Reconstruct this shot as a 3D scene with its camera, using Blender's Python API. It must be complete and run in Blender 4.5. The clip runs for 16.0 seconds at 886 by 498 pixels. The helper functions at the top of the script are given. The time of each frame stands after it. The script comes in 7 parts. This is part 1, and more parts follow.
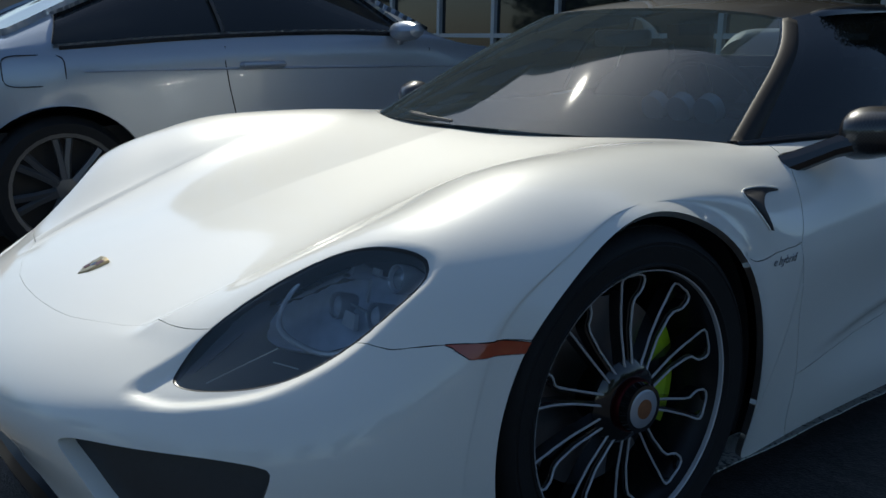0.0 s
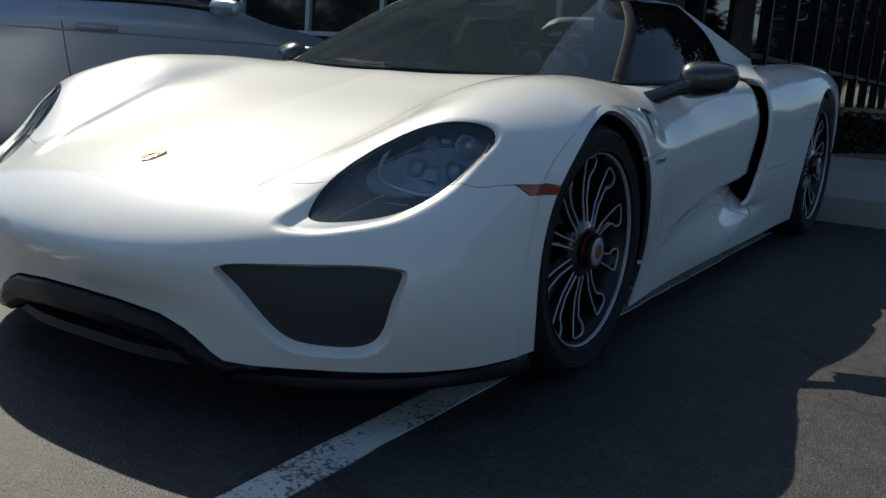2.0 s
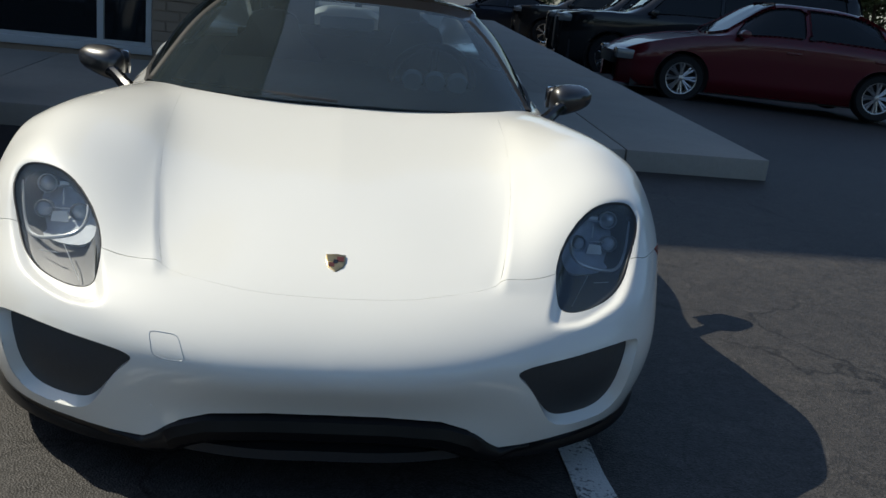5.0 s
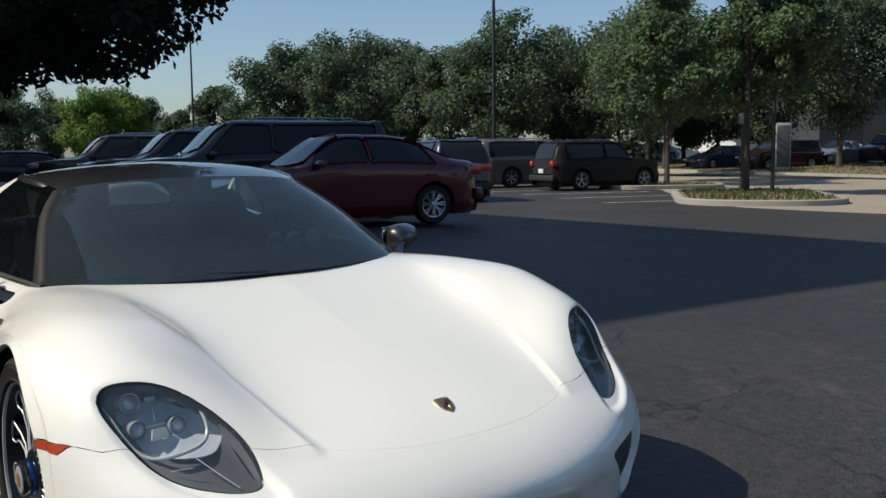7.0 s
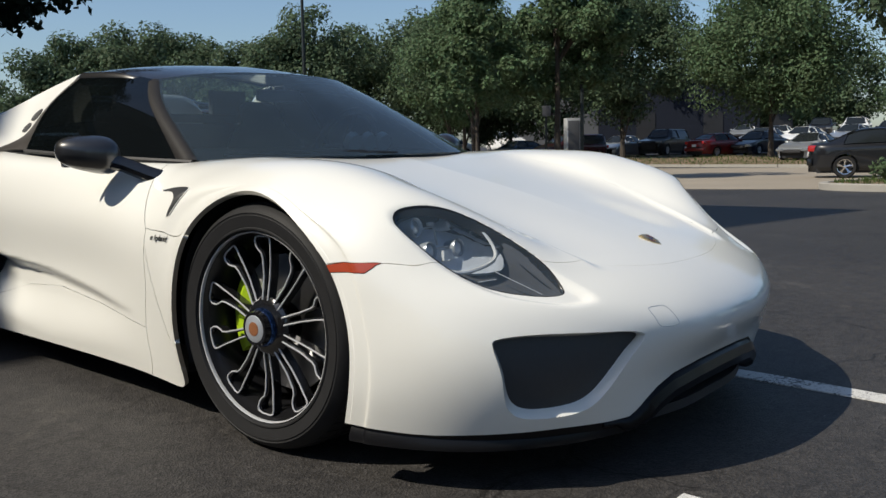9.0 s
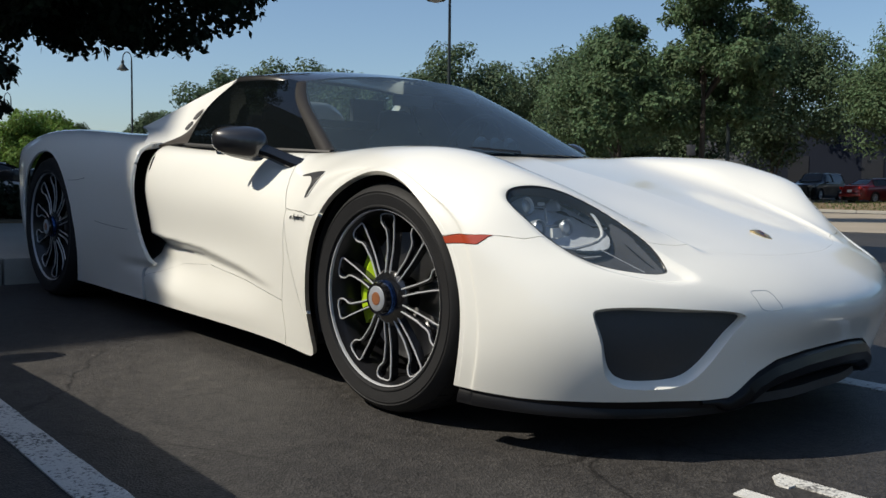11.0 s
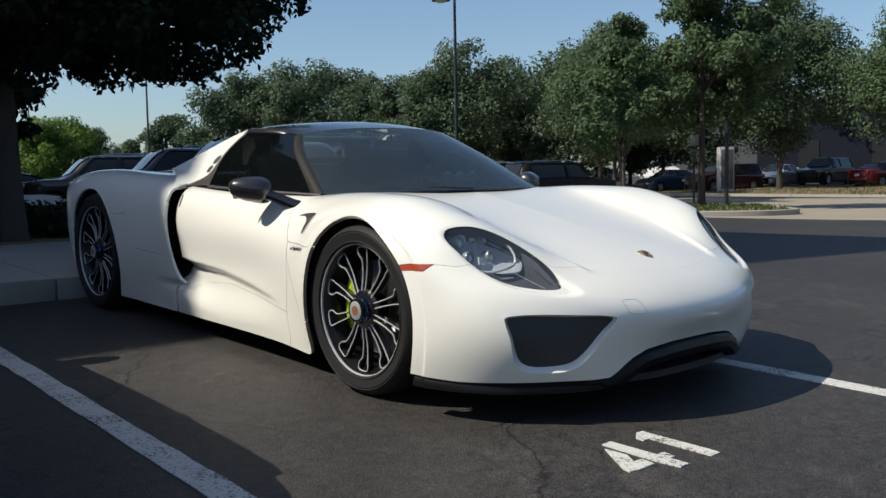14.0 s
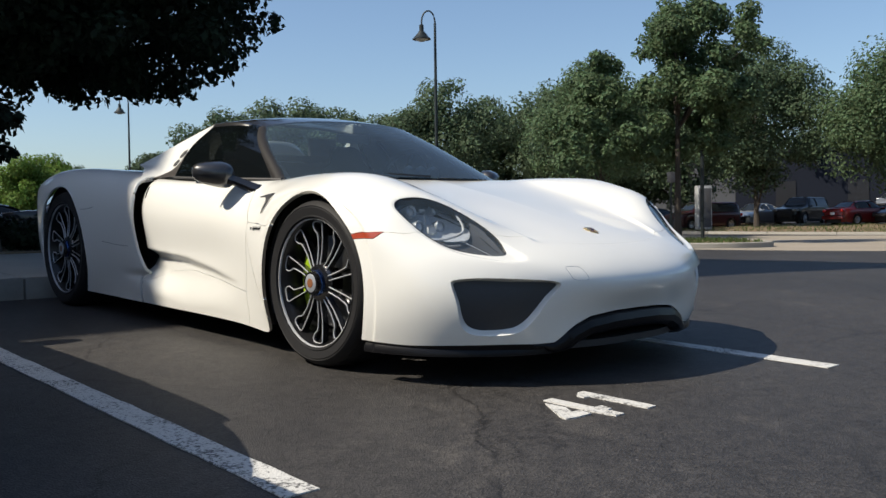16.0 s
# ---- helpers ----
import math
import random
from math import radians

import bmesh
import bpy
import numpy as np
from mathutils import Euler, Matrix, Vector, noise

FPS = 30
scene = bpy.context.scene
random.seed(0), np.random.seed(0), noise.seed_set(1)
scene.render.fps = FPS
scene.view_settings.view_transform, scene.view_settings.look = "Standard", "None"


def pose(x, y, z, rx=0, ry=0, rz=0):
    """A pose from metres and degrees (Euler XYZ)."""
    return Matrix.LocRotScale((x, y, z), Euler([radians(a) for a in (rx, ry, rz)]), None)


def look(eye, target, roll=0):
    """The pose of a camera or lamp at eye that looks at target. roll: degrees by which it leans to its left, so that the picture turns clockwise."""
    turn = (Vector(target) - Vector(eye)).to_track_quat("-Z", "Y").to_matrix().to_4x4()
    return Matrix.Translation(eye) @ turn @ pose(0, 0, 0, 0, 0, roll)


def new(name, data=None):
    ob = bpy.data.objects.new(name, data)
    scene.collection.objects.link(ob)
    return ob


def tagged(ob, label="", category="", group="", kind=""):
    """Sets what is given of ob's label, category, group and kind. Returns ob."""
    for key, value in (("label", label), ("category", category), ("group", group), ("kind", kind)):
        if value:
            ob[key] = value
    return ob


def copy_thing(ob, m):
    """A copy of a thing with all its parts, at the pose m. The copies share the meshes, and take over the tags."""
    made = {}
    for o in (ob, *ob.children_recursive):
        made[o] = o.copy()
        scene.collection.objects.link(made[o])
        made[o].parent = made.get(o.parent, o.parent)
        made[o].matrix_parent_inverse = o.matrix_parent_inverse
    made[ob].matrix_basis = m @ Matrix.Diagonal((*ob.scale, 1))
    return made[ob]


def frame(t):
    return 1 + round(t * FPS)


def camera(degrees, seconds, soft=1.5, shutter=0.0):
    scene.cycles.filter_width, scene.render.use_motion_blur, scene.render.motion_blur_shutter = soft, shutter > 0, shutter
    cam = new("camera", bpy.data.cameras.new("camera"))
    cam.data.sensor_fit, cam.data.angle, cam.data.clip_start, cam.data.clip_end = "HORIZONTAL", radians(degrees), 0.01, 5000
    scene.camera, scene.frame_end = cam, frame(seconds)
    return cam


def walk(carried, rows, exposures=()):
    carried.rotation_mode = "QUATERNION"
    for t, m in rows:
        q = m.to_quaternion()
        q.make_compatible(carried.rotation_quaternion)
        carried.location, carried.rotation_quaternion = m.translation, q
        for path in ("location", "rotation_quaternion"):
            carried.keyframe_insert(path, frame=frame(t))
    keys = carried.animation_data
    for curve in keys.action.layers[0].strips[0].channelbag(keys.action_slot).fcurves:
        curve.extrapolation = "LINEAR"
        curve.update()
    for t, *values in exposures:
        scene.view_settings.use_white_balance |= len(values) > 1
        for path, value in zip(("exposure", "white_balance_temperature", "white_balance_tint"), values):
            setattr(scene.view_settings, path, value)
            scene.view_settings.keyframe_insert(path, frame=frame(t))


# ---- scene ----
cam = camera(52.0, 16.0)
PATH = [
    (0, (1.958, -1.287, 1.007), (0.408, -0.1, 0.573), 1.1),
    (0.5, (1.731, -1.49, 0.926), (0.353, -0.1, 0.515), 1.3),
    (1, (1.678, -1.719, 0.842), (0.488, -0.155, 0.469), 3.5),
    (1.5, (1.827, -1.983, 0.777), (0.699, -0.37, 0.419), 4.1),
    (2, (1.868, -2.257, 0.787), (0.808, -0.603, 0.412), 4.2),
    (2.5, (1.737, -2.533, 0.827), (0.768, -0.831, 0.422), 4.6),
    (3, (1.464, -2.597, 0.849), (0.603, -0.834, 0.463), 4.6),
    (5.5, (-0.432, -2.922, 1.285), (0.06, -1.064, 0.733), 4.8),
    (6, (-0.81, -2.905, 1.327), (-0.131, -1.088, 0.84), 2.4),
    (6.5, (-1.138, -2.828, 1.277), (-0.183, -1.112, 0.896), 1.7),
    (7, (-1.48, -2.63, 1.211), (-0.262, -1.057, 1.003), -0.6),
    (7.5, (-1.8, -2.448, 1.144), (-0.362, -1.073, 0.943), -1.8),
    (8, (-2.079, -2.19, 1.095), (-0.561, -0.905, 0.888), -3.1),
    (8.5, (-2.318, -1.97, 1.002), (-0.722, -0.782, 0.802), -3.2),
    (9, (-2.497, -1.941, 0.801), (-0.948, -0.693, 0.592), -1.1),
    (9.5, (-2.527, -1.998, 0.641), (-1.079, -0.629, 0.472), 1.4),
    (12, (-2.668, -2.221, 0.692), (-1.367, -0.708, 0.546), -0.8),
    (12.5, (-2.733, -2.337, 0.816), (-1.438, -0.83, 0.591), -1.5),
    (13, (-2.857, -2.521, 0.821), (-1.529, -1.04, 0.613), -0.4),
    (13.5, (-2.975, -2.771, 0.841), (-1.688, -1.251, 0.661), -0.6),
    (14, (-3.024, -2.919, 0.827), (-1.704, -1.423, 0.686), -1.0),
    (14.5, (-3.032, -3.0, 0.654), (-1.728, -1.487, 0.54), -1.0),
    (15, (-3.053, -3.061, 0.583), (-1.741, -1.553, 0.518), -0.4),
    (15.5, (-3.039, -3.082, 0.567), (-1.703, -1.595, 0.53), -0.5),
    (16, (-3.027, -3.101, 0.561), (-1.675, -1.628, 0.511), -0.8),
]
walk(cam, [(t, look(eye, target, roll)) for t, eye, target, roll in PATH],
     exposures=[(0.0, 0.32, 6200, 4), (0.5, 0.08, 6250, 4), (1.0, 0.10, 6350, 4), (1.5, 0.24, 6400, 4), (2.5, 0.46, 6500, 6), (3.0, 0.48, 6500, 6), (5.5, 0.40, 6500, 5), (7.0, 0.38, 6500, 7), (9.5, 0.40, 6500, 8),
                (12.0, 0.48, 6500, 7), (13.5, 0.50, 6500, 7), (14.5, 0.54, 6520, 8), (15.0, 0.64, 6600, 9), (16.0, 0.68, 6600, 9)])

# ---- world and light ----
SUN = Vector((-0.855, 0.415, 1.0)).normalized()
world = bpy.data.worlds.new("world")
scene.world = world
world.use_nodes = True
wn = world.node_tree.nodes
sky = wn.new("ShaderNodeTexSky")
sky.sky_type = "NISHITA"
sky.sun_disc = False
sky.sun_elevation = math.asin(SUN.z)
sky.sun_rotation = math.atan2(SUN.x, SUN.y)
sky.air_density, sky.dust_density, sky.ozone_density = 1.0, 1.1, 3.6
wn["Background"].inputs["Strength"].default_value = 0.09
world.node_tree.links.new(sky.outputs["Color"], wn["Background"].inputs["Color"])
sun_data = bpy.data.lights.new("sun", "SUN")
sun_data.energy, sun_data.angle, sun_data.color = 3.9, radians(0.4), (1.0, 0.915, 0.785)
sun = new("sun", sun_data)
sun.matrix_world = look((0, 0, 30), Vector((0, 0, 30)) - SUN)
scene.view_settings.exposure = 0.0

# ---- materials ----
def mat(name, color, rough=0.5, metal=0.0, coat=0.0, vary=0.0, scale=8.0, bump=0.0, bscale=60.0, spec=0.5, vary2=0.0):
    """A painted, stone-like or plastic surface: two scales of colour change, fine relief."""
    m = bpy.data.materials.new(name)
    m.use_nodes = True
    n, l = m.node_tree.nodes, m.node_tree.links
    b = n["Principled BSDF"]
    b.inputs["Roughness"].default_value = rough
    b.inputs["Metallic"].default_value = metal
    b.inputs["Coat Weight"].default_value = coat
    b.inputs["Coat Roughness"].default_value = 0.03
    b.inputs["Specular IOR Level"].default_value = spec
    b.inputs["Base Color"].default_value = (*color, 1)
    tc = n.new("ShaderNodeTexCoord")
    if vary or vary2:
        a = n.new("ShaderNodeTexNoise")
        a.inputs["Scale"].default_value, a.inputs["Detail"].default_value = scale, 6
        f = n.new("ShaderNodeTexNoise")
        f.inputs["Scale"].default_value, f.inputs["Detail"].default_value = scale * 14, 3
        l.new(tc.outputs["Object"], a.inputs["Vector"])
        l.new(tc.outputs["Object"], f.inputs["Vector"])
        mix = n.new("ShaderNodeMath")
        mix.operation = "MULTIPLY_ADD"
        mix.inputs[1].default_value = vary
        mix.inputs[2].default_value = 1 - vary / 2
        l.new(a.outputs["Fac"], mix.inputs[0])
        mx2 = n.new("ShaderNodeMath")
        mx2.operation = "MULTIPLY_ADD"
        mx2.inputs[1].default_value = vary2
        l.new(f.outputs["Fac"], mx2.inputs[0])
        sub = n.new("ShaderNodeMath")
        sub.operation = "SUBTRACT"
        sub.inputs[1].default_value = vary2 / 2
        l.new(mix.outputs[0], sub.inputs[0])
        l.new(sub.outputs[0], mx2.inputs[2])
        hsv = n.new("ShaderNodeHueSaturation")
        hsv.inputs["Color"].default_value = (*color, 1)
        l.new(mx2.outputs[0], hsv.inputs["Value"])
        l.new(hsv.outputs["Color"], b.inputs["Base Color"])
    if bump:
        t = n.new("ShaderNodeTexNoise")
        t.inputs["Scale"].default_value, t.inputs["Detail"].default_value = bscale, 5
        l.new(tc.outputs["Object"], t.inputs["Vector"])
        bp = n.new("ShaderNodeBump")
        bp.inputs["Strength"].default_value, bp.inputs["Distance"].default_value = bump, 0.01
        l.new(t.outputs["Fac"], bp.inputs["Height"])
        l.new(bp.outputs["Normal"], b.inputs["Normal"])
    return m


def glass_mat(name, tint, rough=0.0, ior=1.5, dust_sheen=0.0):
    """Thin pane: clear or tinted body with a real surface gloss."""
    m = bpy.data.materials.new(name)
    m.use_nodes = True
    n, l = m.node_tree.nodes, m.node_tree.links
    n.remove(n["Principled BSDF"])
    t, g, x, f = n.new("ShaderNodeBsdfTransparent"), n.new("ShaderNodeBsdfGlossy"), n.new("ShaderNodeMixShader"), n.new("ShaderNodeFresnel")
    t.inputs["Color"].default_value = (*tint, 1)
    g.inputs["Roughness"].default_value = rough
    f.inputs["IOR"].default_value = ior
    l.new(f.outputs[0], x.inputs[0])
    l.new(t.outputs[0], x.inputs[1])
    l.new(g.outputs[0], x.inputs[2])
    out = x
    if dust_sheen:
        # a thin bluish film: some dust, and sky sheen put into the colour
        d, out, nz, mr, tc = n.new("ShaderNodeBsdfDiffuse"), n.new("ShaderNodeMixShader"), n.new("ShaderNodeTexNoise"), n.new("ShaderNodeMapRange"), n.new("ShaderNodeTexCoord")
        d.inputs["Color"].default_value = (.40, .55, .62, 1)
        nz.inputs["Scale"].default_value, nz.inputs["Detail"].default_value = 5, 6
        mr.inputs[3].default_value, mr.inputs[4].default_value = dust_sheen * .6, dust_sheen * 1.5
        l.new(tc.outputs["Object"], nz.inputs["Vector"])
        l.new(nz.outputs["Fac"], mr.inputs[0])
        l.new(mr.outputs[0], out.inputs[0])
        l.new(x.outputs[0], out.inputs[1])
        l.new(d.outputs[0], out.inputs[2])
    l.new(out.outputs[0], n["Material Output"].inputs["Surface"])
    return m


def asphalt_mat(name, base, crackscale=0.55):
    """Worn tarmac: stones, broad patches, pale scuffs and dark cracks."""
    m = bpy.data.materials.new(name)
    m.use_nodes = True
    n, l = m.node_tree.nodes, m.node_tree.links
    b = n["Principled BSDF"]
    b.inputs["Roughness"].default_value = 0.62
    b.inputs["Specular IOR Level"].default_value = 0.42
    tc = n.new("ShaderNodeTexCoord")
    def noise_tex(s, d, dist=0.0):
        t = n.new("ShaderNodeTexNoise")
        t.inputs["Scale"].default_value, t.inputs["Detail"].default_value, t.inputs["Distortion"].default_value = s, d, dist
        l.new(tc.outputs["Object"], t.inputs["Vector"])
        return t
    def ramp(src, a, c, ca, cc):
        r = n.new("ShaderNodeValToRGB")
        r.color_ramp.elements[0].position, r.color_ramp.elements[1].position = a, c
        r.color_ramp.elements[0].color, r.color_ramp.elements[1].color = (*ca, 1), (*cc, 1)
        l.new(src, r.inputs[0])
        return r
    def mul(a, c, kind="MULTIPLY", fac=1.0):
        x = n.new("ShaderNodeMix")
        x.data_type, x.blend_type = "RGBA", kind
        x.inputs[0].default_value = fac
        l.new(a, x.inputs[6])
        l.new(c, x.inputs[7])
        return x.outputs[2]
    stones = n.new("ShaderNodeTexVoronoi")
    stones.inputs["Scale"].default_value = 170
    l.new(tc.outputs["Object"], stones.inputs["Vector"])
    sr = ramp(stones.outputs["Color"], 0.1, 0.95, [c * 0.5 for c in base], [c * 1.7 for c in base])
    # grit between the stones, and a few pale chips
    grit = ramp(noise_tex(420, 2).outputs["Fac"], 0.35, 0.68, (0.7, 0.7, 0.7), (1.25, 1.23, 1.2))
    chip = ramp(stones.outputs["Color"], 0.965, 0.985, (1, 1, 1), (2.1, 2.0, 1.85))
    patch = ramp(noise_tex(0.5, 5).outputs["Fac"], 0.3, 0.7, (0.78, 0.78, 0.8), (1.2, 1.19, 1.16))
    mottle = ramp(noise_tex(17, 6, 0.6).outputs["Fac"], 0.32, 0.68, (0.76, 0.76, 0.78), (1.26, 1.25, 1.24))
    col = mul(mul(mul(mul(sr.outputs[0], grit.outputs[0]), chip.outputs[0]), patch.outputs[0]), mottle.outputs[0])
    scuff = ramp(noise_tex(2.3, 8, 1.2).outputs["Fac"], 0.60, 0.72, (1, 1, 1), (1.5, 1.48, 1.42))
    col = mul(col, scuff.outputs[0])
    # scattered pale specks
    dots = n.new("ShaderNodeTexVoronoi")
    dots.inputs["Scale"].default_value = 9
    l.new(tc.outputs["Object"], dots.inputs["Vector"])
    near = ramp(dots.outputs["Distance"], 0.030, 0.045, (5.5, 5.4, 5.2), (1, 1, 1))
    some = ramp(dots.outputs["Color"], 0.60, 0.62, (0, 0, 0), (9, 9, 9))
    few = n.new("ShaderNodeMix")
    few.data_type, few.blend_type = "RGBA", "DARKEN"
    few.inputs[0].default_value = 1.0
    l.new(near.outputs[0], few.inputs[6])
    l.new(some.outputs[0], few.inputs[7])
    lit = n.new("ShaderNodeMix")
    lit.data_type, lit.blend_type = "RGBA", "LIGHTEN"
    lit.inputs[0].default_value = 1.0
    l.new(few.outputs[2], lit.inputs[6])
    lit.inputs[7].default_value = (1, 1, 1, 1)
    col = mul(col, lit.outputs[2])
    v = n.new("ShaderNodeTexVoronoi")
    v.feature = "DISTANCE_TO_EDGE"
    v.inputs["Scale"].default_value = crackscale
    wob = n.new("ShaderNodeVectorMath")
    wob.operation = "MULTIPLY_ADD"
    nz = noise_tex(3.4, 10)
    l.new(nz.outputs["Color"], wob.inputs[0])
    wob.inputs[1].default_value = (0.32, 0.32, 0.32)
    l.new(tc.outputs["Object"], wob.inputs[2])
    l.new(wob.outputs[0], v.inputs["Vector"])
    # a finer net of hairline cracks in some patches
    v2 = n.new("ShaderNodeTexVoronoi")
    v2.feature = "DISTANCE_TO_EDGE"
    v2.inputs["Scale"].default_value = crackscale * 3.6
    l.new(wob.outputs[0], v2.inputs["Vector"])
    hair = ramp(v2.outputs["Distance"], 0.005, 0.014, (0.60, 0.59, 0.58), (1, 1, 1))
    gate2 = ramp(noise_tex(1.3, 5).outputs["Fac"], 0.44, 0.54, (1, 1, 1), (0, 0, 0))
    y = n.new("ShaderNodeMix")
    y.data_type, y.blend_type = "RGBA", "LIGHTEN"
    y.inputs[0].default_value = 1.0
    l.new(hair.outputs[0], y.inputs[6])
    l.new(gate2.outputs[0], y.inputs[7])
    col = mul(col, y.outputs[2])
    cr = ramp(v.outputs["Distance"], 0.0022, 0.0065, (0.26, 0.25, 0.245), (1, 1, 1))
    gate = ramp(noise_tex(0.8, 4).outputs["Fac"], 0.45, 0.53, (1, 1, 1), (0, 0, 0))
    x = n.new("ShaderNodeMix")
    x.data_type, x.blend_type = "RGBA", "LIGHTEN"
    x.inputs[0].default_value = 1.0
    l.new(cr.outputs[0], x.inputs[6])
    l.new(gate.outputs[0], x.inputs[7])
    col = mul(col, x.outputs[2])
    l.new(col, b.inputs["Base Color"])
    bp = n.new("ShaderNodeBump")
    bp.inputs["Strength"].default_value, bp.inputs["Distance"].default_value = 0.45, 0.004
    l.new(stones.outputs["Distance"], bp.inputs["Height"])
    l.new(bp.outputs["Normal"], b.inputs["Normal"])
    return m


def worn_paint(name):
    """White road paint, rubbed through to the tarmac in specks and patches."""
    m = mat(name, (0.6, 0.6, 0.58), 0.75, bump=0.5, bscale=150)
    n, l = m.node_tree.nodes, m.node_tree.links
    tc = n.new("ShaderNodeTexCoord")
    fine, broad, add, ramp = n.new("ShaderNodeTexNoise"), n.new("ShaderNodeTexNoise"), n.new("ShaderNodeMath"), n.new("ShaderNodeValToRGB")
    fine.inputs["Scale"].default_value, fine.inputs["Detail"].default_value = 90, 5
    broad.inputs["Scale"].default_value, broad.inputs["Detail"].default_value = 5, 3
    l.new(tc.outputs["Object"], fine.inputs["Vector"])
    l.new(tc.outputs["Object"], broad.inputs["Vector"])
    add.operation = "MULTIPLY_ADD"
    add.inputs[1].default_value = 0.55
    l.new(broad.outputs["Fac"], add.inputs[0])
    l.new(fine.outputs["Fac"], add.inputs[2])
    e = ramp.color_ramp.elements
    e[0].position, e[1].position = 0.60, 0.76
    e[0].color, e[1].color = (0.10, 0.098, 0.095, 1), (0.55, 0.545, 0.52, 1)
    l.new(add.outputs[0], ramp.inputs[0])
    l.new(ramp.outputs[0], n["Principled BSDF"].inputs["Base Color"])
    return m


def leaf_mat(name, color):
    m = mat(name, color, 0.6, vary=0.0, spec=0.12)
    n, l = m.node_tree.nodes, m.node_tree.links
    b = n["Principled BSDF"]
    geo = n.new("ShaderNodeNewGeometry")
    hsv = n.new("ShaderNodeHueSaturation")
    hsv.inputs["Color"].default_value = (*color, 1)
    mr = n.new("ShaderNodeMapRange")
    mr.inputs[3].default_value, mr.inputs[4].default_value = 0.65, 1.35
    l.new(geo.outputs["Random Per Island"], mr.inputs[0])
    l.new(mr.outputs[0], hsv.inputs["Value"])
    mr2 = n.new("ShaderNodeMapRange")
    mr2.inputs[3].default_value, mr2.inputs[4].default_value = 0.475, 0.525
    l.new(geo.outputs["Random Per Island"], mr2.inputs[0])
    l.new(mr2.outputs[0], hsv.inputs["Hue"])
    l.new(hsv.outputs["Color"], b.inputs["Base Color"])
    tr = n.new("ShaderNodeBsdfTranslucent")
    l.new(hsv.outputs["Color"], tr.inputs["Color"])
    x = n.new("ShaderNodeMixShader")
    x.inputs[0].default_value = 0.35
    l.new(b.outputs[0], x.inputs[1])
    l.new(tr.outputs[0], x.inputs[2])
    l.new(x.outputs[0], n["Material Output"].inputs["Surface"])
    return m


def carbon_mat(name):
    """Clear-coated woven carbon."""
    m = mat(name, (0.012, 0.012, 0.013), 0.35, coat=1.0)
    n, l = m.node_tree.nodes, m.node_tree.links
    b = n["Principled BSDF"]
    tc = n.new("ShaderNodeTexCoord")
    ck = n.new("ShaderNodeTexChecker")
    ck.inputs["Scale"].default_value = 260
    ck.inputs["Color1"].default_value = (0.008, 0.008, 0.009, 1)
    ck.inputs["Color2"].default_value = (0.022, 0.021, 0.021, 1)
    l.new(tc.outputs["Object"], ck.inputs["Vector"])
    l.new(ck.outputs["Color"], b.inputs["Base Color"])
    return m


WHITE = mat("pearl_white_paint", (0.755, 0.748, 0.70), 0.45, coat=1.0, spec=0.3, vary=0.02, scale=3)
WHITE.node_tree.nodes["Principled BSDF"].inputs["Coat Roughness"].default_value = 0.075
CARBON = carbon_mat("carbon_fibre")
GLOSS_BLACK = mat("gloss_black", (0.010, 0.010, 0.011), 0.12, coat=0.6, vary=0.2, scale=20)
MATT_BLACK = mat("matt_black_plastic", (0.018, 0.018, 0.02), 0.6, vary=0.3, scale=30, bump=0.05, bscale=300)
DARK_MESH = mat("dark_mesh", (0.034, 0.037, 0.041), 0.55, vary=0.3, scale=80)
RUBBER = mat("tyre_rubber", (0.017, 0.017, 0.018), 0.62, vary=0.35, scale=25, bump=0.1, bscale=200, spec=0.22)
SILVER = mat("machined_silver", (0.50, 0.52, 0.56), 0.25, metal=1.0, vary=0.1, scale=60)
CHROME = mat("chrome", (0.75, 0.75, 0.76), 0.08, metal=1.0, vary=0.03, scale=20)
GREEN = mat("acid_green_caliper", (0.42, 0.62, 0.02), 0.35, coat=0.5, vary=0.1, scale=30)
STEEL = mat("disc_steel", (0.30, 0.30, 0.31), 0.35, metal=1.0, vary=0.3, scale=40)
BLUE_ANOD = mat("blue_anodised", (0.03, 0.07, 0.20), 0.25, metal=0.9, vary=0.1, scale=40)
RED_ANOD = mat("red_anodised", (0.10, 0.012, 0.015), 0.3, metal=0.9, vary=0.1, scale=40)
GOLD = mat("crest_gold", (0.46, 0.37, 0.21), 0.3, metal=0.9, vary=0.2, scale=200)
CREST_RED = mat("crest_red", (0.085, 0.022, 0.018), 0.35, vary=0.1, scale=100)
ORANGE = mat("amber_red_marker", (0.36, 0.055, 0.022), 0.22, coat=0.6, vary=0.15, scale=60)
LAMP_BOWL = mat("lamp_bowl_gunmetal", (0.075, 0.078, 0.088), 0.5, metal=0.0, vary=0.2, scale=30)
LAMP_GREY = mat("lamp_grey", (0.36, 0.39, 0.43), 0.3, metal=0.4, vary=0.15, scale=40)
LAMP_PALE = mat("lamp_pale_reflector", (0.66, 0.69, 0.72), 0.2, metal=0.3, vary=0.1, scale=40)
PROJECTOR = mat("projector_glass", (0.50, 0.54, 0.58), 0.12, metal=0.5, vary=0.2, scale=60)
LAMP_BLUE = mat("lamp_blue_grey", (0.54, 0.59, 0.66), 0.38, metal=0.1, vary=0.5, scale=60)
EDGE_SILVER = mat("spoke_edge_silver", (0.52, 0.53, 0.55), 0.32, metal=0.25, vary=0.1, scale=30)
HUB_SILVER = mat("hub_silver", (0.46, 0.49, 0.54), 0.3, metal=0.5, vary=0.1, scale=60)
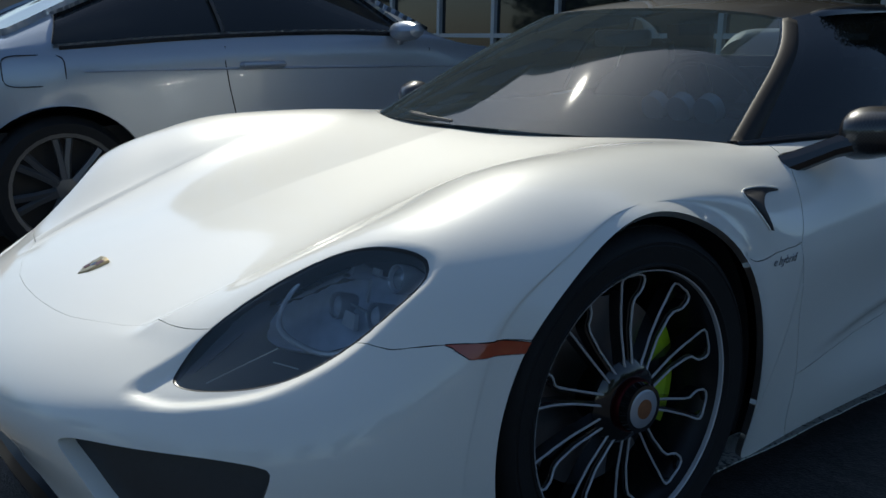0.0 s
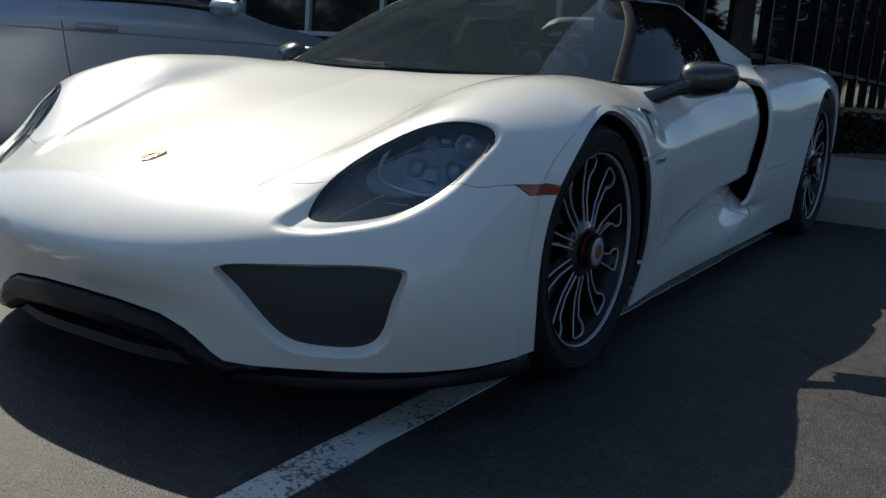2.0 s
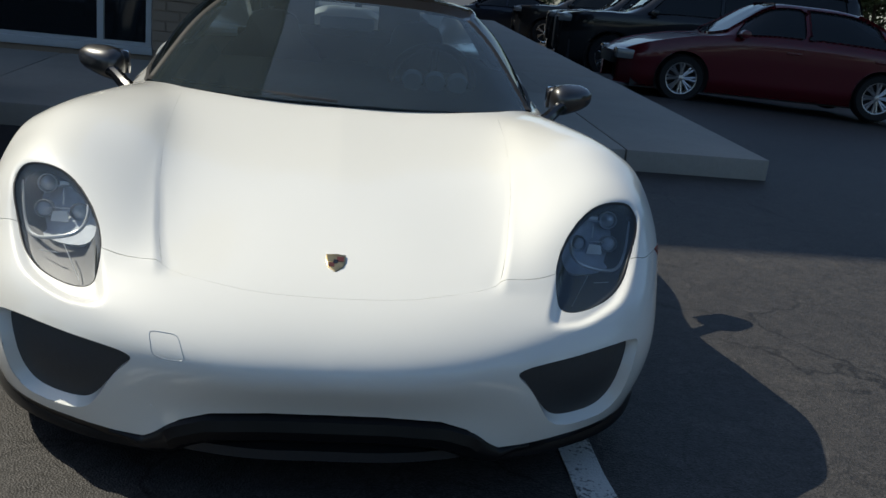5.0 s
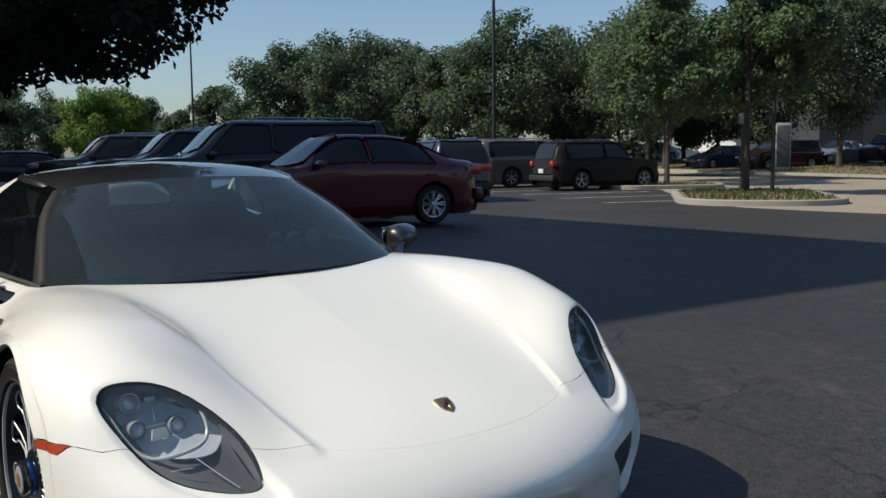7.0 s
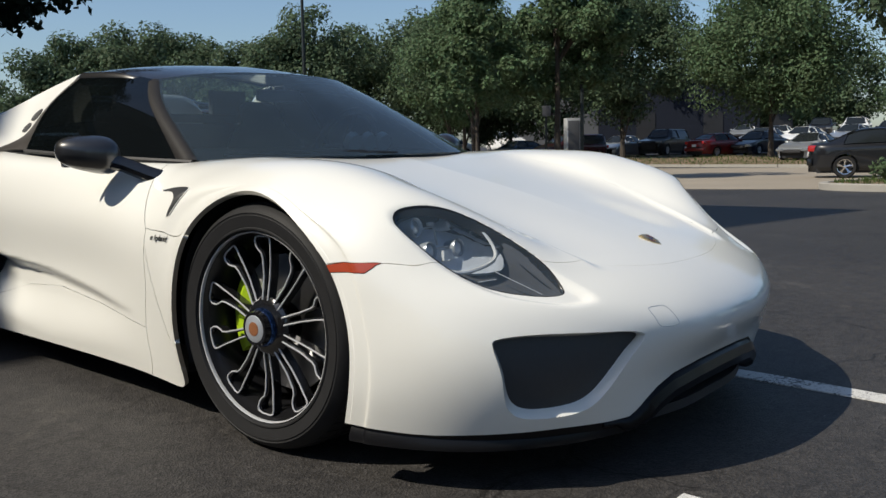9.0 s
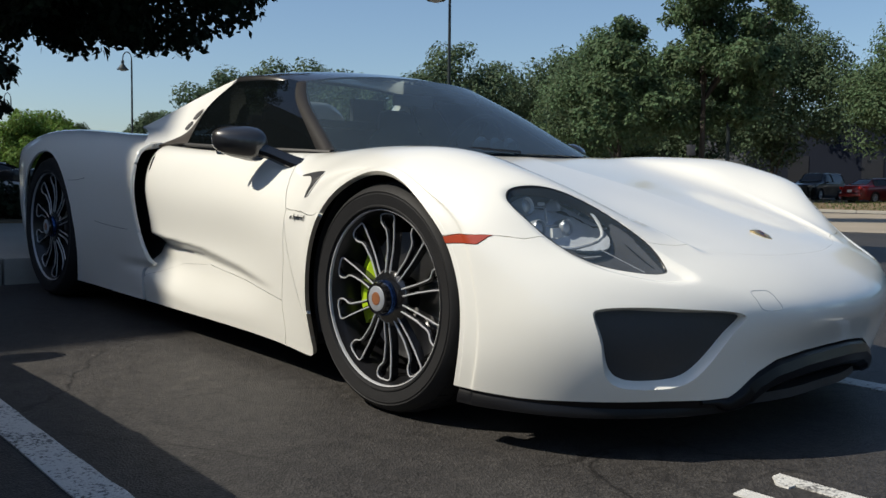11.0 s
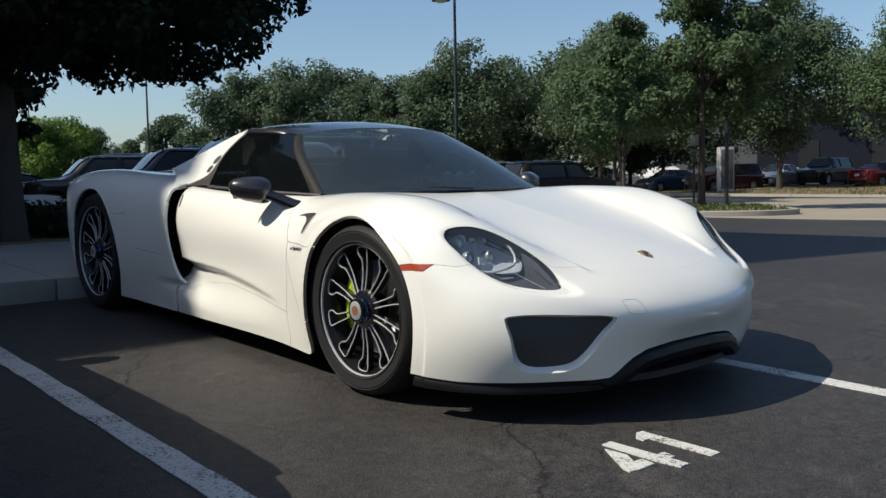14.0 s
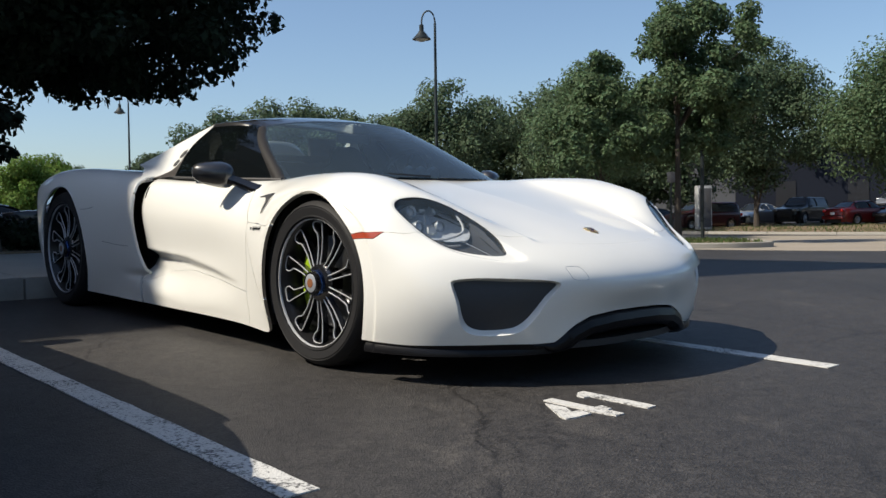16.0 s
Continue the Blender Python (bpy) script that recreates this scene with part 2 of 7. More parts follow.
EMBLEM = mat("wheel_emblem", (0.22, 0.09, 0.04), 0.35, vary=0.9, scale=150)
# the film on the lens is a painted veil of mirrored sky
LENS = glass_mat("lamp_lens", (0.93, 0.95, 0.97), 0.0, 1.7, 0.034)
SCREEN = glass_mat("windscreen_glass", (0.52, 0.63, 0.65), 0.02, 1.62, 0.042)
SIDE_GLASS = glass_mat("tinted_side_glass", (0.045, 0.052, 0.052), 0.0, 1.5, 0.006)
PILLAR = mat("dark_pillar", (0.025, 0.0235, 0.023), 0.5, coat=0.0, vary=0.2, scale=40, spec=0.15)
QUARTER = mat("brown_black_quarter_panel", (0.036, 0.031, 0.028), 0.45, vary=0.2, scale=40)
SEAT = mat("grey_seat_cloth", (0.20, 0.205, 0.21), 0.8, vary=0.2, scale=30)
TRIM_IN = mat("interior_dark", (0.03, 0.032, 0.035), 0.7, vary=0.3, scale=30)
ASPHALT = asphalt_mat("asphalt", (0.0335, 0.0317, 0.0308), 0.8)
LIP_BLACK = mat("lip_black", (0.006, 0.006, 0.007), 0.30, vary=0.2, scale=20, spec=0.22)
SATIN_BLACK = mat("satin_black", (0.007, 0.007, 0.008), 0.32, vary=0.2, scale=20)
PAINT_LINE = worn_paint("worn_road_paint")
CONCRETE = mat("concrete", (0.29, 0.275, 0.245), 0.85, vary=0.3, scale=2.0, vary2=0.18, bump=0.3, bscale=90)
ROAD_PALE = mat("pale_concrete_road", (0.26, 0.225, 0.178), 0.9, vary=0.25, scale=0.4, vary2=0.2, bump=0.3, bscale=40)
STONE_WALL = mat("brown_brick", (0.27, 0.205, 0.15), 0.85, vary=0.2, scale=1.5, vary2=0.1, bump=0.2, bscale=40)
FRAME_WHITE = mat("pale_window_frame", (0.42, 0.43, 0.43), 0.45, vary=0.1, scale=10)
FRAME_DARK = mat("dark_window_frame", (0.045, 0.045, 0.048), 0.4, metal=0.6, vary=0.15, scale=10)
DARK_PANE = mat("dark_pane", (0.012, 0.014, 0.016), 0.04, vary=0.1, scale=1, spec=0.6)
GREY_WALL = mat("grey_cladding", (0.10, 0.103, 0.11), 0.8, vary=0.15, scale=0.6, vary2=0.08, spec=0.15)
BLUE_WALL = mat("slate_blue_cladding", (0.014, 0.017, 0.026), 0.8, vary=0.15, scale=0.6, vary2=0.08, spec=0.08)
BARK = mat("bark", (0.052, 0.043, 0.035), 0.9, vary=0.5, scale=6, vary2=0.4, bump=0.8, bscale=30)
LEAF = leaf_mat("leaf_green", (0.092, 0.138, 0.070))
LEAF_DARK = leaf_mat("leaf_deep_green", (0.084, 0.122, 0.070))
# green leaves of shaded plants: the shade is put into this colour
LEAF_SHADE = leaf_mat("leaf_green_shaded", (0.020, 0.030, 0.016))
# far leaves: the haze of distance is mixed into the green
LEAF_FAR = leaf_mat("leaf_green_haze_tint", (0.088, 0.125, 0.072))
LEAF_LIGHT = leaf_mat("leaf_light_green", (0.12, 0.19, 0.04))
GRASS = leaf_mat("grass", (0.075, 0.105, 0.035))
SOIL = mat("mulch", (0.16, 0.115, 0.07), 0.95, vary=0.5, scale=4, vary2=0.5, bump=0.8, bscale=50)
POLE = mat("dark_green_pole", (0.018, 0.024, 0.024), 0.45, metal=0.3, vary=0.2, scale=6)
LAMP_GLASS = mat("lamp_diffuser", (0.6, 0.6, 0.56), 0.4)
TAIL_RED = mat("tail_lamp_red", (0.40, 0.012, 0.012), 0.15, coat=0.8, vary=0.1, scale=40)
HEAD_CLEAR = mat("head_lamp_clear", (0.20, 0.21, 0.22), 0.12, metal=0.3, vary=0.2, scale=30)
PLATE = mat("number_plate", (0.55, 0.56, 0.58), 0.5, vary=0.1, scale=30)
CAR_GLASS = mat("car_glass_dark", (0.014, 0.017, 0.019), 0.05, spec=0.35, vary=0.1, scale=1)
# alloy darkened in colour for wheels that stand in shade
ALLOY_SHADED = mat("alloy_wheel_shaded", (0.14, 0.145, 0.155), 0.4, metal=0.6, vary=0.1, scale=30)
ALLOY = mat("alloy_wheel", (0.42, 0.42, 0.43), 0.3, metal=0.8, vary=0.1, scale=30)


def paint(name, color, metal=0.35):
    return mat(name, color, 0.3, metal=metal, coat=0.7, vary=0.05, scale=2, spec=0.3)

# ---- spline surfaces ----
def nat(y):
    """Natural cubic spline through rows of points at whole numbers: the second derivatives."""
    n = len(y)
    a = np.zeros((n, n))
    r = np.zeros_like(y)
    a[0, 0] = a[-1, -1] = 1
    for k in range(1, n - 1):
        a[k, k - 1:k + 2] = (1, 4, 1)
        r[k] = 6 * (y[k + 1] - 2 * y[k] + y[k - 1])
    return np.linalg.solve(a, r.reshape(n, -1)).reshape(y.shape)


def along(y, t):
    """The spline through the rows of y, at the numbers t."""
    y = np.asarray(y, float)
    m = nat(y)
    t = np.asarray(t, float)
    k = np.clip(t.astype(int), 0, len(y) - 2)
    f = (t - k).reshape((-1,) + (1,) * (y.ndim - 1))
    return (m[k] * ((1 - f) ** 3 - (1 - f)) + m[k + 1] * (f ** 3 - f)) / 6 + y[k] * (1 - f) + y[k + 1] * f


def net_surface(rows, nu, nv):
    """A smooth sheet through a net of points: vertices, their (u, v), and its triangles."""
    p = np.asarray(rows, float)
    us, vs = np.linspace(0, len(p) - 1, nu), np.linspace(0, p.shape[1] - 1, nv)
    q = along(p, us)
    q = np.swapaxes(along(np.swapaxes(q, 0, 1), vs), 0, 1)
    uv = np.stack(np.meshgrid(us, vs, indexing="ij"), -1)
    i = np.arange(nu * nv).reshape(nu, nv)
    a, b, c, d = i[:-1, :-1].ravel(), i[1:, :-1].ravel(), i[1:, 1:].ravel(), i[:-1, 1:].ravel()
    return q.reshape(-1, 3), uv.reshape(-1, 2), np.concatenate([np.stack([a, b, c], 1), np.stack([a, c, d], 1)])


def split(v, tag, tri, s):
    """Cuts the triangles along s = 0 (one number a vertex). Vertices carry rows of tags along. Returns both and s, grown by the new vertices."""
    s = np.where(np.abs(s) < 1e-7, 1e-7, s)
    side = s[tri] > 0
    mixed = side.any(1) & ~side.all(1)
    keep, add = [tri[~mixed]], []
    nv, nt, ns, seen = [], [], [], {}
    base = len(v)

    def mid(a, b):
        key = (a, b) if a < b else (b, a)
        if key not in seen:
            f = s[a] / (s[a] - s[b])
            seen[key] = base + len(nv)
            nv.append(v[a] + (v[b] - v[a]) * f)
            nt.append(tag[a] + (tag[b] - tag[a]) * f)
            ns.append(0.0)
        return seen[key]

    for t in tri[mixed]:
        k = next(i for i in range(3) if (s[t[i]] > 0) != (s[t[i - 1]] > 0) and (s[t[i]] > 0) != (s[t[i - 2]] > 0))
        a, b, c = t[k], t[(k + 1) % 3], t[(k + 2) % 3]
        p, q = mid(a, b), mid(a, c)
        add += [(a, p, q), (p, b, c), (p, c, q)]
    if add:
        v, tag, s = np.vstack([v, nv]), np.vstack([tag, nt]), np.r_[s, ns]
        keep.append(np.array(add))
    return v, tag, np.vstack(keep)


def inside(p, poly):
    """Signed distance to a closed outline: above nought within."""
    a = np.asarray(poly, float)
    b = np.roll(a, -1, 0)
    d = np.full(len(p), 1e9)
    cross = np.zeros(len(p), int)
    for (x0, y0), (x1, y1) in zip(a, b):
        ex, ey = x1 - x0, y1 - y0
        t = np.clip(((p[:, 0] - x0) * ex + (p[:, 1] - y0) * ey) / (ex * ex + ey * ey + 1e-12), 0, 1)
        d = np.minimum(d, np.hypot(p[:, 0] - x0 - t * ex, p[:, 1] - y0 - t * ey))
        up = (y0 > p[:, 1]) != (y1 > p[:, 1])
        with np.errstate(divide="ignore", invalid="ignore"):
            xi = x0 + (p[:, 1] - y0) / (y1 - y0 + 1e-15) * ex
        cross += up & (p[:, 0] < xi)
    return np.where(cross % 2 == 1, d, -d)


def loop(points, n=96):
    """A smooth closed outline through the points."""
    p = np.asarray(points, float)
    k = len(p)
    q = along(np.vstack([p[-3:], p, p[:4]]), np.linspace(3, 3 + k, n, endpoint=False))
    return q


def normals(v, tri):
    f = np.cross(v[tri[:, 1]] - v[tri[:, 0]], v[tri[:, 2]] - v[tri[:, 0]])
    n = np.zeros_like(v)
    for k in range(3):
        np.add.at(n, tri[:, k], f)
    return n / (np.linalg.norm(n, axis=1, keepdims=True) + 1e-12)


def mesh_of(name, v, faces, nor=None, smooth=True):
    me = bpy.data.meshes.new(name)
    me.from_pydata([tuple(p) for p in v], [], [tuple(int(i) for i in f) for f in faces])
    me.polygons.foreach_set("use_smooth", [smooth] * len(me.polygons))
    me.update()
    if nor is not None:
        me.normals_split_custom_set_from_vertices([tuple(p) for p in nor])
    return me


def fast_mesh(name, v, faces, smooth=False):
    """The same for very many faces of one size."""
    me = bpy.data.meshes.new(name)
    n, k = faces.shape
    me.vertices.add(len(v))
    me.vertices.foreach_set("co", np.asarray(v, np.float32).ravel())
    me.loops.add(n * k)
    me.loops.foreach_set("vertex_index", faces.astype(np.int32).ravel())
    me.polygons.add(n)
    me.polygons.foreach_set("loop_start", np.arange(0, n * k, k, dtype=np.int32))
    me.polygons.foreach_set("use_smooth", np.full(n, smooth))
    me.update(calc_edges=True)
    return me


def put(name, me, material, parent=None, label="", m=None):
    ob = new(name, me)
    if not me.materials:
        me.materials.append(material)
    if parent is not None:
        ob.parent = parent
    if m is not None:
        ob.matrix_basis = m
    if label:
        ob["label"] = label
    return ob


def part(name, bm, material, parent=None, label="", m=None, smooth=True, sharp=35):
    """Links a bmesh as one mesh object."""
    me = bpy.data.meshes.new(name)
    bmesh.ops.recalc_face_normals(bm, faces=bm.faces)
    bm.to_mesh(me)
    bm.free()
    me.polygons.foreach_set("use_smooth", [smooth] * len(me.polygons))
    if smooth:
        me.set_sharp_from_angle(angle=radians(sharp))
    return put(name, me, material, parent, label, m)


def thing(name, label, category, m=None, group="", kind=""):
    ob = new(name)
    if m is not None:
        ob.matrix_basis = m
    return tagged(ob, label, category, group, kind)


def sheet(v, uv, tri, nor, depth=0.012, gap=0.0014, both=False, flip=False, free=None):
    """A panel cut from a larger skin: its edges drawn back by the gap and folded in by the depth. both: joined with its mirror image."""
    used, inv = np.unique(tri, return_inverse=True)
    t = inv.reshape(-1, 3)
    v, n = v[used].copy(), nor[used].copy()
    e = np.sort(np.vstack([t[:, [0, 1]], t[:, [1, 2]], t[:, [2, 0]]]), 1)
    d = np.vstack([t[:, [0, 1]], t[:, [1, 2]], t[:, [2, 0]]])
    key = e[:, 0] * (len(v) + 1) + e[:, 1]
    _, first, count = np.unique(key, return_index=True, return_counts=True)
    edges = d[first[count == 1]]
    mid = (v[edges[:, 0], 0] < 1e-4) & (v[edges[:, 1], 0] < 1e-4) if both else np.zeros(len(edges), bool)
    edges = edges[~mid]
    rim = np.unique(edges)
    cen = v[t].mean(1)
    pull = np.zeros_like(v)
    cnt = np.zeros(len(v))
    for k in range(3):
        np.add.at(pull, t[:, k], cen)
        np.add.at(cnt, t[:, k], 1)
    way = pull / cnt[:, None] - v
    if both:
        way[v[:, 0] < 1e-4, 0] = 0
    way = way - (way * n).sum(1, keepdims=True) * n
    way /= np.linalg.norm(way, axis=1, keepdims=True) + 1e-9
    v[rim] += way[rim] * gap
    top = {int(a): len(v) + i for i, a in enumerate(rim)}
    low = {int(a): len(v) + len(rim) + i for i, a in enumerate(rim)}
    v = np.vstack([v, v[rim], v[rim] - n[rim] * depth + way[rim] * 0.001])
    n = np.vstack([n, -way[rim], -way[rim]])
    f = [tuple(x) for x in t]
    f += [(top[int(b)], top[int(a)], low[int(a)], low[int(b)]) for a, b in edges]
    if flip or both:
        v2, n2 = v * (-1, 1, 1), n * (-1, 1, 1)
        f2 = [tuple(reversed(x)) for x in f]
        if flip:
            return v2, f2, n2
        k = len(v)
        same = {i + k: i for i in range(k) if v[i, 0] < 1e-4}
        n[v[:, 0] < 1e-4, 0] = 0
        n /= np.linalg.norm(n, axis=1, keepdims=True) + 1e-9
        f += [tuple(same.get(i + k, i + k) for i in x) for x in f2]
        v, n = np.vstack([v, v2]), np.vstack([n, n2])
        live, back = np.unique(np.concatenate([np.array(x) for x in f]), return_inverse=True)
        it = iter(back)
        f = [tuple(next(it) for _ in x) for x in f]
        v, n = v[live], n[live]
    return v, f, n


def box_bm(bm, x0, x1, y0, y1, z0, z1, bevel=0.0, seg=2):
    r = bmesh.ops.create_cube(bm, size=1, matrix=Matrix.Translation(((x0 + x1) / 2, (y0 + y1) / 2, (z0 + z1) / 2)) @ Matrix.Diagonal((x1 - x0, y1 - y0, z1 - z0, 1)))
    if bevel:
        es = list({e for w in r["verts"] for e in w.link_edges})
        bmesh.ops.bevel(bm, geom=es, offset=bevel, segments=seg, affect="EDGES", profile=0.6)
    return bm


def box(name, x0, x1, y0, y1, z0, z1, material, parent=None, label="", bevel=0.0, m=None):
    return part(name, box_bm(bmesh.new(), x0, x1, y0, y1, z0, z1, bevel), material, parent, label, m)


def lathe_bm(bm, profile, n=48, m=None, closed=False):
    """Turns (radius, height) pairs round z."""
    m = m or Matrix()
    rings = []
    for r, h in profile:
        rings.append([bm.verts.new(m @ Vector((r * math.cos(2 * math.pi * k / n), r * math.sin(2 * math.pi * k / n), h))) for k in range(n)])
    pairs = list(zip(rings, rings[1:])) + ([(rings[-1], rings[0])] if closed else [])
    for a, b in pairs:
        for k in range(n):
            bm.faces.new((a[k], a[(k + 1) % n], b[(k + 1) % n], b[k]))
    if not closed:
        for ring in (rings[0], rings[-1]):
            if profile[0 if ring is rings[0] else -1][0] > 1e-5:
                try:
                    bm.faces.new(ring)
                except ValueError:
                    pass
    return bm


def tube_bm(bm, points, radius, n=8, cap=True, closed=False):
    """A round bar along a line of points; radius is a number or one for each point."""
    pts = [Vector(p) for p in points]
    rad = radius if isinstance(radius, (list, tuple)) else [radius] * len(pts)
    rings, up = [], Vector((0, 0, 1))
    for k, p in enumerate(pts):
        a = pts[k - 1] if k or closed else p
        b = pts[(k + 1) % len(pts)] if k + 1 < len(pts) or closed else p
        d = (b - a).normalized()
        ref = up if abs(d.dot(up)) < 0.95 else Vector((1, 0, 0))
        s = d.cross(ref).normalized()
        w = s.cross(d)
        rings.append([bm.verts.new(p + rad[k] * (math.cos(2 * math.pi * j / n) * s + math.sin(2 * math.pi * j / n) * w)) for j in range(n)])
    prs = list(zip(rings, rings[1:])) + ([(rings[-1], rings[0])] if closed else [])
    for a, b in prs:
        for j in range(n):
            bm.faces.new((a[j], a[(j + 1) % n], b[(j + 1) % n], b[j]))
    if cap and not closed:
        bm.faces.new(rings[0])
        bm.faces.new(rings[-1])
    return bm


# The stall's plane slopes gently against the level: TILT carries it into the world.
TILT = Matrix(((0.99997, -0.00016, -0.00834, 0), (-0.00016, 0.99929, -0.03771, 0), (0.00834, 0.03771, 0.99925, 0), (0, 0, 0, 1)))


def ground_z(x, y):
    x, y = np.asarray(x, float), np.asarray(y, float)
    near = 0.00834 * np.clip(x, -6, 3) + 0.03774 * np.clip(y, -5, 3.5)
    w = np.clip((x - 2.6) / 11.4, 0, 1)
    w = w * w * (3 - 2 * w)
    far = -0.12 + 1.5 * np.clip((x - 40) / 34, 0, 1) ** 1.2
    return near * (1 - w) + far * w


def gz(x, y):
    return float(ground_z(x, y))


# ---- ground ----
def ground_sheet(name, xs, ys, lift, material, label, category, low=None):
    gx, gy = np.meshgrid(xs, ys, indexing="ij")
    v = np.stack([gx, gy, ground_z(gx, gy) + lift], -1).reshape(-1, 3)
    i = np.arange(len(xs) * len(ys)).reshape(len(xs), len(ys))
    f = np.stack([i[:-1, :-1], i[1:, :-1], i[1:, 1:], i[:-1, 1:]], -1).reshape(-1, 4)
    me = fast_mesh(name, v, f, True)
    return tagged(put(name, me, material), label, category, kind="structure")


ground_sheet("ground", np.r_[np.linspace(-900, -60, 8), np.linspace(-50, -8, 12), np.arange(-6, 30, 0.5), np.arange(30, 110, 4), np.linspace(120, 900, 8)],
             np.r_[np.linspace(-900, -60, 8), np.linspace(-50, -8, 12), np.arange(-6, 34, 0.5), np.arange(36, 140, 5), np.linspace(150, 900, 8)],
             0.0, ASPHALT, "worn dark grey asphalt car park with cracks", "asphalt")


def strip(name, x0, x1, y0, y1, material, label, category, lift=0.004, n=12, m=None, skew=0.0):
    """A thin painted band on the stall's plane, with slightly ragged long edges."""
    bm = bmesh.new()
    rng = random.Random(len(label) + int(100 * x0))
    rows = []
    for k in range(n + 1):
        y = y0 + (y1 - y0) * k / n
        s = skew * (y - y0)
        a, b = x0 + s + rng.uniform(-.004, .004), x1 + s + rng.uniform(-.004, .004)
        rows.append([bm.verts.new((a, y, 0)), bm.verts.new((a, y, lift)), bm.verts.new((b, y, lift)), bm.verts.new((b, y, 0))])
    for p, q in zip(rows, rows[1:]):
        for k in range(3):
            bm.faces.new((p[k], q[k], q[k + 1], p[k + 1]))
    bm.faces.new(rows[0])
    bm.faces.new(rows[-1])
    return tagged(part(name, bm, material, m=m or TILT, smooth=False), label, category, kind="structure")


strip("stall_line", -1.89, -1.79, -1.31, 3.2, PAINT_LINE, "worn white painted stall line on asphalt", "road marking", n=40, skew=0.022)
strip("stall_line", 0.667, 0.768, -1.42, 3.2, PAINT_LINE, "worn white painted stall line beside the sports car", "road marking", n=40)
strip("stall_line", -4.36, -4.26, -1.3, 3.2, PAINT_LINE, "worn white painted stall line on asphalt", "road marking", n=40)


def stroke(parent, pts, width, lift=0.0045):
    bm = bmesh.new()
    lo = [bm.verts.new((x, y, 0)) for x, y in pts]
    hi = [bm.verts.new((x, y, lift)) for x, y in pts]
    bm.faces.new(hi)
    bm.faces.new(lo)
    for k in range(len(pts)):
        bm.faces.new((lo[k], lo[(k + 1) % len(pts)], hi[(k + 1) % len(pts)], hi[k]))
    return part("digit_stroke", bm, PAINT_LINE, parent, smooth=False)


num = thing("stall_number", "white painted stall number 41 on dark asphalt", "road marking", TILT)
# the 1, then the stem and the hook of the stencilled 4
stroke(num, [(-.490, -1.040), (-.456, -1.042), (-.458, -1.075), (-.452, -1.300), (-.455, -1.345), (-.502, -1.345), (-.503, -1.320), (-.507, -1.108), (-.538, -1.106), (-.536, -1.072)], 0)
stroke(num, [(-.678, -1.042), (-.632, -1.041), (-.626, -1.222), (-.590, -1.222), (-.596, -1.268), (-.624, -1.270), (-.622, -1.339), (-.668, -1.339), (-.680, -1.255)], 0)
stroke(num, [(-.708, -1.076), (-.701, -1.162), (-.737, -1.214), (-.699, -1.217), (-.704, -1.268), (-.780, -1.270), (-.822, -1.262), (-.815, -1.232)], 0)


# raised walk behind the stalls
def walk_slab():
    xs = np.r_[-40, -30, -20, -14, np.arange(-10, 3.06, 1.5), 3.06]
    slab = thing("sidewalk", "grey concrete sidewalk slabs with kerb face", "sidewalk", TILT, kind="structure")
    for a, b in zip(xs[:-1], xs[1:]):
        bm = box_bm(bmesh.new(), a + .004, b - .004, 3.22, 5.75 if b < 0 else (7.4 if b > 2.5 else 5.75), -0.15, 0.15, 0.018)
        part("slab", bm, CONCRETE, slab)
    part("slab", box_bm(bmesh.new(), 1.5, 3.05, 5.76, 16.0, -.6, .145, .018), CONCRETE, slab)
    return slab


walk_slab()


# ---- the office building behind the stalls ----
def window_unit(parent, x0, x1, y, z0, z1, frame_mat, posts, rail_z, depth=0.1):
    """A glazed front: panes between a frame, mullions at the given places and one transom."""
    w = new("window")
    w.parent = parent
    t = 0.05
    bm = bmesh.new()
    box_bm(bm, x0, x1, y - .03, y + depth, z0, z0 + t)
    box_bm(bm, x0, x1, y - .03, y + depth, z1 - t, z1)
    box_bm(bm, x0, x0 + t, y - .03, y + depth, z0 + t, z1 - t)
    box_bm(bm, x1 - t, x1, y - .03, y + depth, z0 + t, z1 - t)
    part("window_frame", bm, frame_mat, w, smooth=False)
    part("window_sill", box_bm(bmesh.new(), x0 - .02, x1 + .02, y - .10, y - .032, z0 - .05, z0 + .02, .006), frame_mat, w)
    posts = sorted(p for p in posts if x0 + .2 < p < x1 - .2)
    for p in posts:
        part("mullion", box_bm(bmesh.new(), p - .028, p + .028, y - .02, y + depth - .01, z0 + t, z1 - t), frame_mat, w, smooth=False)
    ends = [x0 + .02] + posts + [x1 - .02]
    for a, b in zip(ends, ends[1:]):
        part("transom", box_bm(bmesh.new(), a + .03, b - .03, y - .015, y + depth - .02, rail_z - .024, rail_z + .024), frame_mat, w, smooth=False)
        part("pane", box_bm(bmesh.new(), a + .01, b - .01, y + .03, y + .045, z0 + .03, z1 - .03), DARK_PANE, w, smooth=False)
    return w


